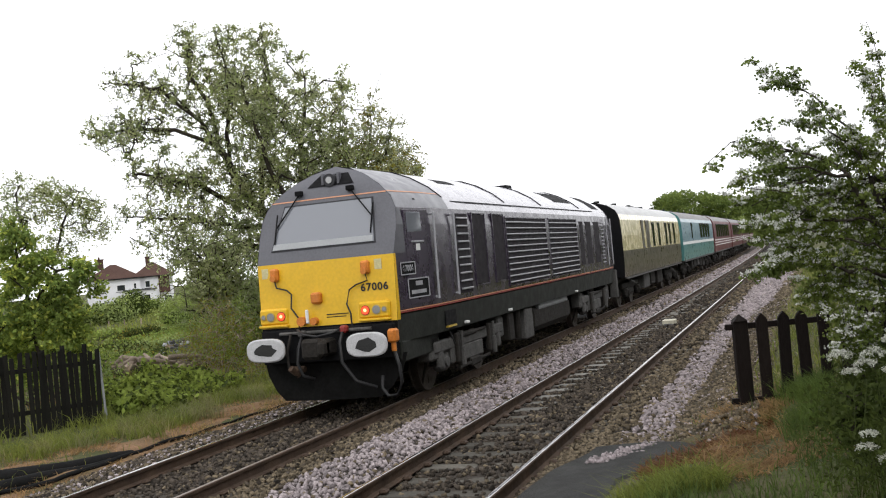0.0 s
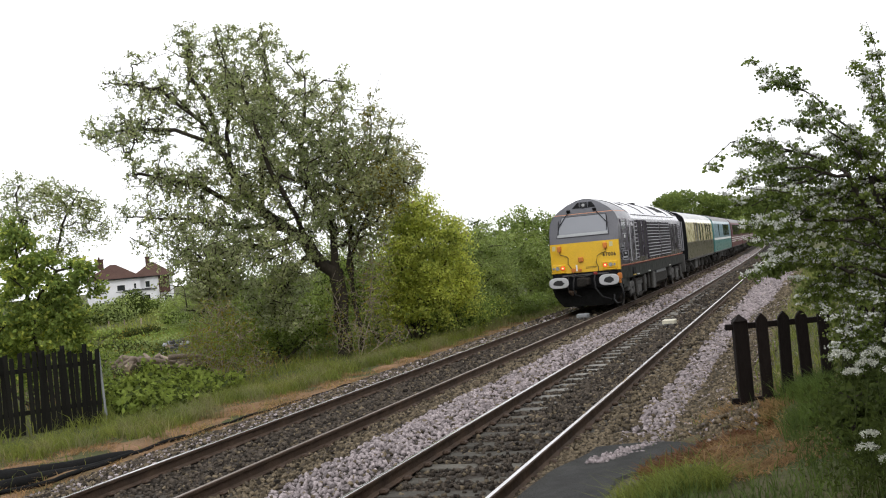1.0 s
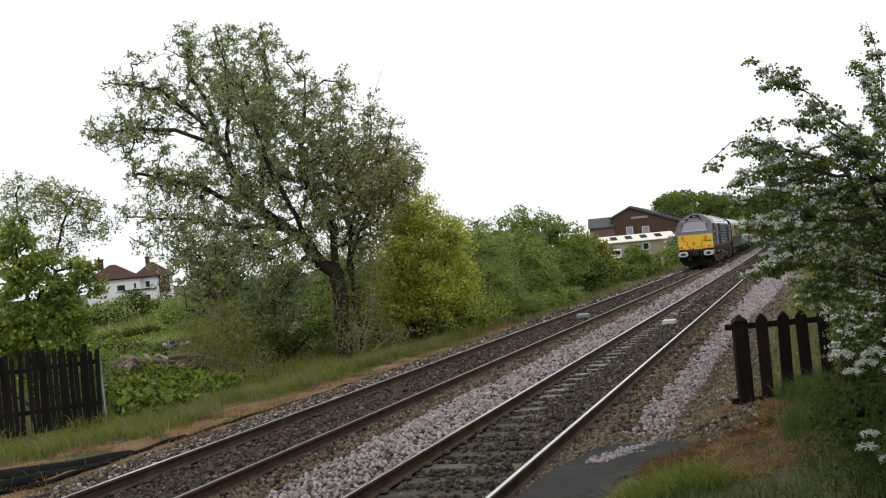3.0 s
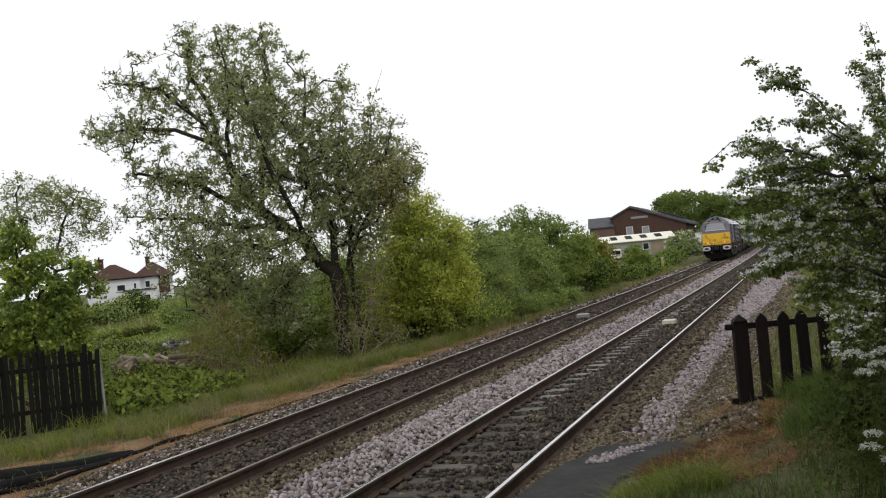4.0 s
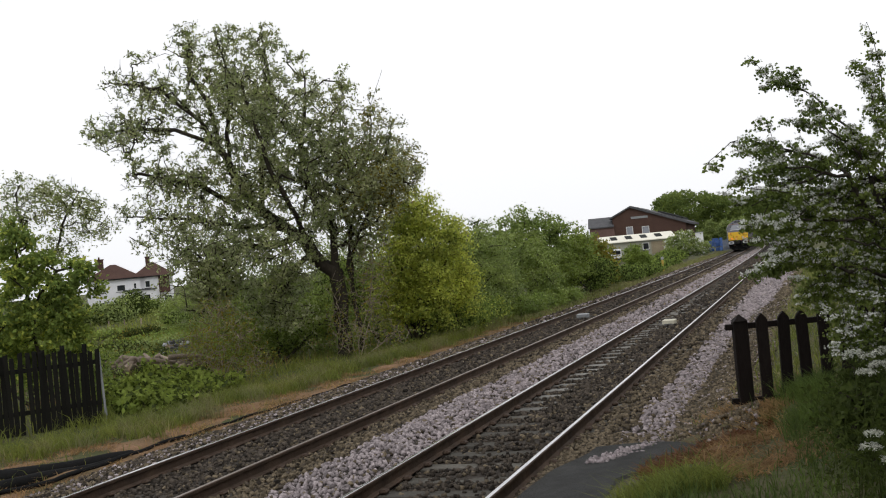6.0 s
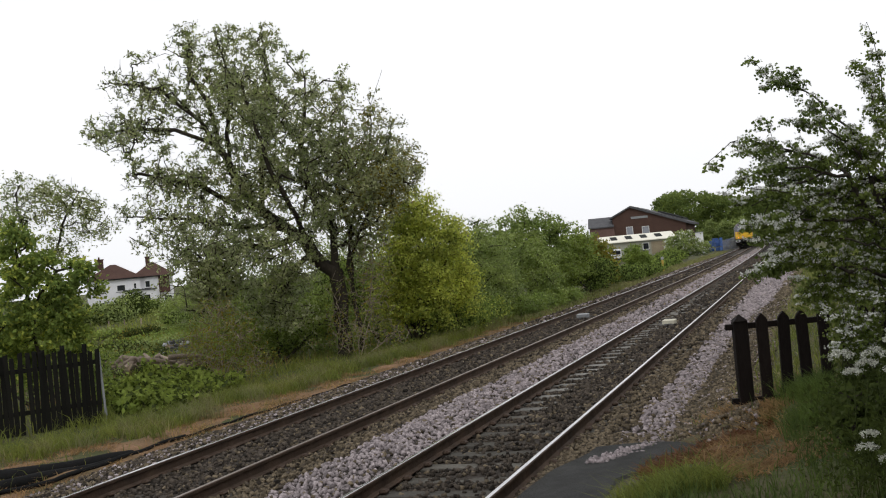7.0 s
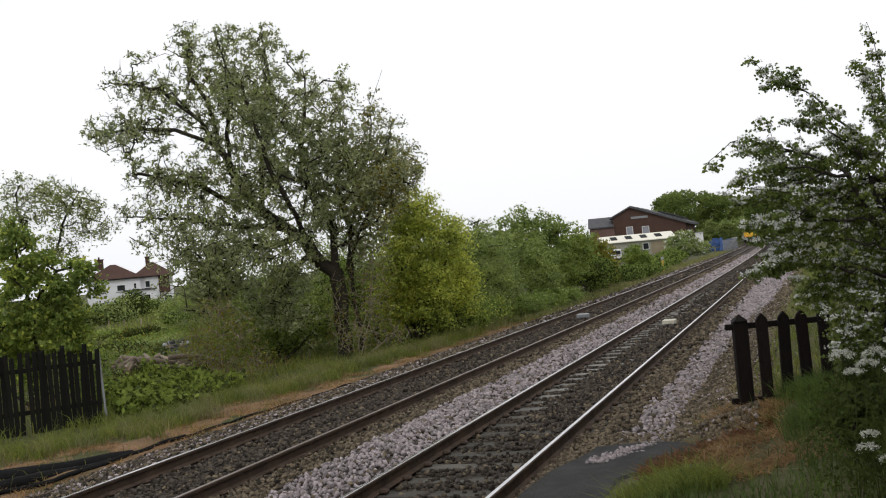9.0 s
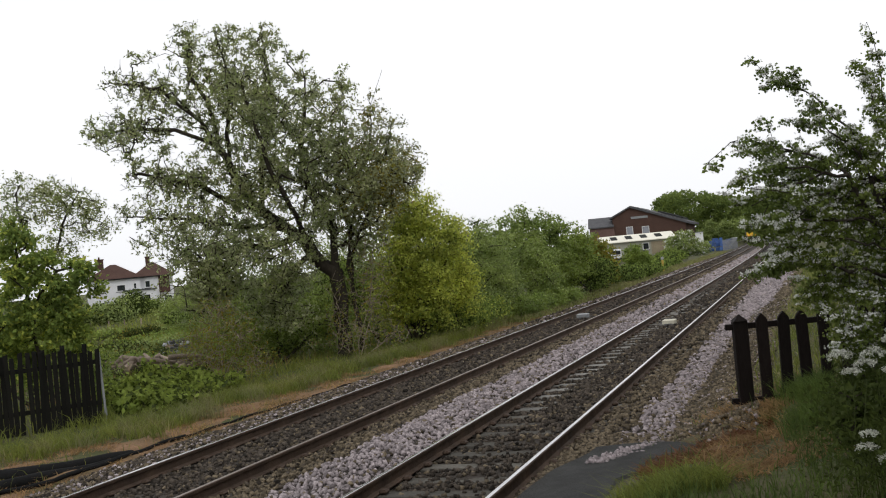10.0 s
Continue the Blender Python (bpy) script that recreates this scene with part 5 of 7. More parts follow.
def end_band(name, z0, z1, mat, parent, label="", rear=False, lift=0.0, x0=None, x1=None, rows=6, cols=12):
    """A band of the cab end between two heights, following its rake and curve."""
    bm = bmesh.new()
    grid = []
    for j in range(rows + 1):
        z = z0 + (z1 - z0) * j / rows
        w = half_width(z) * taper(front_y(z) + 0.07)
        a, b = (-w if x0 is None else x0), (w if x1 is None else x1)
        line = []
        for i in range(cols + 1):
            x = a + (b - a) * i / cols
            y = nose(x, z) - lift
            line.append(bm.verts.new((x, LENGTH - y if rear else y, z)))
        grid.append(line)
    for lo, hi in zip(grid, grid[1:]):
        for i in range(cols):
            bm.faces.new((lo[i], lo[i + 1], hi[i + 1], hi[i]))
    return part(name, bm, mat, parent, label, smooth=True)


def end_patch(name, corners, mat, parent, lift, label="", rows=4, cols=8):
    """A patch of the cab end between four corners (x, z): lower left, lower right, upper right, upper left."""
    bm = bmesh.new()
    (ax, az), (bx, bz), (cx, cz), (dx, dz) = corners
    grid = []
    for j in range(rows + 1):
        v = j / rows
        line = []
        for i in range(cols + 1):
            u = i / cols
            x = (ax * (1 - u) + bx * u) * (1 - v) + (dx * (1 - u) + cx * u) * v
            z = (az * (1 - u) + bz * u) * (1 - v) + (dz * (1 - u) + cz * u) * v
            line.append(bm.verts.new((x, nose(x, z) - lift, z)))
        grid.append(line)
    fs = []
    for lo, hi in zip(grid, grid[1:]):
        for i in range(cols):
            fs.append(bm.faces.new((lo[i], lo[i + 1], hi[i + 1], hi[i])))
    ex = bmesh.ops.extrude_face_region(bm, geom=fs)
    bmesh.ops.translate(bm, vec=(0, 0.02, 0), verts=[g for g in ex["geom"] if isinstance(g, bmesh.types.BMVert)])
    return part(name, bm, mat, parent, label)


def wheelset(parent, y, r=0.48):
    bm = bmesh.new()
    for s in (-1, 1):
        add_cyl(bm, (s * 0.69, 0, 0), (s * 0.825, 0, 0), r, r, 28)
        add_cyl(bm, (s * 0.665, 0, 0), (s * 0.69, 0, 0), r + 0.03, r + 0.03, 28)
        add_cyl(bm, (s * 0.82, 0, 0), (s * 0.87, 0, 0), 0.16, 0.12, 16)
        for k in range(4):
            a = k * math.pi / 2
            add_box(bm, s * 0.825 - 0.012, s * 0.825 + 0.012, -0.03, 0.03, 0.2, 0.36, m=Matrix.Rotation(a, 4, "X"))
    add_cyl(bm, (-0.7, 0, 0), (0.7, 0, 0), 0.09, 0.09, 12)
    ob = part("wheelset", bm, M_WHEEL, parent)
    ob.matrix_basis = pose(0, y, r)
    return ob


def rod_frame(bm, x, y0, y1, z0, z1, r=0.012):
    for a, b in (((x, y0, z0), (x, y1, z0)), ((x, y0, z1), (x, y1, z1)), ((x, y0, z0), (x, y0, z1)), ((x, y1, z0), (x, y1, z1))):
        add_cyl(bm, a, b, r, r, 6)
    return bm


def build_bogie(parent, centre, base, heavy):
    """A bogie frame with axle boxes, springs and dampers; returns its wheelsets."""
    bogie = empty("bogie", pose(0, centre, 0))
    bogie.parent = parent
    frame_bm = bmesh.new()
    for s in (-1, 1):
        h = base / 2
        add_box(frame_bm, s * 1.0 - 0.06, s * 1.0 + 0.06, -h - 0.45, h + 0.45, 0.62, 0.84, 0.03)
        add_box(frame_bm, s * 1.0 - 0.07, s * 1.0 + 0.07, -0.55, 0.55, 0.42, 0.66, 0.04)
    add_box(frame_bm, -0.98, 0.98, -0.22, 0.22, 0.5, 0.8, 0.03)
    part("bogie_frame", frame_bm, M_BOGIE_LIGHT if heavy else M_BOGIE, bogie)
    for s in (-1, 1):
        if heavy:
            side = bmesh.new()
            x0, x1 = sorted((s * 1.13, s * 1.23))
            add_box(side, x0, x1, -2.0, 2.0, 0.66, 0.86, 0.03)
            add_box(side, x0, x1, -0.62, 0.62, 0.36, 0.70, 0.05)
            for t in (-1.4, 1.4):
                add_box(side, x0, x1, t - 0.40, t - 0.20, 0.40, 0.70, 0.03)
                add_box(side, x0, x1, t + 0.20, t + 0.40, 0.40, 0.70, 0.03)
            part("side_frame", side, M_BOGIE_LIGHT, bogie, "grey dusty bogie side frame")
            for t in (-0.95, 0.95):
                part("lifting_bracket", box(*sorted((s * 1.21, s * 1.29)), t - 0.09, t + 0.09, 0.40, 0.92, 0.02), M_BOGIE, bogie)
                part("vertical_damper", add_cyl(cyl((s * 1.27, t + 0.22, 0.34), (s * 1.27, t + 0.22, 0.66), 0.05, 0.05, 10), (s * 1.27, t + 0.22, 0.66), (s * 1.27, t + 0.22, 0.94), 0.03, 0.03, 8), M_BOGIE_LIGHT, bogie)
            part("brake_rigging", add_cyl(box(*sorted((s * 1.20, s * 1.27)), -0.30, 0.30, 0.24, 0.40, 0.03), (s * 1.24, -0.9, 0.30), (s * 1.24, 0.9, 0.34), 0.03, 0.03, 8), M_BOGIE, bogie)
    for s in (-1, 1):
        for t in (-1, 1):
            y = t * base / 2
            ab = add_box(bmesh.new(), s * 1.08 - 0.10, s * 1.08 + 0.10, y - 0.19, y + 0.19, 0.32, 0.66, 0.05)
            add_cyl(ab, (s * 1.14, y, 0.48), (s * 1.22, y, 0.48), 0.11, 0.09, 14)
            part("axle_box", ab, M_BOGIE_LIGHT if heavy else M_BOGIE, bogie)
            for dy in (-0.28, 0.28):
                sp = bmesh.new()
                for k in range(6):
                    add_cyl(sp, (s * 1.06, y + dy, 0.44 + k * 0.045), (s * 1.06, y + dy, 0.465 + k * 0.045), 0.085, 0.085, 10)
                part("spring", sp, M_BOGIE, bogie)
        part("damper", add_cyl(cyl((s * 1.18, -0.65, 0.9), (s * 1.18, 0.2, 0.78), 0.045), (s * 1.18, 0.2, 0.78), (s * 1.18, 0.7, 0.72), 0.025), M_BOGIE_LIGHT, bogie)
    return [wheelset(bogie, t * base / 2, 0.482 if heavy else 0.45) for t in (-1, 1)]


def lettering(body, size, m, mat, parent, name):
    cu = bpy.data.curves.new(name, "FONT")
    cu.body, cu.size, cu.extrude = body, size, 0.002
    cu.align_x, cu.align_y = "CENTER", "CENTER"
    cu.offset = 0.004
    cu.space_character = 1.12
    tmp = bpy.data.objects.new(name, cu)
    scene.collection.objects.link(tmp)
    me = bpy.data.meshes.new_from_object(tmp.evaluated_get(bpy.context.evaluated_depsgraph_get()))
    bpy.data.objects.remove(tmp)
    me.materials.append(mat)
    ob = new(name, me)
    ob.parent = parent
    ob.matrix_basis = m
    return ob


def build_locomotive():
    loco = empty("locomotive")
    tagged(loco, "dark claret diesel locomotive with yellow nose and silver roof", "locomotive")
    # shell
    # Black box added for the darkness under the body; blocks the view through.
    part("underbody", box(-0.62, 0.62, 1.6, LENGTH - 1.6, 0.40, 1.0), M_BLACK, loco)
    part("underframe", box(-1.18, 1.18, 0.62, LENGTH - 0.62, 0.98, 1.12, 0.02), M_VALANCE, loco)
    shell_strip("valance", 1.02, 1.44, M_VALANCE, loco, "dirty dark lower body panel")
    shell_strip("red_line", 1.462, 1.484, M_RED, loco, inset=0.002)
    shell_strip("orange_line", 1.489, 1.509, M_ORANGE, loco, inset=0.003)
    body = shell_strip("body_side", 1.515, 3.12, M_CLARET, loco, "glossy dark claret body side")
    for s in (1, -1):
        shell_strip("cab_side", 2.40, 3.12, M_CABGREY, loco, "slate grey cab corner", inset=0.004, y_to=0.98, side=s)
        shell_strip("yellow_corner", 1.37, 2.40, M_YELLOW, loco, "yellow wrapped cab corner", inset=0.004, y_to=0.64, side=s)
    roof = shell_strip("roof", 3.12, 3.93, M_ROOFGREY, loco, "silver grey curved roof")
    shell_strip("cab_roof", 3.13, 3.929, M_CABROOF, roof, "mid-grey cab roof", inset=0.005, y_to=3.04)
    for s in (1, -1):
        shell_strip("roof_line", 3.395, 3.415, M_ORANGE, roof, inset=0.012, y_to=3.0, side=s)
    shell_strip("gutter", 3.26, 3.285, M_BLACK, roof, inset=0.012, y_from=1.6, y_to=LENGTH - 1.6)
    for y in (3.05, 7.0, 10.2, 14.6):
        seam = bmesh.new()
        prof = [p for p in PROFILE if p[1] > 3.25]
        for s in (1, -1):
            for (xa, za), (xb, zb) in zip(prof, prof[1:]):
                add_cyl(seam, (s * xa, y, za + 0.006), (s * xb, y, zb + 0.006), 0.016, 0.016, 6)
        part("roof_seam", seam, M_BLACK, roof)
    for s in (1, -1):
        shell_strip("roof_opening", 3.70, 3.80, M_BLACK, roof, "black roof opening", inset=0.01, y_from=4.3, y_to=5.3, side=s)
        shell_strip("roof_grille", 3.50, 3.82, M_BLACK, roof, "black roof radiator grille", inset=0.01, y_from=12.4, y_to=14.4, side=s)
        shell_strip("roof_panel", 3.36, 3.80, M_BLACK, roof, "dark roof end panel", inset=0.01, y_from=16.6, y_to=17.6, side=s)
    part("exhaust", box(-0.25, 0.25, 10.6, 11.1, 3.86, 3.97, 0.02), M_BLACK, roof)
    # near cab end
    end_band("lower_end", 1.02, 1.37, M_BLACK, loco, cols=14, rows=2)
    end_band("yellow_end", 1.37, 2.40, M_YELLOW, loco, "warning yellow nose panel", rows=6, cols=16)
    end_band("grey_end", 2.40, 3.93, M_CABGREY, loco, "slate grey upper cab front", rows=14, cols=16)
    end_band("far_end", 1.02, 3.93, M_CABGREY, loco, rear=True, rows=12, cols=14)
    end_patch("front_line", [(-1.02, 3.39), (1.02, 3.39), (1.01, 3.41), (-1.01, 3.41)], M_ORANGE, loco, 0.006, rows=1, cols=14)
    screen = end_patch("windscreen_frame", [(-0.955, 2.595), (0.905, 2.595), (0.815, 3.335), (-0.775, 3.335)], M_SEAL, loco, 0.010, "black windscreen seal")
    end_patch("windscreen", [(-0.93, 2.62), (0.88, 2.62), (0.79, 3.31), (-0.75, 3.31)], M_GLASS, screen, 0.022, "large windscreen mirroring the pale sky")
    # Pale strip laid on the glass for the cab ledge seen through it.
    end_patch("sun_blind", [(-0.91, 2.625), (0.86, 2.625), (0.85, 2.72), (-0.90, 2.72)], M_LEDGE, screen, 0.027, "pale ledge behind the glass")
    for s, (x0, z0, x1, z1) in ((-1, (-0.50, 3.50, -0.86, 2.98)), (1, (0.42, 3.50, 0.84, 3.02))):
        w = bmesh.new()
        for o in (0.0,):
            add_cyl(w, (x0 + o, nose(x0, z0) - 0.06, z0), (x1 + o, nose(x1, z1) - 0.06, z1), 0.012, 0.012, 6)
        add_cyl(w, (x1, nose(x1, z1 + 0.2) - 0.065, z1 + 0.22), (x1 - 0.02, nose(x1, z1 - 0.22) - 0.05, z1 - 0.26), 0.012, 0.012, 6)
        add_box(w, x0 - 0.07, x0 + 0.05, nose(x0, z0) - 0.09, nose(x0, z0), z0 - 0.02, z0 + 0.06, 0.01)
        part("wiper", w, M_BLACK, screen)
    # marker lights in the brow
    brow = end_patch("headlamp_panel", [(-0.39, 3.60), (0.44, 3.60), (0.28, 3.80), (-0.22, 3.80)], M_BLACK, loco, 0.012, "dark headlamp panel in the brow")
    y = nose(0.02, 3.68)
    lamp = cyl((0.02, y - 0.10, 3.69), (0.02, y + 0.05, 3.69), 0.105, 0.105, 20)
    part("headlamp", lamp, M_SEAL, brow)
    part("headlamp_lens", cyl((0.02, y - 0.112, 3.69), (0.02, y - 0.095, 3.69), 0.055, 0.055, 20), M_LENS, brow)
    for x in (-0.12, 0.16):
        part("panel_bar", box(x - 0.02, x + 0.02, y - 0.06, y + 0.05, 3.58, 3.80), M_CABGREY, brow)
    # nose lights
    for s, outer in ((-1, -1.17), (1, 1.09)):
        x0, x1 = sorted((outer, outer - s * 0.50))
        yy = nose((x0 + x1) / 2, 1.55)
        unit = empty("light_cluster", pose((x0 + x1) / 2, yy, 1.56))
        unit.parent = loco
        half = 0.26
        part("surround", box(-half, half, -0.05, 0.06, -0.13, 0.13, 0.03), M_YELLOW, unit)
        part("ledge", box(-half, half, -0.09, 0.04, -0.17, -0.13, 0.01), M_YELLOW, unit)
        for dx, mat, r in ((-s * 0.14, M_TAIL, 0.06), (s * 0.05, M_LENS, 0.065), (s * 0.18, M_LENS, 0.036)):
            bm = cyl((dx, -0.07, 0.0), (dx, -0.02, 0.0), r, r, 18)
            part("lamp_rim", cyl((dx, -0.06, 0.0), (dx, -0.02, 0.0), r + 0.016, r + 0.016, 18), M_POSTYELLOW if mat is M_LENS else M_RED, unit)
            if mat is M_TAIL:
                part("bulb", cyl((dx, -0.078, 0.0), (dx, -0.06, 0.0), 0.02, 0.03, 12), M_BULB, unit)
            part("tail_lamp" if mat is M_TAIL else "lamp", bm, mat, unit, "glowing red tail lamp" if mat is M_TAIL else "")
    yy = nose(-0.1, 1.8)
    part("jumper_socket", box(-0.21, -0.04, yy - 0.10, yy + 0.03, 1.72, 1.90, 0.03), M_JUMPER, loco, "orange socket box")
    for s, x in ((-1, -0.86), (1, 0.74)):
        cup = add_cyl(box(x - 0.07, x + 0.07, nose(x, 2.2) - 0.09, nose(x, 2.2) + 0.03, 2.12, 2.33, 0.03), (x, nose(x, 2.2) - 0.12, 2.17), (x, nose(x, 2.2) - 0.03, 2.17), 0.05)
        plug = part("jumper_box", cup, M_JUMPER, loco, "orange jumper box")
        end = (-0.46, 1.42) if s < 0 else (0.46, 1.40)
        path = [(x, 2.13), (x + 0.03, 2.02), (x + (0.22 if s < 0 else -0.16), 1.97), (x + (0.30 if s < 0 else -0.28), 1.90), (end[0] - 0.12 * (1 if s < 0 else 0.5), 1.68), (end[0], 1.52), end, (end[0] + 0.02, 1.2)]
        tube("cable", [(px, nose(px, pz) - 0.05, pz) for px, pz in path], 0.013, M_RUBBER, plug)
        part("notice", box(x + s * 0.20 - 0.06, x + s * 0.20 + 0.06, nose(x + s * 0.26, 2.25) - 0.016, nose(x + s * 0.26, 2.25) + 0.01, 2.18, 2.34), M_NOTICE, loco, "small pale warning notice")
    part("data_panel", add_box(box(0.02, 0.40, nose(0.2, 1.5) - 0.006, nose(0.2, 1.5), 1.53, 1.545), 0.02, 0.36, nose(0.2, 1.5) - 0.006, nose(0.2, 1.5), 1.49, 1.503), M_VALANCE, loco)
    part("orange_cap", cyl((-0.40, nose(0.4, 1.45) - 0.10, 1.46), (-0.40, nose(0.4, 1.45), 1.46), 0.075, 0.075, 14), M_JUMPER, loco)
    part("orange_cap", cyl((-0.18, nose(0.4, 1.45) - 0.10, 1.45), (-0.18, nose(0.4, 1.45), 1.45), 0.06, 0.06, 14), M_JUMPER, loco)
    lever = box(-0.30, -0.25, nose(0.3, 1.5) - 0.12, nose(0.3, 1.5) - 0.08, 1.42, 1.64, 0.01)
    part("white_lever", lever, M_WHITE, loco, "white painted lever")
    lettering("67006", 0.165, Matrix.Translation((0.86, nose(0.86, 1.92) - 0.010, 1.91)) @ pose(0, 0, 0, 90, 0, 5.5), M_TEXT, loco, "running_number")
    # buffer beam
    part("buffer_beam", box(-1.15, 1.15, 0.42, 0.62, 0.80, 1.34, 0.02), M_BLACK, loco)
    for s in (-1, 1):
        buf = empty("buffer", pose(s * 0.865, 0, 1.065))
        buf.parent = loco
        head = bmesh.new()
        n = 28
        for yy, k in ((0.0, 0.90), (0.018, 1.0), (0.05, 1.0)):
            ring = []
            for i in range(n):
                a = 2 * math.pi * i / n
                c, t = math.cos(a), math.sin(a)
                ring.append(head.verts.new((0.335 * k * math.copysign(abs(c) ** 0.6, c), yy, 0.185 * k * math.copysign(abs(t) ** 0.75, t))))
            head.verts.ensure_lookup_table()
        for r in range(2):
            for i in range(n):
                j = (i + 1) % n
                head.faces.new([head.verts[r * n + i], head.verts[r * n + j], head.verts[(r + 1) * n + j], head.verts[(r + 1) * n + i]])
        head.faces.new([head.verts[i] for i in range(n)])
        head.faces.new([head.verts[2 * n + i] for i in range(n)][::-1])
        part("buffer_head", head, M_BUFFER, buf, "white oval buffer head")
        rng = random.Random(3 + s)
        gr = bmesh.new()
        ring = [gr.verts.new((0.185 * math.cos(a) * rng.uniform(0.8, 1.15), -0.004, 0.10 * math.sin(a) * rng.uniform(0.8, 1.2))) for a in [2 * math.pi * k / 14 for k in range(14)]]
        f = gr.faces.new(ring)
        ex = bmesh.ops.extrude_face_region(gr, geom=[f])
        bmesh.ops.translate(gr, vec=(0, 0.006, 0), verts=[g for g in ex["geom"] if isinstance(g, bmesh.types.BMVert)])
        part("grease", gr, M_GREASE, buf, "black grease patch")
        part("buffer_stem", add_cyl(cyl((0, 0.04, 0), (0, 0.30, 0), 0.10), (0, 0.25, 0), (0, 0.5, 0), 0.15), M_BLACK, buf)
    coupler = add_box(box(-0.17, 0.17, 0.05, 0.5, 0.92, 1.18, 0.04), -0.24, 0.10, -0.02, 0.16, 0.88, 1.2, 0.05)
    add_box(coupler, 0.05, 0.17, -0.06, 0.2, 0.93, 1.16, 0.04)
    part("coupler", coupler, M_BOGIE, loco, "dirty steel knuckle coupler")
    hook = add_cyl(cyl((-0.55, 0.2, 0.75), (-0.50, 0.35, 0.62), 0.05), (-0.6, 0.3, 0.72), (-0.35, 0.3, 0.72), 0.05)
    part("shackle", hook, M_RUST, loco)
    # snow-plough skirt
    plough = bmesh.new()
    rows = []
    for z, w, yy in ((0.86, 1.26, 0.55), (0.60, 1.18, 0.50), (0.37, 1.02, 0.42), (0.21, 0.84, 0.37)):
        rows.append([plough.verts.new((w * k / 6, yy + 0.10 * abs(k / 6) ** 2, z)) for k in range(-6, 7)])
    for lo, hi in zip(rows, rows[1:]):
        for i in range(12):
            plough.faces.new((lo[i], lo[i + 1], hi[i + 1], hi[i]))
    bmesh.ops.solidify(plough, geom=plough.faces[:], thickness=0.04)
    part("plough_skirt", plough, M_GRIME, loco, "curved dark plough skirt")
    for s in (-1, 1):
        part("corner_skirt", box(min(s * 1.02, s * 1.2), max(s * 1.02, s * 1.2), 0.62, 2.25, 0.70, 1.04, 0.03), M_VALANCE, loco)
    tap = add_cyl(box(1.12, 1.26, 0.22, 0.40, 1.05, 1.26, 0.03), (1.19, 0.3, 1.05), (1.19, 0.3, 0.92), 0.04)
    part("air_tap", tap, M_JUMPER, loco, "orange air tap")
    tube("air_hose", [(1.19, 0.3, 0.92), (1.25, 0.3, 0.7), (1.27, 0.3, 0.45), (1.18, 0.3, 0.25), (1.02, 0.32, 0.24), (0.92, 0.34, 0.36), (0.94, 0.35, 0.55)], 0.028, M_RUBBER, loco)
    tube("air_hose", [(0.36, 0.35, 1.34), (0.33, 0.2, 1.1), (0.35, 0.2, 0.8), (0.55, 0.22, 0.5), (0.85, 0.3, 0.38)], 0.028, M_RUBBER, loco)
    tube("air_hose", [(-0.36, 0.36, 1.30), (-0.40, 0.22, 1.05), (-0.42, 0.20, 0.82), (-0.36, 0.24, 0.62), (-0.20, 0.32, 0.55)], 0.026, M_RUBBER, loco)
    tube("air_hose", [(-0.58, 0.36, 1.28), (-0.62, 0.26, 1.0), (-0.60, 0.24, 0.74), (-0.50, 0.30, 0.60)], 0.022, M_BOGIE, loco)
    tube("jumper_lead", [(-0.46, 0.36, 1.34), (-0.30, 0.24, 1.26), (-0.05, 0.20, 1.22), (0.20, 0.24, 1.26), (0.34, 0.36, 1.33)], 0.02, M_RUBBER, loco)
    part("pipe_run", cyl((-0.80, 0.40, 1.28), (0.80, 0.40, 1.28), 0.028, 0.028, 8), M_BOGIE_LIGHT, loco)
    part("hose_tap", box(-0.44, -0.32, 0.30, 0.42, 1.22, 1.32, 0.02), M_BOGIE_LIGHT, loco)
    part("hose_cap", box(0.30, 0.42, 0.28, 0.42, 1.24, 1.36, 0.03), M_RED, loco)
    # sides
    for s in (1, -1):
        def side_box(a, b, z0, z1, out, bevel=0.0, depth=0.05):
            x0, x1 = sorted((s * (1.335 - depth), s * (1.335 + out)))
            bm = box(x0, x1, a, b, z0, z1, bevel)
            if b < 1.96:
                bmesh.ops.transform(bm, matrix=lean, verts=bm.verts[:])
            return bm

        pivot = Matrix.Translation((s * 1.335, 1.98, 0))
        lean = pivot @ Matrix.Rotation(math.radians(s * -5.6), 4, "Z") @ pivot.inverted()

        door = part("cab_door", side_box(1.02, 1.86, 1.56, 3.08, 0.006, 0.004), M_CLARET, loco)
        part("door_window", side_box(1.10, 1.60, 2.72, 3.05, 0.012, 0.01), M_GLASS, door)
        part("door_handle", side_box(1.20, 1.62, 2.55, 2.58, 0.03, 0.008), M_SILVER, door)
        part("door_lock", side_box(1.36, 1.50, 2.42, 2.53, 0.014, 0.004), M_WHITE, door)
        for yy in (1.95, 2.98):
            rail_bm = cyl((s * 1.385, yy, 1.60), (s * 1.385, yy + 0.06, 3.06), 0.021, 0.021, 10)
            for z in (1.63, 3.02):
                add_cyl(rail_bm, (s * 1.30, yy + (z - 1.6) * 0.041, z), (s * 1.385, yy + (z - 1.6) * 0.041, z), 0.02, 0.02, 8)
            part("handrail", rail_bm, M_SILVER, loco, "pale grey handrail")
        number = part("number_plate", side_box(0.745, 1.255, 2.04, 2.25, 0.012, 0.004), M_BLACK, loco, "plate with a pale rim")
        rim = bmesh.new()
        rod_frame(rim, s * 1.349, 0.755, 1.245, 2.05, 2.24, 0.010)
        bmesh.ops.transform(rim, matrix=lean, verts=rim.verts[:])
        part("plate_rim", rim, M_SILVER, number)
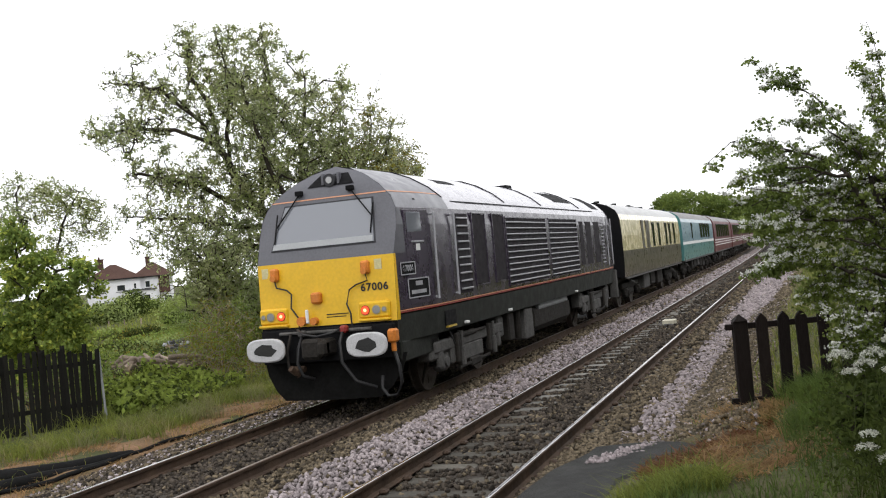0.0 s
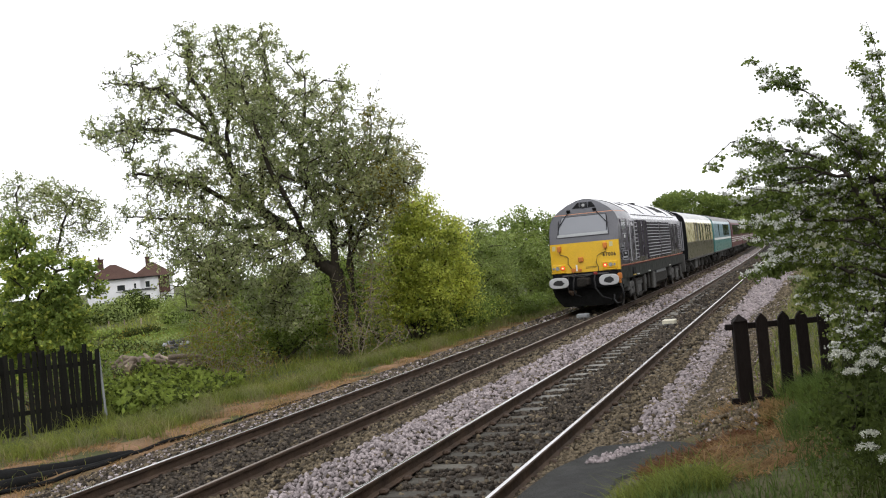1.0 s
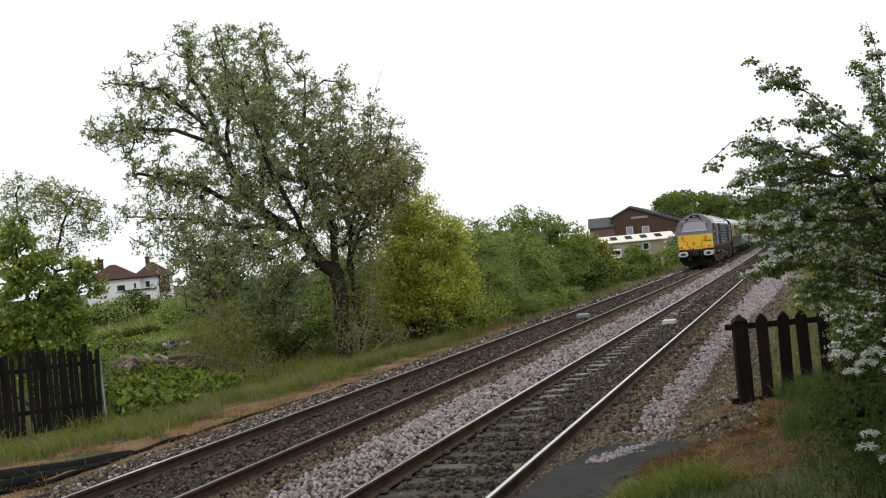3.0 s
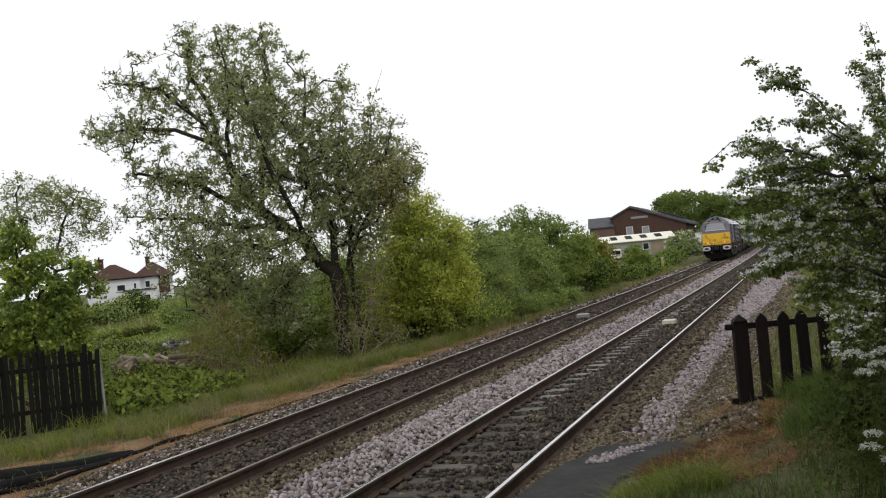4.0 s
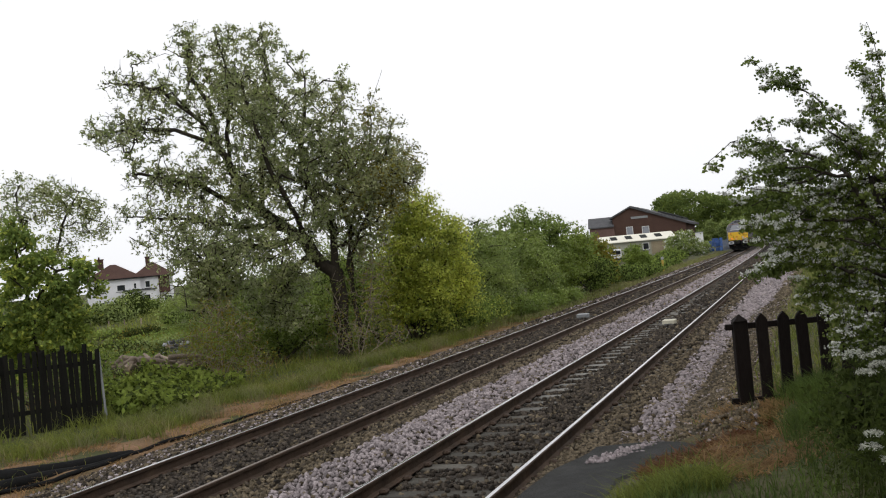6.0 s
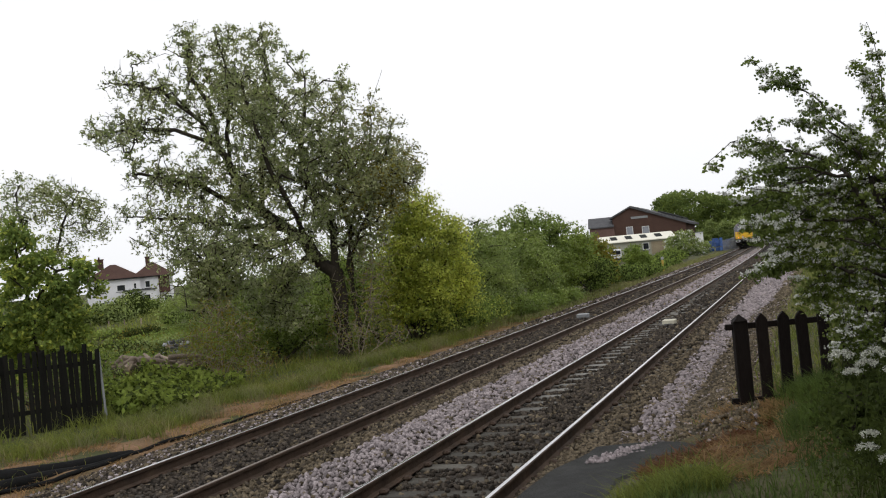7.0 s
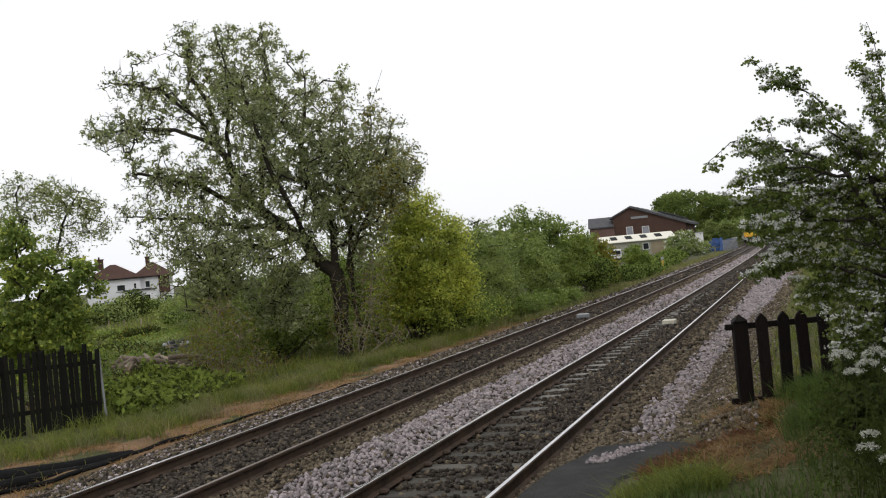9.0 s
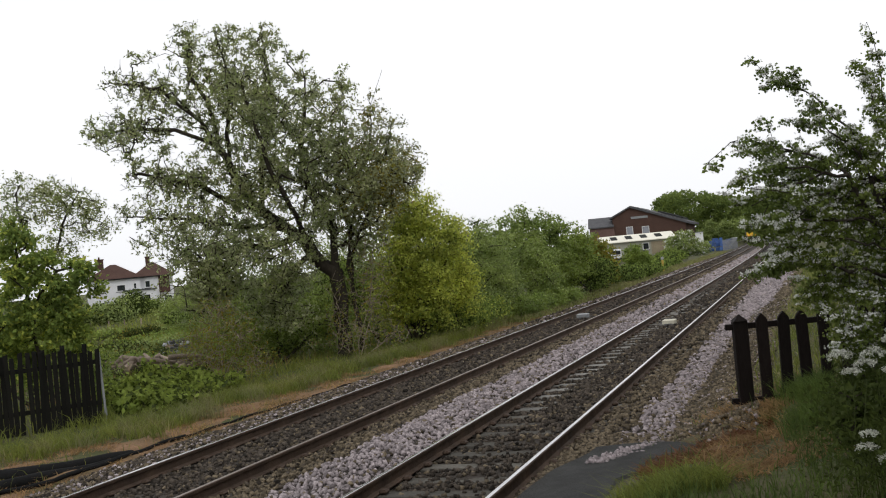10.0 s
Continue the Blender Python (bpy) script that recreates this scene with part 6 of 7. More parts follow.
        lettering("67006", 0.135, lean @ pose(s * 1.352, 1.0, 2.145, 90, 0, 90 * s), M_SILVER, number, "plate_number")
        name_plate = part("name_plate", side_box(0.95, 1.70, 1.66, 1.98, 0.012, 0.004), M_BLACK, loco, "square plate with a pale rim")
        rim = bmesh.new()
        rod_frame(rim, s * 1.349, 0.96, 1.69, 1.67, 1.97, 0.010)
        bmesh.ops.transform(rim, matrix=lean, verts=rim.verts[:])
        part("plate_rim", rim, M_SILVER, name_plate)
        bars = bmesh.new()
        add_box(bars, *sorted((s * 1.345, s * 1.352)), 1.22, 1.46, 1.86, 1.93)
        add_box(bars, *sorted((s * 1.345, s * 1.352)), 1.06, 1.58, 1.73, 1.79)
        bmesh.ops.transform(bars, matrix=lean, verts=bars.verts[:])
        part("plate_bars", bars, M_SILVER, name_plate)
        grille = part("small_louvre", side_box(3.24, 3.92, 1.60, 3.04, 0.004), M_HATCH, loco)
        for k in range(10):
            slat = side_box(3.28, 3.88, 1.66 + k * 0.142, 1.695 + k * 0.142, 0.035, 0.01)
            part("louvre_slat", slat, M_SILVER, grille)
        for a, b in ((4.20, 4.95), (5.50, 6.25)):
            hatch = part("side_hatch", side_box(a, b, 1.72, 3.03, 0.003, 0.002), M_HATCH, loco, "dark recessed side hatch")
            fr = bmesh.new()
            rod_frame(fr, s * 1.338, a - 0.03, b + 0.03, 1.69, 3.06, 0.018)
            part("hatch_frame", fr, M_CLARET, hatch)
        for a, b in ((6.40, 9.80), (10.15, 13.25)):
            big = part("large_louvre", side_box(a, b, 1.58, 2.98, 0.003), M_HATCH, loco, "dark radiator opening")
            for k in range(11):
                part("louvre_slat", side_box(a, b, 1.62 + k * 0.126, 1.652 + k * 0.126, 0.045, 0.012), M_SILVER, big)
            fr = bmesh.new()
            rod_frame(fr, s * 1.342, a - 0.02, b + 0.02, 1.56, 3.0, 0.02)
            part("louvre_frame", fr, M_CLARET, big)
        part("louvre_post", side_box(9.82, 10.13, 1.60, 2.98, 0.02, 0.01), M_CLARET, loco)
        for a, b in ((13.75, 14.2), (14.55, 15.3), (15.75, 16.5)):
            part("side_hatch", side_box(a, b, 1.74, 2.95, 0.004, 0.002), M_HATCH, loco, "dark recessed side hatch")
        for k in range(12):
            part("louvre_slat", side_box(16.8, 17.15, 1.7 + k * 0.11, 1.735 + k * 0.11, 0.03, 0.008), M_SILVER, loco)
        for yy in (17.5, 18.2):
            part("handrail", cyl((s * 1.385, yy, 1.60), (s * 1.385, yy, 3.06), 0.02, 0.02, 8), M_SILVER, loco)
        part("step_recess", side_box(2.30, 2.85, 1.12, 1.36, 0.004, 0.002), M_BLACK, loco)
        part("step_edge", side_box(2.36, 2.80, 1.07, 1.10, 0.02), M_POSTYELLOW, loco)
        for yy in (3.35, 6.2, 12.6):
            part("jacking_point", side_box(yy, yy + 0.13, 1.05, 1.10, 0.03, 0.01), M_WHITE, loco, "white painted jacking point")
        # tanks and boxes between the bogies
        part("equipment_box", box(*sorted((s * 0.75, s * 1.24)), 6.35, 6.75, 0.42, 1.0, 0.03), M_BOGIE, loco)
        part("equipment_box", box(*sorted((s * 0.75, s * 1.26)), 7.6, 8.25, 0.32, 1.0, 0.03), M_BOGIE_LIGHT, loco)
        part("pipe", cyl((s * 1.2, 7.15, 0.40), (s * 1.2, 7.15, 1.0), 0.07), M_BOGIE, loco)
        part("air_reservoir", cyl((s * 1.12, 9.0, 0.93), (s * 1.12, 12.0, 0.93), 0.10, 0.10, 14), M_STEELGREY, loco, "silver air reservoir")
        part("rear_steps", box(*sorted((s * 1.05, s * 1.3)), 18.9, 19.1, 0.5, 1.4, 0.02), M_BOGIE_LIGHT, loco)
        # running gear details outside the bogies
        for c in (3.95, 15.75):
            for dy in (-1.95, 1.95):
                part("sand_box", box(*sorted((s * 0.92, s * 1.2)), c + dy - 0.2, c + dy + 0.2, 0.55, 0.98, 0.04), M_BOGIE_LIGHT, loco)
                part("sand_pipe", cyl((s * 1.0, c + dy * 0.96, 0.56), (s * 0.8, c + dy * 0.86, 0.12), 0.022, 0.022, 8), M_BOGIE, loco)
            part("traction_rod", cyl((s * 1.16, c - 1.4, 0.70), (s * 1.16, c - 0.2, 0.50), 0.035, 0.035, 8), M_BOGIE_LIGHT, loco)
            part("yaw_damper", add_cyl(cyl((s * 1.24, c - 0.7, 0.86), (s * 1.24, c + 0.1, 0.86), 0.05, 0.05, 10), (s * 1.24, c + 0.1, 0.86), (s * 1.24, c + 0.75, 0.86), 0.028, 0.028, 8), M_BOGIE, loco)
            part("brake_cylinder", cyl((s * 0.95, c - 0.55, 0.52), (s * 0.95, c - 0.15, 0.52), 0.12, 0.12, 12), M_BOGIE_LIGHT, loco)
            tube("air_pipe", [(s * 1.22, c - 1.2, 0.98), (s * 1.24, c - 1.0, 0.7), (s * 1.2, c - 0.8, 0.48), (s * 1.18, c - 0.5, 0.62)], 0.018, M_RUBBER, loco)
    tank = box(-1.22, 1.22, 8.4, 12.3, 0.38, 1.0, 0.14)
    part("fuel_tank", tank, M_BOGIE, loco, "rounded dark fuel tank")
    spins = []
    for c in (3.95, 15.75):
        spins += build_bogie(loco, c, 2.8, True)
    return loco, spins


def build_coach(length, label, upper, lower, roof_mat, split, roof_top=3.78, windows=(), doors=(), stripes=(), end_mat=None):
    """A coach: body sides in two bands, roof, ends with gangway, bogies, underframe."""
    coach = empty("railway_coach")
    tagged(coach, label, "railway coach", "coaches of the train")
    e = 0.55
    hw = 1.37
    prof = [(hw - 0.03, 1.08), (hw, 1.5), (hw, 2.5), (hw - 0.03, 3.05), (hw - 0.08, 3.24)]

    def w(z):
        return table(z, [(b, a) for a, b in prof])

    def band(name, z0, z1, mat, out=0.0):
        zs = sorted({z0, z1} | {b for a, b in prof if z0 < b < z1})
        verts, faces = [], []
        for s in (1, -1):
            o = len(verts)
            for z in zs:
                verts += [(s * (w(z) + out), e, z), (s * (w(z) + out), length - e, z)]
            for j in range(len(zs) - 1):
                q = (o + 2 * j, o + 2 * j + 1, o + 2 * j + 3, o + 2 * j + 2)
                faces.append(q if s > 0 else q[::-1])
        return link_mesh(name, verts, faces, mat, coach)

    band("lower_side", 1.08, split, lower)
    band("upper_side", split, 3.24, upper)
    for z0, z1, mat in stripes:
        band("stripe", z0, z1, mat, 0.004)
    arch = [(hw - 0.08, 3.24), (hw - 0.16, 3.38), (hw - 0.40, 3.56), (hw - 0.80, 3.70), (0, roof_top)]
    ring = arch + [(-x, z) for x, z in arch[-2::-1]]
    verts = [(x, y, z) for y in (e, length - e) for x, z in ring]
    k = len(ring)
    part_faces = [(i, i + 1, k + i + 1, k + i) for i in range(k - 1)]
    roof = link_mesh("roof", verts, part_faces, roof_mat, coach, smooth=True)
    for y in [2.2 + 3.4 * i for i in range(int((length - 4) / 3.4) + 1)]:
        part("roof_vent", add_cyl(cyl((0.3, y, roof_top - 0.12), (0.3, y, roof_top + 0.015), 0.10, 0.10, 10), (0.3, y, roof_top + 0.01), (0.3, y, roof_top + 0.04), 0.13, 0.08, 10), M_VALANCE, roof)
    for y, s in ((e, 1), (length - e, -1)):
        outline = [(-a, b) for a, b in prof] + [(-x, z) for x, z in arch[1:-1]] + [(0, roof_top)] + [(x, z) for x, z in arch[-2:0:-1]] + [(a, b) for a, b in prof[::-1]]
        bm = bmesh.new()
        f = bm.faces.new([bm.verts.new((x, y, z)) for x, z in outline])
        ex = bmesh.ops.extrude_face_region(bm, geom=[f])
        bmesh.ops.translate(bm, vec=(0, s * 0.05, 0), verts=[g for g in ex["geom"] if isinstance(g, bmesh.types.BMVert)])
        part("coach_end", bm, end_mat or M_BLACK, coach)
        part("gangway", box(-0.5, 0.5, *sorted((y, y - s * 0.42)), 1.15, 3.2, 0.08), M_RUBBER, coach, "black rubber gangway")
        for x in (-0.865, 0.865):
            part("buffer", add_cyl(cyl((x, y - s * 0.52, 1.06), (x, y - s * 0.48, 1.06), 0.22, 0.22, 18), (x, y - s * 0.48, 1.06), (x, y, 1.06), 0.09), M_BOGIE, coach)
    part("end_plate", box(0.88, 0.99, e - 0.02, e, 2.74, 2.90), M_LEDGE, coach)
    for s in (1, -1):
        for a, b, z0, z1 in windows:
            x0, x1 = sorted((s * (w((z0 + z1) / 2) - 0.06), s * (w((z0 + z1) / 2) + 0.012)))
            win = part("window_frame", box(x0, x1, a - 0.04, b + 0.04, z0 - 0.04, z1 + 0.04, 0.01), M_VALANCE, coach)
            x0, x1 = sorted((s * (w((z0 + z1) / 2) - 0.05), s * (w((z0 + z1) / 2) + 0.017)))
            part("pane", box(x0, x1, a, b, z0, z1, 0.005), M_GLASS_DARK, win)
        for a, b, mat in doors:
            x0, x1 = sorted((s * (hw - 0.07), s * (hw + 0.012)))
            d = part("door", box(x0, x1, a, b, split + 0.01, 3.06, 0.006), mat, coach)
            part("door_handle", box(*sorted((s * (hw - 0.02), s * (hw + 0.05))), b - 0.16, b - 0.06, 2.0, 2.05, 0.01), M_SILVER, d)
        part("step_board", box(*sorted((s * 1.15, s * 1.38)), e + 0.3, length - e - 0.3, 1.0, 1.06, 0.01), M_BOGIE_LIGHT, coach)
    part("underframe", box(-1.1, 1.1, e, length - e, 0.95, 1.1), M_BOGIE, coach)
    rng = random.Random(int(length * 10))
    y = 6.0
    while y < length - 7:
        b = rng.uniform(0.7, 1.6)
        part("underframe_box", box(-1.15, 1.15, y, y + b, rng.uniform(0.38, 0.6), 0.97, 0.03), M_BOGIE if rng.random() < 0.6 else M_BOGIE_LIGHT, coach)
        y += b + rng.uniform(0.3, 0.9)
    spins = []
    for c in (3.2, length - 3.2):
        spins += build_bogie(coach, c, 2.6, False)
    return coach, spins


locomotive, loco_spins = build_locomotive()
LARGE = [(2.6 + 2.05 * i, 4.1 + 2.05 * i, 2.12, 3.0) for i in range(7)]
VAN_WINDOWS = [(a, a + 0.5, 2.05, 2.95) for a in (7.9, 9.6, 11.9, 13.2, 14.8)]
TEAL_WINDOWS = [(5.2, 5.7, 2.2, 3.0)] + [(a, a + 1.25, 2.2, 3.0) for a in (10.2, 11.9, 13.6, 15.3)]
coaches = []
start = 19.75
for length, args in (
        (17.9, dict(label="cream and brown luggage van with pale grey roof", upper=M_CREAM, lower=M_CHOC, roof_mat=M_COACHROOF, split=1.98, windows=VAN_WINDOWS,
                    doors=[(5.0, 5.5, M_CHOC), (6.1, 7.0, M_CHOC)], end_mat=M_BLACK)),
        (20.1, dict(label="teal and pale blue coach with a white waist stripe", upper=M_TEAL_PALE, lower=M_TEAL, roof_mat=M_COACHROOF_DARK, split=2.03, windows=TEAL_WINDOWS,
                    stripes=[(1.88, 2.03, M_WHITE)], end_mat=M_TEAL)),
        (20.1, dict(label="maroon red coach with thin white stripes", upper=M_COACHRED, lower=M_COACHRED, roof_mat=M_COACHROOF_DARK, split=1.9, windows=LARGE,
                    stripes=[(1.50, 1.56, M_WHITE), (1.68, 1.74, M_WHITE), (1.86, 1.92, M_WHITE)], end_mat=M_COACHRED)),
        (20.1, dict(label="maroon red coach with thin white stripes", upper=M_COACHRED, lower=M_COACHRED, roof_mat=M_COACHROOF_DARK, split=1.9, windows=LARGE,
                    stripes=[(1.50, 1.56, M_WHITE), (1.68, 1.74, M_WHITE), (1.86, 1.92, M_WHITE)], end_mat=M_COACHRED))):
    coach, spins = build_coach(length, **args)
    coaches.append((coach, start, length))
    start += length + 0.05
for k in range(2):
    coach = copy_thing(coaches[-1][0], Matrix())
    coaches.append((coach, start, 20.1))
    start += 20.15


# ---- buildings and yard beyond the line ----
def roof_slab(bm, pts, thick=0.18):
    top = [bm.verts.new(p) for p in pts]
    low = [bm.verts.new((p[0], p[1], p[2] - thick)) for p in pts]
    bm.faces.new(top)
    bm.faces.new(low[::-1])
    for i in range(len(pts)):
        j = (i + 1) % len(pts)
        bm.faces.new((top[i], low[i], low[j], top[j]))


def add_window(parent, x, z, w, h, y=0.0, mat=None):
    win = part("window", add_box(add_box(add_box(add_box(bmesh.new(), x - w / 2, x - w / 2 + 0.1, y - 0.06, y + 0.1, z, z + h), x + w / 2 - 0.1, x + w / 2, y - 0.06, y + 0.1, z, z + h),
               x - w / 2 + 0.1, x + w / 2 - 0.1, y - 0.06, y + 0.1, z, z + 0.1), x - w / 2 + 0.1, x + w / 2 - 0.1, y - 0.06, y + 0.1, z + h - 0.1, z + h), M_WHITE, parent)
    part("pane", box(x - w / 2 + 0.08, x + w / 2 - 0.08, y - 0.03, y + 0.05, z + 0.08, z + h - 0.08), mat or M_GLASS_DARK, win)
    part("sill", box(x - w / 2 - 0.1, x + w / 2 + 0.1, y - 0.12, y + 0.05, z - 0.1, z), M_CONCRETE, win)
    return win


def wall_ring(w, d, h, t=0.3):
    bm = box(-w / 2, w / 2, 0, t, 0, h)
    add_box(bm, -w / 2, w / 2, d - t, d, 0, h)
    add_box(bm, -w / 2, -w / 2 + t, t, d - t, 0, h)
    add_box(bm, w / 2 - t, w / 2, t, d - t, 0, h)
    return bm


def hipped_house(m, w, d, wall, rise, label, chimney_x, windows, stack=0.45):
    house = empty("house", m)
    tagged(house, label, "house", "pair of houses across the field")
    part("wall", wall_ring(w, d, wall), M_RENDER, house, "white rendered wall")
    o = 0.4
    a, b = min(w, d) / 2, d / 2
    ridge0, ridge1 = (-w / 2 + a * 0.9, b, wall + rise), (w / 2 - a * 0.9, b, wall + rise)
    c = [(-w / 2 - o, -o, wall), (w / 2 + o, -o, wall), (w / 2 + o, d + o, wall), (-w / 2 - o, d + o, wall)]
    bm = bmesh.new()
    for pts in ((c[0], c[1], ridge1, ridge0), (c[1], c[2], ridge1), (c[2], c[3], ridge0, ridge1), (c[3], c[0], ridge0)):
        roof_slab(bm, pts)
    roof = part("roof", bm, M_TILE, house, "brown tiled hipped roof")
    part("chimney", add_box(box(chimney_x - stack, chimney_x + stack, b - 0.4, b + 0.4, wall + rise - 0.7, wall + rise + 0.9), chimney_x - stack - 0.1, chimney_x + stack + 0.1, b - 0.5, b + 0.5, wall + rise + 0.8, wall + rise + 0.95), M_BRICK, roof)
    part("chimney_pot", cyl((chimney_x, b, wall + rise + 0.9), (chimney_x, b, wall + rise + 1.3), 0.16, 0.13, 10), M_TILE, roof)
    part("gutter", cyl((-w / 2 - o, -o - 0.05, wall - 0.1), (w / 2 + o, -o - 0.05, wall - 0.1), 0.07, 0.07, 8), M_BLACK, roof)
    for x, z, ww, hh in windows:
        add_window(house, x, z, ww, hh)
    return house


VIEW = 36.9
hipped_house(pose(-89.2, 123.0, -0.95, 0, 0, VIEW), 7.6, 8.0, 4.95, 2.2, "white rendered house with a brown tiled roof and chimney", -1.9, [(1.0, 3.0, 1.3, 1.0), (-2.2, 3.0, 1.3, 1.0), (0.6, 0.6, 1.6, 1.3), (3.0, 3.2, 0.5, 0.9)], 0.6)
hipped_house(pose(-85.2, 127.2, -0.95, 0, 0, VIEW), 5.6, 8.0, 4.95, 2.1, "neighbouring white house with a brown tiled roof and chimney", -0.6, [(-0.9, 3.2, 0.8, 1.1), (1.9, 0.7, 1.2, 1.2)], 0.32)
part("brick_bay", box(0.7, 2.3, -0.12, -0.004, 2.3, 4.9), M_BRICK, bpy.data.objects["house.001"], "dark brick panel beside the white wall")
annex = empty("house_extension", pose(-83.6, 121.6, -0.95, 0, 0, VIEW))
tagged(annex, "low white extension with a flat roof beside the houses", "extension")
part("wall", wall_ring(4.4, 3.4, 2.9), M_RENDER, annex)
part("plinth", box(-2.2, 2.2, -0.08, -0.004, 0, 1.1), M_BRICK, annex, "brick base")
part("roof", box(-2.4, 2.4, -0.2, 3.6, 2.9, 3.1), M_SLATE, annex)
add_window(annex, -0.6, 1.3, 0.7, 1.0)
add_window(annex, 1.0, 1.3, 0.9, 1.0)

factory = empty("brick_factory", pose(-27.0, 231.5, -0.6, 0, 0, 2))
tagged(factory, "dark red brick factory with a long slate roof beyond the line", "factory")
gable = [(-7.2, 0), (9.2, 0), (9.2, 6.5), (-2.8, 11.0), (-7.2, 8.9)]
bm = bmesh.new()
front = bm.faces.new([bm.verts.new((x, 0, z)) for x, z in gable])
ex = bmesh.ops.extrude_face_region(bm, geom=[front])
bmesh.ops.translate(bm, vec=(0, 30, 0), verts=[g for g in ex["geom"] if isinstance(g, bmesh.types.BMVert)])
part("wall", bm, M_BRICK, factory, "dark red brick wall")
bm = bmesh.new()
roof_slab(bm, [(-2.8, -0.5, 11.35), (10.2, -0.5, 6.45), (10.2, 31, 6.45), (-2.8, 31, 11.35)], 0.5)
roof_slab(bm, [(-2.8, 31, 11.35), (-7.8, 31, 8.95), (-7.8, -0.5, 8.95), (-2.8, -0.5, 11.35)], 0.35)
part("roof", bm, M_SLATE, factory, "grey slate roof")
bm = bmesh.new()
roof_slab(bm, [(2.6, 7, 9.85), (8.2, 7, 7.75), (8.2, 22, 7.75), (2.6, 22, 9.85)], 0.35)
part("roof_edge", bm, M_ROOFLIGHT, factory, "raised dark glazing strip")
add_window(factory, -3.4, 4.7, 1.5, 1.9, mat=M_GLASS)
add_window(factory, 0.2, 4.5, 1.6, 1.9, mat=M_GLASS)
part("sign_board", box(-2.9, 0.9, -0.12, 0.0, 8.3, 8.8), M_STEELGREY, factory, "pale sign board, lettering unreadable")
wing = empty("factory_wing", pose(-36.6, 230.3, -0.6, 0, 0, 10))
tagged(wing, "lower brick wing of the factory with a dark roof", "building")
part("wall", wall_ring(5.6, 12, 7.0), M_PALEBRICK, wing)
bm = bmesh.new()
roof_slab(bm, [(-3.1, -0.4, 7.1), (2.8, -0.4, 7.1), (2.8, 6, 9.4), (-3.1, 6, 9.4)], 0.25)
roof_slab(bm, [(-3.1, 6, 9.4), (2.8, 6, 9.4), (2.8, 12.4, 7.1), (-3.1, 12.4, 7.1)], 0.25)
part("roof", bm, M_SLATE, wing)

shed = empty("workshop_shed", pose(-22.0, 189.0, -0.55, 0, 0, 19))
tagged(shed, "long buff shed with a cream sheet roof and dark rooflights", "shed")
part("wall", wall_ring(13.2, 8.0, 3.2), M_SHEDPALE, shed, "pale olive cladding")
part("buff_wall", box(2.2, 6.5, -0.05, -0.003, 0.4, 2.7), M_SHEDWALL, shed)
bm = bmesh.new()
roof_slab(bm, [(-7.0, -0.5, 3.15), (7.0, -0.5, 3.15), (7.0, 4.0, 4.4), (-7.0, 4.0, 4.4)], 0.14)
roof_slab(bm, [(-7.0, 4.0, 4.4), (7.0, 4.0, 4.4), (7.0, 8.5, 3.15), (-7.0, 8.5, 3.15)], 0.14)
roof = part("roof", bm, M_SHEDROOF, shed, "cream corrugated sheet roof")
for x in (-5.0, -2.2, 0.6, 3.4):
    light = bmesh.new()
    roof_slab(light, [(x, 0.9, 3.63), (x + 1.2, 0.9, 3.63), (x + 1.2, 2.9, 4.19), (x, 2.9, 4.19)], 0.08)
    part("rooflight", light, M_ROOFLIGHT, roof)
bm = bmesh.new()
bm.faces.new([bm.verts.new(p) for p in ((6.6, 0, 3.1), (6.6, 8, 3.1), (6.6, 4, 4.3))])
part("gable", bm, M_SHEDPALE, shed)
add_window(shed, 1.2, 1.3, 1.2, 1.3)
part("roller_door", box(6.58, 6.66, 2.0, 5.5, 0, 2.7), M_STEELGREY, shed)

van = empty("white_van", pose(-23.4, 172.0, ground_height(-23.4, 172.0), 0, 0, 30))
tagged(van, "white van parked in front of the shed", "van")
body = box(-0.95, 0.95, 0, 4.6, 0.4, 2.3, 0.18)
part("body", body, M_WHITE, van)
part("windscreen", box(-0.75, 0.75, -0.03, 0.05, 1.35, 2.0, 0.02), M_GLASS_DARK, van)
part("bumper", box(-0.95, 0.95, -0.08, 0.1, 0.42, 0.7, 0.04), M_VALANCE, van)
for x in (-0.85, 0.85):
    for y in (0.9, 3.7):
        part("wheel", cyl((x - 0.1, y, 0.34), (x + 0.1, y, 0.34), 0.34, 0.34, 16), M_RUBBER, van)

rng = random.Random(5)
for k in range(20):
    x = -8.3 + rng.random() * 3.6
    y = 176.0 + rng.random() * 6.0
    s = rng.uniform(0.25, 0.45)
    level = ground_height(x, y)
    crate = part("plastic_crate", add_box(box(-s, s, -s * 0.8, s * 0.8, 0, 0.5 + rng.random() * 0.5, 0.03), -s * 0.8, s * 0.8, -s * 0.85, -s * 0.78, 0.1, 0.4), M_BLUE)
    crate.matrix_basis = pose(x, y, level + (0.0, 0.7, 1.2)[k % 3], 0, 0, rng.uniform(0, 90))
    tagged(crate, "blue plastic crate in a stack beside the line", "crate", "stack of blue crates")
fence_far = empty("palisade_fence", pose(-5.7, 172.0, ground_height(-5.7, 172.0), 0, 0, 72))
tagged(fence_far, "galvanised palisade fence beside the far track", "fence")
pale = None
for k in range(40):
    if pale is None:
        pale = part("pale", add_box(box(-0.035, 0.035, -0.012, 0.012, 0, 1.7), -0.012, 0.012, -0.012, 0.012, 1.7, 1.8), M_STEELGREY, fence_far)
        ob = pale
    else:
        ob = new("pale", pale.data)
        ob.parent = fence_far
    ob.matrix_basis = pose(k * 0.16, 0, 0)
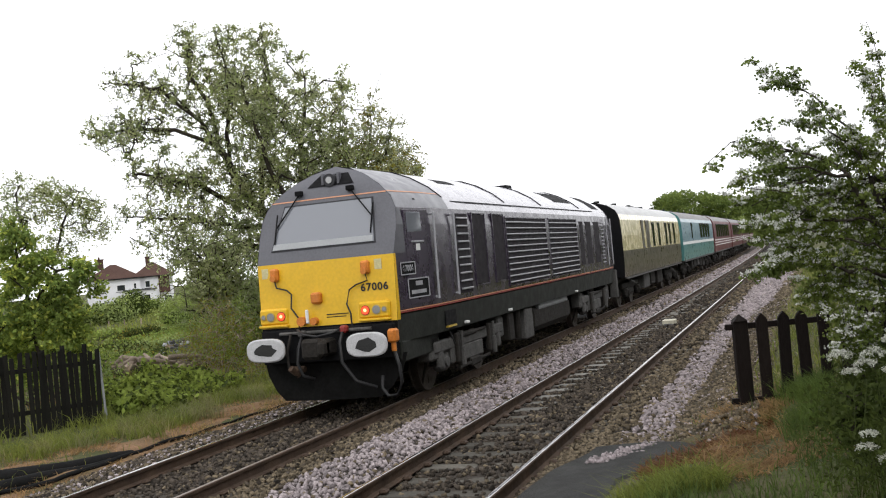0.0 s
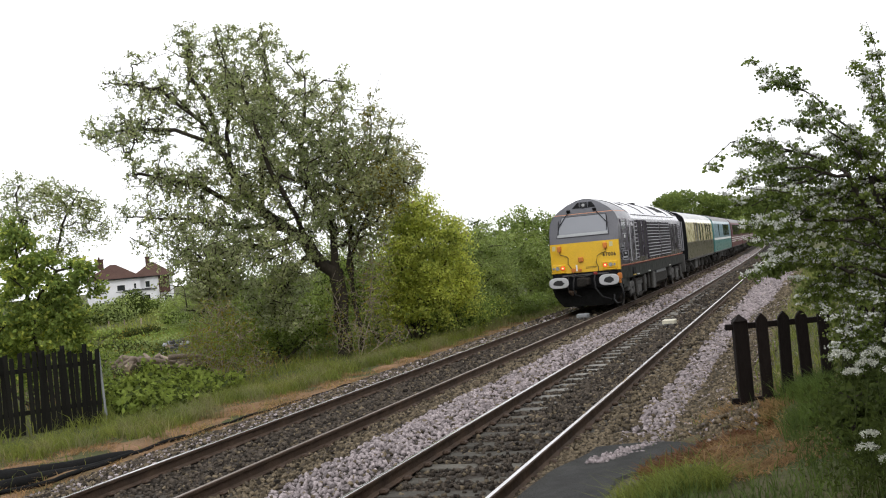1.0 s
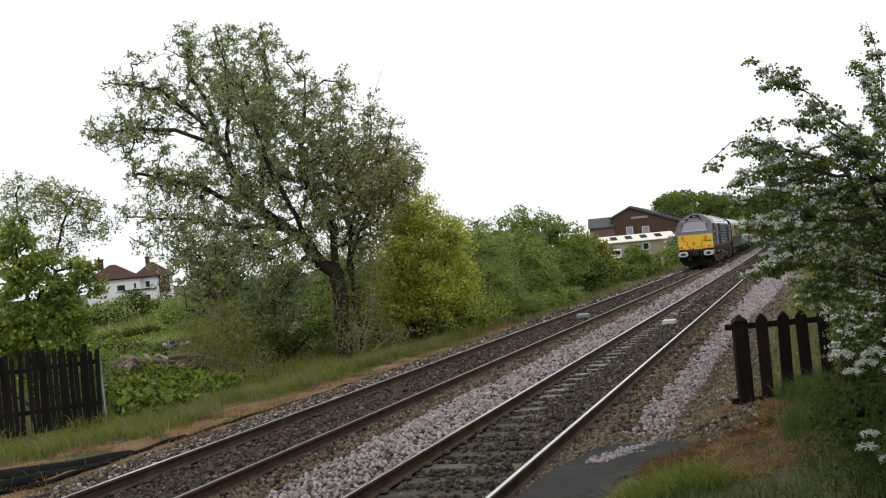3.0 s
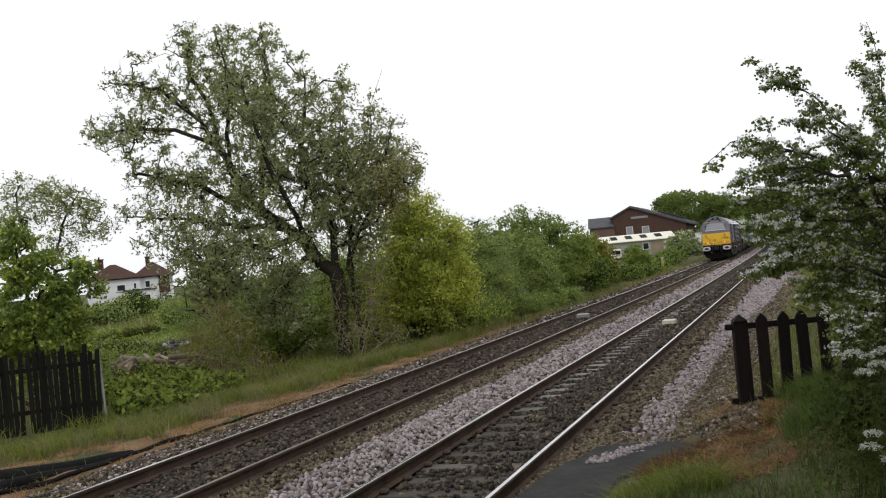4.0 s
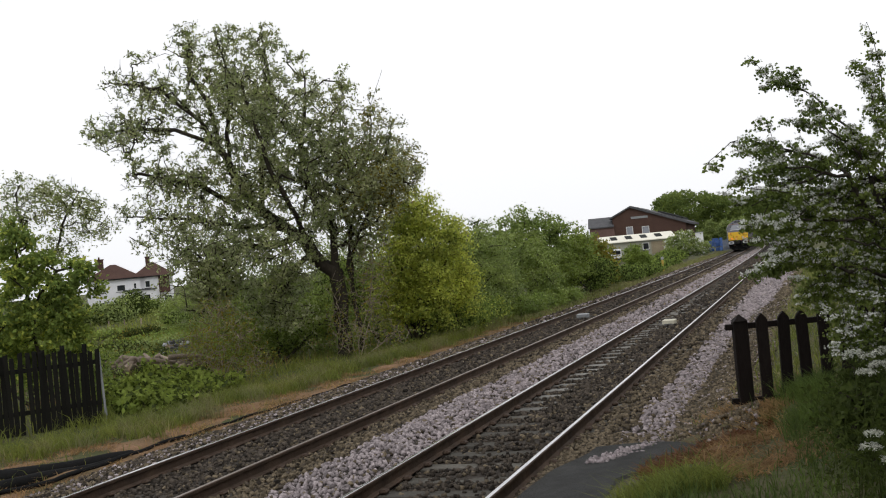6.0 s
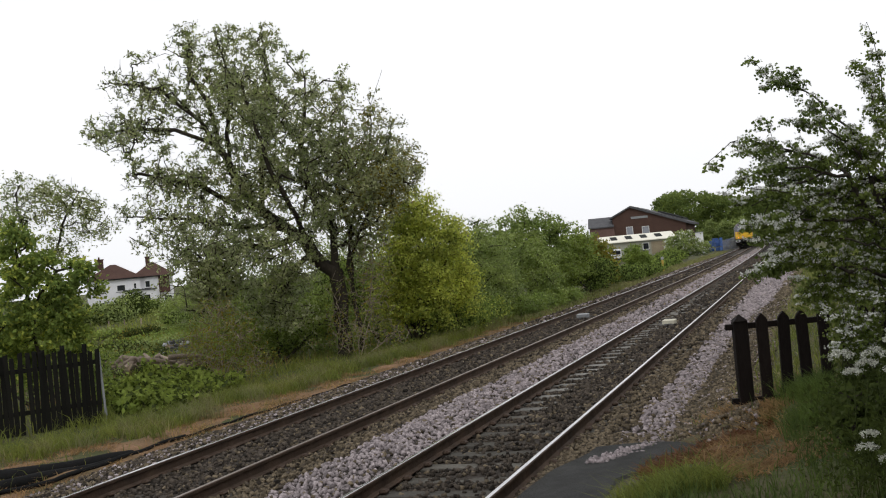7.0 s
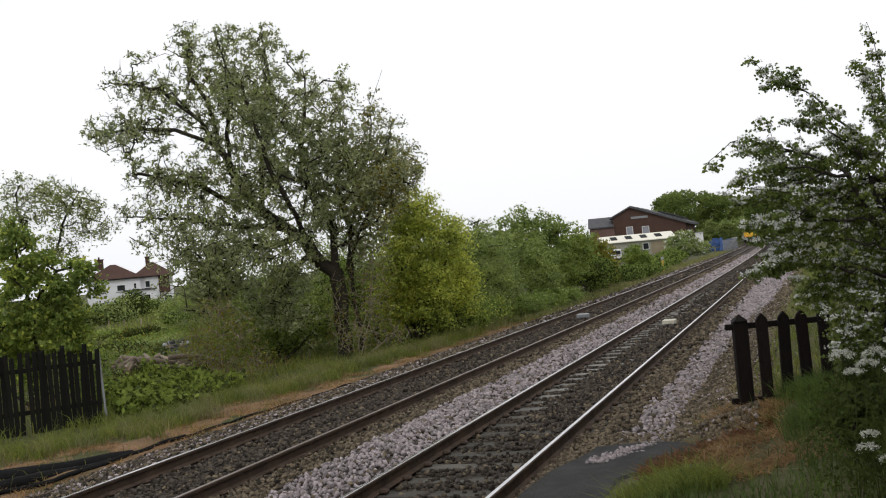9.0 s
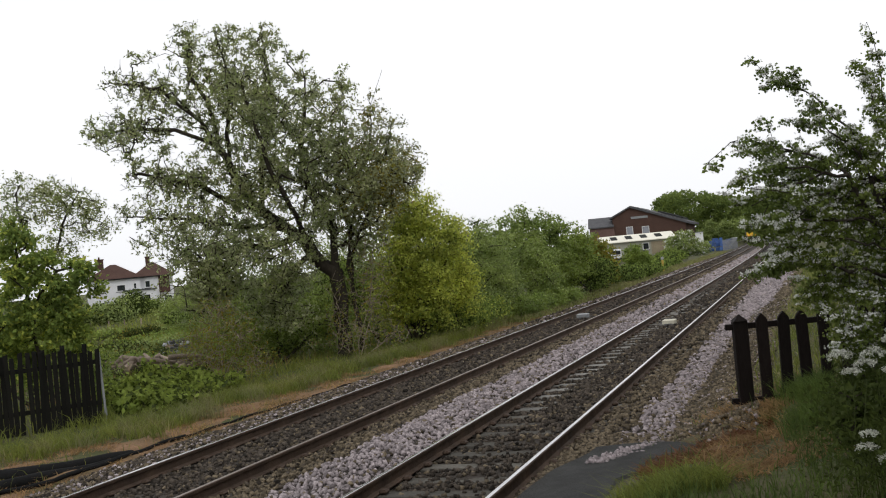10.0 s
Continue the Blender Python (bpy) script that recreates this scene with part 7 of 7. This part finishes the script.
for z in (0.4, 1.4):
    part("fence_rail", box(0, 6.4, 0.02, 0.06, z, z + 0.06), M_STEELGREY, fence_far)
cab_box = empty("relay_cabinet", pose(-4.3, 180.0, ground_height(-4.3, 180.0)))
tagged(cab_box, "pale grey metal relay cabinet beside the line", "cabinet")
part("body", box(-0.45, 0.45, -0.3, 0.3, 0.0, 1.9, 0.02), M_STEELGREY, cab_box)
part("top", box(-0.5, 0.5, -0.36, 0.36, 1.9, 1.98, 0.01), M_WHITE, cab_box)
part("door", box(-0.40, 0.40, -0.33, -0.303, 0.1, 1.8, 0.01), M_STEELGREY, cab_box)
hut = empty("white_hut", pose(-9.6, 175.0, ground_height(-9.6, 175.0), 0, 0, 8))
tagged(hut, "small white cabin half hidden by the may bush", "cabin")
part("wall", box(-0.6, 0.6, 0, 2.2, 0, 3.5, 0.02), M_WHITE, hut)
part("roof", box(-0.7, 0.7, -0.1, 2.3, 3.5, 3.6), M_STEELGREY, hut)

marker = empty("marker_post", pose(-4.05, 84.2, ground_height(-4.05, 84.2)))
tagged(marker, "yellow lineside post with a small round head", "marker post")
part("post", cyl((0, 0, 0), (0, 0, 0.98), 0.11, 0.09, 10), M_POSTYELLOW, marker)
part("sign_head", cyl((0, -0.03, 1.13), (0, 0.03, 1.13), 0.13, 0.13, 16), M_LEDGE, marker)


for x, y in ((-47.6, 68.8), (-45.8, 68.5), (-45.5, 70.3)):
    stake = part("wooden_stake", box(-0.045, 0.045, -0.045, 0.045, -0.2, 0.72, 0.012), M_LOG)
    stake.matrix_basis = pose(x, y, ground_height(x, y), 0, 4, 0)
    tagged(stake, "short pale wooden stake standing in the rough field", "stake", "row of stakes in the field")


# ---- lineside things near the camera ----
def picket_fence():
    fence = empty("picket_fence", pose(6.36, 12.48, 0.24, 0, 0, 19.5))
    tagged(fence, "low dark creosoted picket fence by the platform ramp", "fence")
    post = box(-0.085, 0.085, -0.03, 0.09, -0.3, 0.93, 0.008)
    bmesh.ops.create_cone(post, cap_ends=True, segments=4, radius1=0.12, radius2=0.0, depth=0.08, matrix=Matrix.Translation((0, 0.03, 0.97)) @ Matrix.Rotation(math.pi / 4, 4, "Z"))
    part("post", post, M_WOOD_DARK, fence)
    for k in range(8):
        x = 0.255 + k * 0.245
        bm = bmesh.new()
        w, t = 0.066, 0.022
        outline = [(-w, -0.12), (w, -0.12), (w, 0.92), (w * 0.75, 0.95), (0, 1.005), (-w * 0.75, 0.95), (-w, 0.92)]
        f = bm.faces.new([bm.verts.new((a, -t, b)) for a, b in outline])
        exd = bmesh.ops.extrude_face_region(bm, geom=[f])
        bmesh.ops.translate(bm, vec=(0, 2 * t, 0), verts=[g for g in exd["geom"] if isinstance(g, bmesh.types.BMVert)])
        ob = part("picket", bm, M_WOOD_DARK, fence)
        ob.matrix_basis = pose(x, 0, 0.004 * math.sin(k * 3), 0, 1.2 * math.sin(k * 2.1), 0)
    for z in (-0.03, 0.86):
        part("fence_rail", box(-0.17, 2.1, 0.024, 0.075, z - 0.035, z + 0.035, 0.006), M_WOOD_DARK, fence)


picket_fence()


def old_fence():
    a, b = Vector((-7.38, 17.85, 0)), Vector((-10.4, 13.9, 0))
    turn = math.degrees(math.atan2(b.y - a.y, b.x - a.x))
    z = -0.55
    fence = empty("timber_fence", pose(a.x, a.y, z, 0, 0, turn))
    tagged(fence, "old dark timber paling fence, leaning, with gaps", "fence")
    rng = random.Random(8)
    n = int((b - a).length / 0.104)
    for k in range(n):
        h = 1.62 + rng.uniform(-0.12, 0.06)
        if k > 3 and rng.random() < 0.06:
            continue
        bm = box(-0.047, 0.047, -0.012, 0.012, -0.05, h, 0.004)
        for v in bm.verts:
            if v.co.z > h - 0.02:
                v.co.z += 0.04 * math.copysign(1, v.co.x) * rng.uniform(-1, 1)
        ob = part("paling", bm, M_WOOD_OLD, fence)
        ob.matrix_basis = pose(0.06 + k * 0.104, rng.uniform(-0.01, 0.01), 0, rng.uniform(-2, 2), rng.uniform(-2.2, 1.2), 0)
    for zz in (0.4, 1.28):
        part("fence_rail", box(0.0, (b - a).length, -0.075, -0.016, zz - 0.045, zz + 0.045, 0.006), M_WOOD_OLD, fence)
    post = part("end_post", box(-0.022, 0.022, -0.03, 0.03, -0.3, 1.48, 0.006), M_STEELGREY, fence, "thin grey metal end post")
    post.matrix_basis = pose(-0.07, 0, 0, 0, 2.0, 0)


old_fence()

# Drain pipe radii widened so the black also covers their shadow band.
for name, label, pts, r in (
        ("drain_pipe", "thick black plastic pipe half buried in the verge", [(-6.6, 9.6, -0.36), (-4.9, 11.0, -0.36), (-4.2, 11.58, -0.37), (-3.61, 12.09, -0.37), (-3.25, 12.7, -0.39), (-3.2, 13.3, -0.44)], 0.115),
        ("drain_pipe", "black plastic pipe half buried beside the thick one", [(-5.6, 9.2, -0.38), (-4.2, 10.6, -0.38), (-3.55, 11.4, -0.38), (-3.2, 12.1, -0.40), (-3.1, 12.8, -0.44)], 0.09),
        ("cable_duct", "dusty black cable running beside the ballast", [(-3.6, 10.2, -0.36), (-2.98, 11.3, -0.35), (-2.98, 12.4, -0.35), (-3.1, 13.6, -0.37), (-3.06, 14.6, -0.37)], 0.035),
        ("cable_duct", "dusty black cable running beside the ballast", [(-3.06, 14.5, -0.375), (-3.0, 16.8, -0.38), (-2.86, 19, -0.385), (-2.85, 22, -0.40), (-2.85, 27, -0.42)], 0.022)):
    fine = []
    for (p, q) in zip(pts, pts[1:]):
        for k in range(6):
            u = k / 6
            c = Vector(p).lerp(Vector(q), u)
            fine.append((c.x + 0.02 * math.sin(c.y * 3), c.y, c.z + 0.012 * math.sin(c.y * 5)))
    fine.append(pts[-1])
    ob = tube(name, fine, r, M_DUCT, seg=10)
    tagged(ob, label, "pipe")

rng = random.Random(12)
for k in range(26):
    x, y = -15.6 + rng.uniform(-1.5, 1.4), 30.8 + rng.uniform(-0.7, 0.7)
    z = ground_height(x, y) + 0.12 + 0.17 * (k % 3)
    a = rng.uniform(0, math.pi)
    d = Vector((math.cos(a), math.sin(a), rng.uniform(-0.5, 0.6)))
    L = rng.uniform(0.35, 0.8)
    c = Vector((x, y, z))
    r = rng.uniform(0.04, 0.12)
    ob = tube("log", [c - d * L, c - d * L * 0.3 + Vector((0, 0, 0.015)), c + d * L * 0.4, c + d * L], [r, r * 1.05, r * 0.9, r * 0.75], M_LOG, seg=9)
    tagged(ob, "pale dead log in a tumbled heap on the field", "log", "heap of logs")
rows = [(-15.6 + rng.gauss(0, 1.6), 31.0 + rng.gauss(0, 0.9)) for _ in range(260)]
stones("rubble", np.array([(x, y, ground_height(x, y) + rng.uniform(0, 0.25)) for x, y in rows]), np.array([rng.uniform(0.12, 0.4) for _ in rows]), M_STONE_BROWN, "rubble and broken wood around the heap of logs", 14)
tagged(bpy.data.objects["rubble"], category="rubble")
for k in range(20):
    x, y = -20.9 + rng.uniform(-0.75, 0.65), 40.2 + rng.uniform(-0.5, 0.5)
    bm = bmesh.new()
    bmesh.ops.create_icosphere(bm, subdivisions=2, radius=rng.uniform(0.08, 0.19))
    for v in bm.verts:
        v.co *= 1 + 1.1 * noise.noise(v.co * 11 + Vector((k, 0, 0)))
        v.co.z *= rng.uniform(0.5, 1.0)
    ob = part("rubbish_sack", bm, (M_STEELGREY, M_BOGIE_LIGHT, M_STONE_BROWN, M_LEDGE, M_CONCRETE)[k % 5])
    ob.matrix_basis = pose(x, y, ground_height(x, y) + 0.08 + 0.12 * (k % 5))
    tagged(ob, "crumpled pale plastic sack dumped on the field", "sack", "dumped sacks")


def gravel_path():
    """Brown gravel between the ballast shoulder and the fence."""
    rows = steps((11.25, 60, 0.5))
    verts, faces = [], []
    for y in rows:
        right = table(y, [(11, 6.0), (13, 6.35), (20, 6.35), (60, 7.2)]) + 0.12 * rough_noise(y, 0, 0.9)
        for i in range(8):
            x = 5.0 + (right - 5.0) * i / 7
            verts.append((x + bend(y), y, max(ground_height(x + bend(y), y), bed_height(x, y)) + 0.012 * (1 - (i == 7) * 3)))
    for j in range(len(rows) - 1):
        for i in range(7):
            faces.append((j * 8 + i, j * 8 + i + 1, (j + 1) * 8 + i + 1, (j + 1) * 8 + i))
    ob = link_mesh("gravel_path", verts, faces, M_GRAVEL, smooth=True)
    tagged(ob, "brown gravel strip beside the near track", "path", kind="structure")
    g = np.random.default_rng(6)
    pts, lit = [], []
    for _ in range(11500):
        y = 10.5 + 28 * g.random() ** 1.6
        x = g.uniform(5.05, table(y, [(8.5, 6.2), (11, 6.5), (13, 6.5), (40, 6.6)]))
        z = max(ground_height(x, y), bed_height(x, y)) + 0.012
        if y < 11.4 and x < 6.1:
            continue
        edge = 5.45 + 0.03 * max(0.0, y - 18)
        (lit if g.random() < 0.08 + (0.5 + 0.3 * smooth_step(y, 16, 24)) * (1 - smooth_step(x, edge - 0.35, edge)) * (y > 12) else pts).append((x, y, z))
    for _ in range(230):
        y = g.uniform(10.35, 11.3)
        x = 4.90 + 0.46 * (y - 10.3) + g.normal() * 0.07
        lit.append((x, y, max(bed_height(x, y), -0.06) + 0.03))
    for _ in range(2600):
        y = g.uniform(7.6, 12.5)
        x = g.uniform(4.30, 4.62 + 0.2 * max(0.0, y - 9.5))
        pts.append((x, y, bed_height(x, y) + 0.025))
    far_pts, far_lit = [], []
    for _ in range(3000):
        y = g.uniform(33, 64)
        x = g.uniform(5.1, table(y, [(33, 6.4), (64, 7.4)]))
        row = (x + bend(y), y, max(ground_height(x + bend(y), y), bed_height(x, y)) + 0.02)
        (far_lit if x < table(y, [(33, 5.9), (64, 6.7)]) + g.normal() * 0.12 else far_pts).append(row)
    stones("far_ballast", np.array(far_lit), 0.11, M_STONE_LIGHT, "pale ballast shoulder far along the near track", 24)
    stones("far_gravel", np.array(far_pts), 0.095, M_STONE_BROWN, "brown stones strewn far along the near track", 23)
    stones("gravel", np.array(pts), 0.052, M_STONE_BROWN, "brown stones strewn beside the near track", 21)
    stones("loose_ballast", np.array(lit), 0.05, M_STONE_LIGHT, "pale ballast stones strewn beside the near track", 22)


gravel_path()


def cow_parsley(x, y, heads, seed, label):
    """Hollow stems with flat white flower heads; heads are (dx, dy, height, size)."""
    z = ground_height(x, y)
    ob = empty("cow_parsley", pose(x, y, z))
    tagged(ob, label, "wild flower", "cow parsley by the hawthorn")
    rng = np.random.default_rng(seed)
    for dx, dy, h, size in heads:
        top = Vector((dx, dy, h))
        tube("stem", [(dx * 0.1, dy * 0.1, -0.05), (dx * 0.5, dy * 0.4, h * 0.5), (dx, dy, h - 0.07)], 0.0035, L_WEED, ob, seg=5)
        rays = bmesh.new()
        pts = []
        for k in range(13):
            a = k * 2.4
            r = size * 0.5 * math.sqrt((k + 0.5) / 13)
            tip = top + Vector((r * math.cos(a), r * math.sin(a), 0.03 - 7.0 * r * r))
            add_cyl(rays, top - Vector((0, 0, 0.07)), tip, 0.0012, 0.0012, 3)
            for _ in range(34):
                u = rng.normal(size=3) * np.array([0.0085, 0.0085, 0.006])
                pts.append(np.array(tip) + u)
        part("ray", rays, L_WEED, ob)
        leaf_soup("flower_head", np.array(pts), 0.009, 0.008, M_UMBEL, ob, seed + int(h * 100), "flat white flower head", flat=2.5)
    pts = rng.normal(size=(420, 3)) * np.array([0.14, 0.14, 0.16]) + np.array([0, 0, 0.28])
    leaf_soup("foliage", pts[pts[:, 2] > 0], 0.045, 0.018, L_WEED, ob, seed + 7, flat=0.8)
    return ob


parsley = [
    cow_parsley(7.34, 6.05, [(-0.03, 0.0, 0.86, 0.15), (0.10, 0.03, 0.80, 0.13), (0.02, -0.05, 0.76, 0.10)], 61, "cow parsley with white flower heads beside the hawthorn"),
    cow_parsley(7.52, 6.12, [(-0.03, 0.0, 0.82, 0.16), (0.08, 0.05, 0.88, 0.12), (0.05, -0.06, 0.72, 0.10)], 62, "cow parsley with white flower heads beside the hawthorn"),
    cow_parsley(7.44, 5.68, [(-0.05, 0.0, 0.36, 0.11), (0.06, 0.02, 0.30, 0.12), (-0.03, 0.04, 0.42, 0.09)], 63, "low cow parsley with white flower heads in long grass"),
]
# Dark leaf colours carry part of the hawthorn's shade here.
for i, (x, y, h) in enumerate([(7.5, 7.2, 0.5), (7.75, 6.8, 0.55), (7.6, 7.8, 0.6), (7.9, 6.2, 0.5), (7.5, 8.4, 0.35), (7.75, 9.2, 0.6), (8.1, 7.4, 0.7)]):
    bush("nettle_clump", "nettles under the hawthorn, its shade put into their dark green", x, y, [(0, 0, h * 0.6, 0.28, 0.26, h * 0.55)], 170, 9, 0.045, 0.024, L_WEED, 140 + i, spread=0.07, flat=0.4, second=(L_DARK, 0.35), reach=0.12)


# ---- what moves ----
PROGRESS = [(0.0, 13.75), (0.5, 23.4), (1.0, 33.65), (1.5, 43.2), (2.0, 52.95), (2.5, 62.4), (3.0, 72.1), (3.5, 81.9), (4.0, 91.8), (4.5, 101.8), (5.0, 111.8), (10.0, 213.0)]


def train_y(t):
    """How far along the line the near buffers are at t seconds."""
    return table(t, PROGRESS)


def on_line(y, length):
    a, b = y + 0.2 * length, y + 0.8 * length
    turn = math.degrees(math.atan2(bend(a) - bend(b), b - a))
    x = bend(a) - (a - y) * (bend(b) - bend(a)) / (b - a)
    return pose(x, y, 0, 0, 0, turn)


def motions():
    """The train draws away down the line; its wheels turn with it."""
    times = [0.5 * k for k in range(21)]
    walk(locomotive, [(t, on_line(train_y(t), LENGTH)) for t in times])
    for coach, offset, length in coaches:
        walk(coach, [(t, on_line(train_y(t) + offset, length)) for t in times])
    for wheels in loco_spins:
        y, r = wheels.location.y, wheels.location.z
        rows = []
        for k in range(301):
            t = k / 30
            rows.append((t, pose(0, y, r, -math.degrees((train_y(t) - train_y(0)) / r))))
        walk(wheels, rows)
    gusts = [(0.0, 0.0), (1.0, 0.5), (2.5, -0.5), (3.4, 2.0), (4.0, 5.0), (4.5, 8.0), (5.0, 7.0), (5.5, 7.5), (6.2, 4.0), (7.0, 0.5), (8.0, -0.5), (9.0, 0.8), (10.0, 0.0)]
    for k, flower in enumerate(parsley):
        place = flower.matrix_basis.copy()
        walk(flower, [(t, place @ pose(0, 0, 0, 0.15 * a, a * (1.0 - 0.25 * k), 0)) for t, a in gusts])


motions()
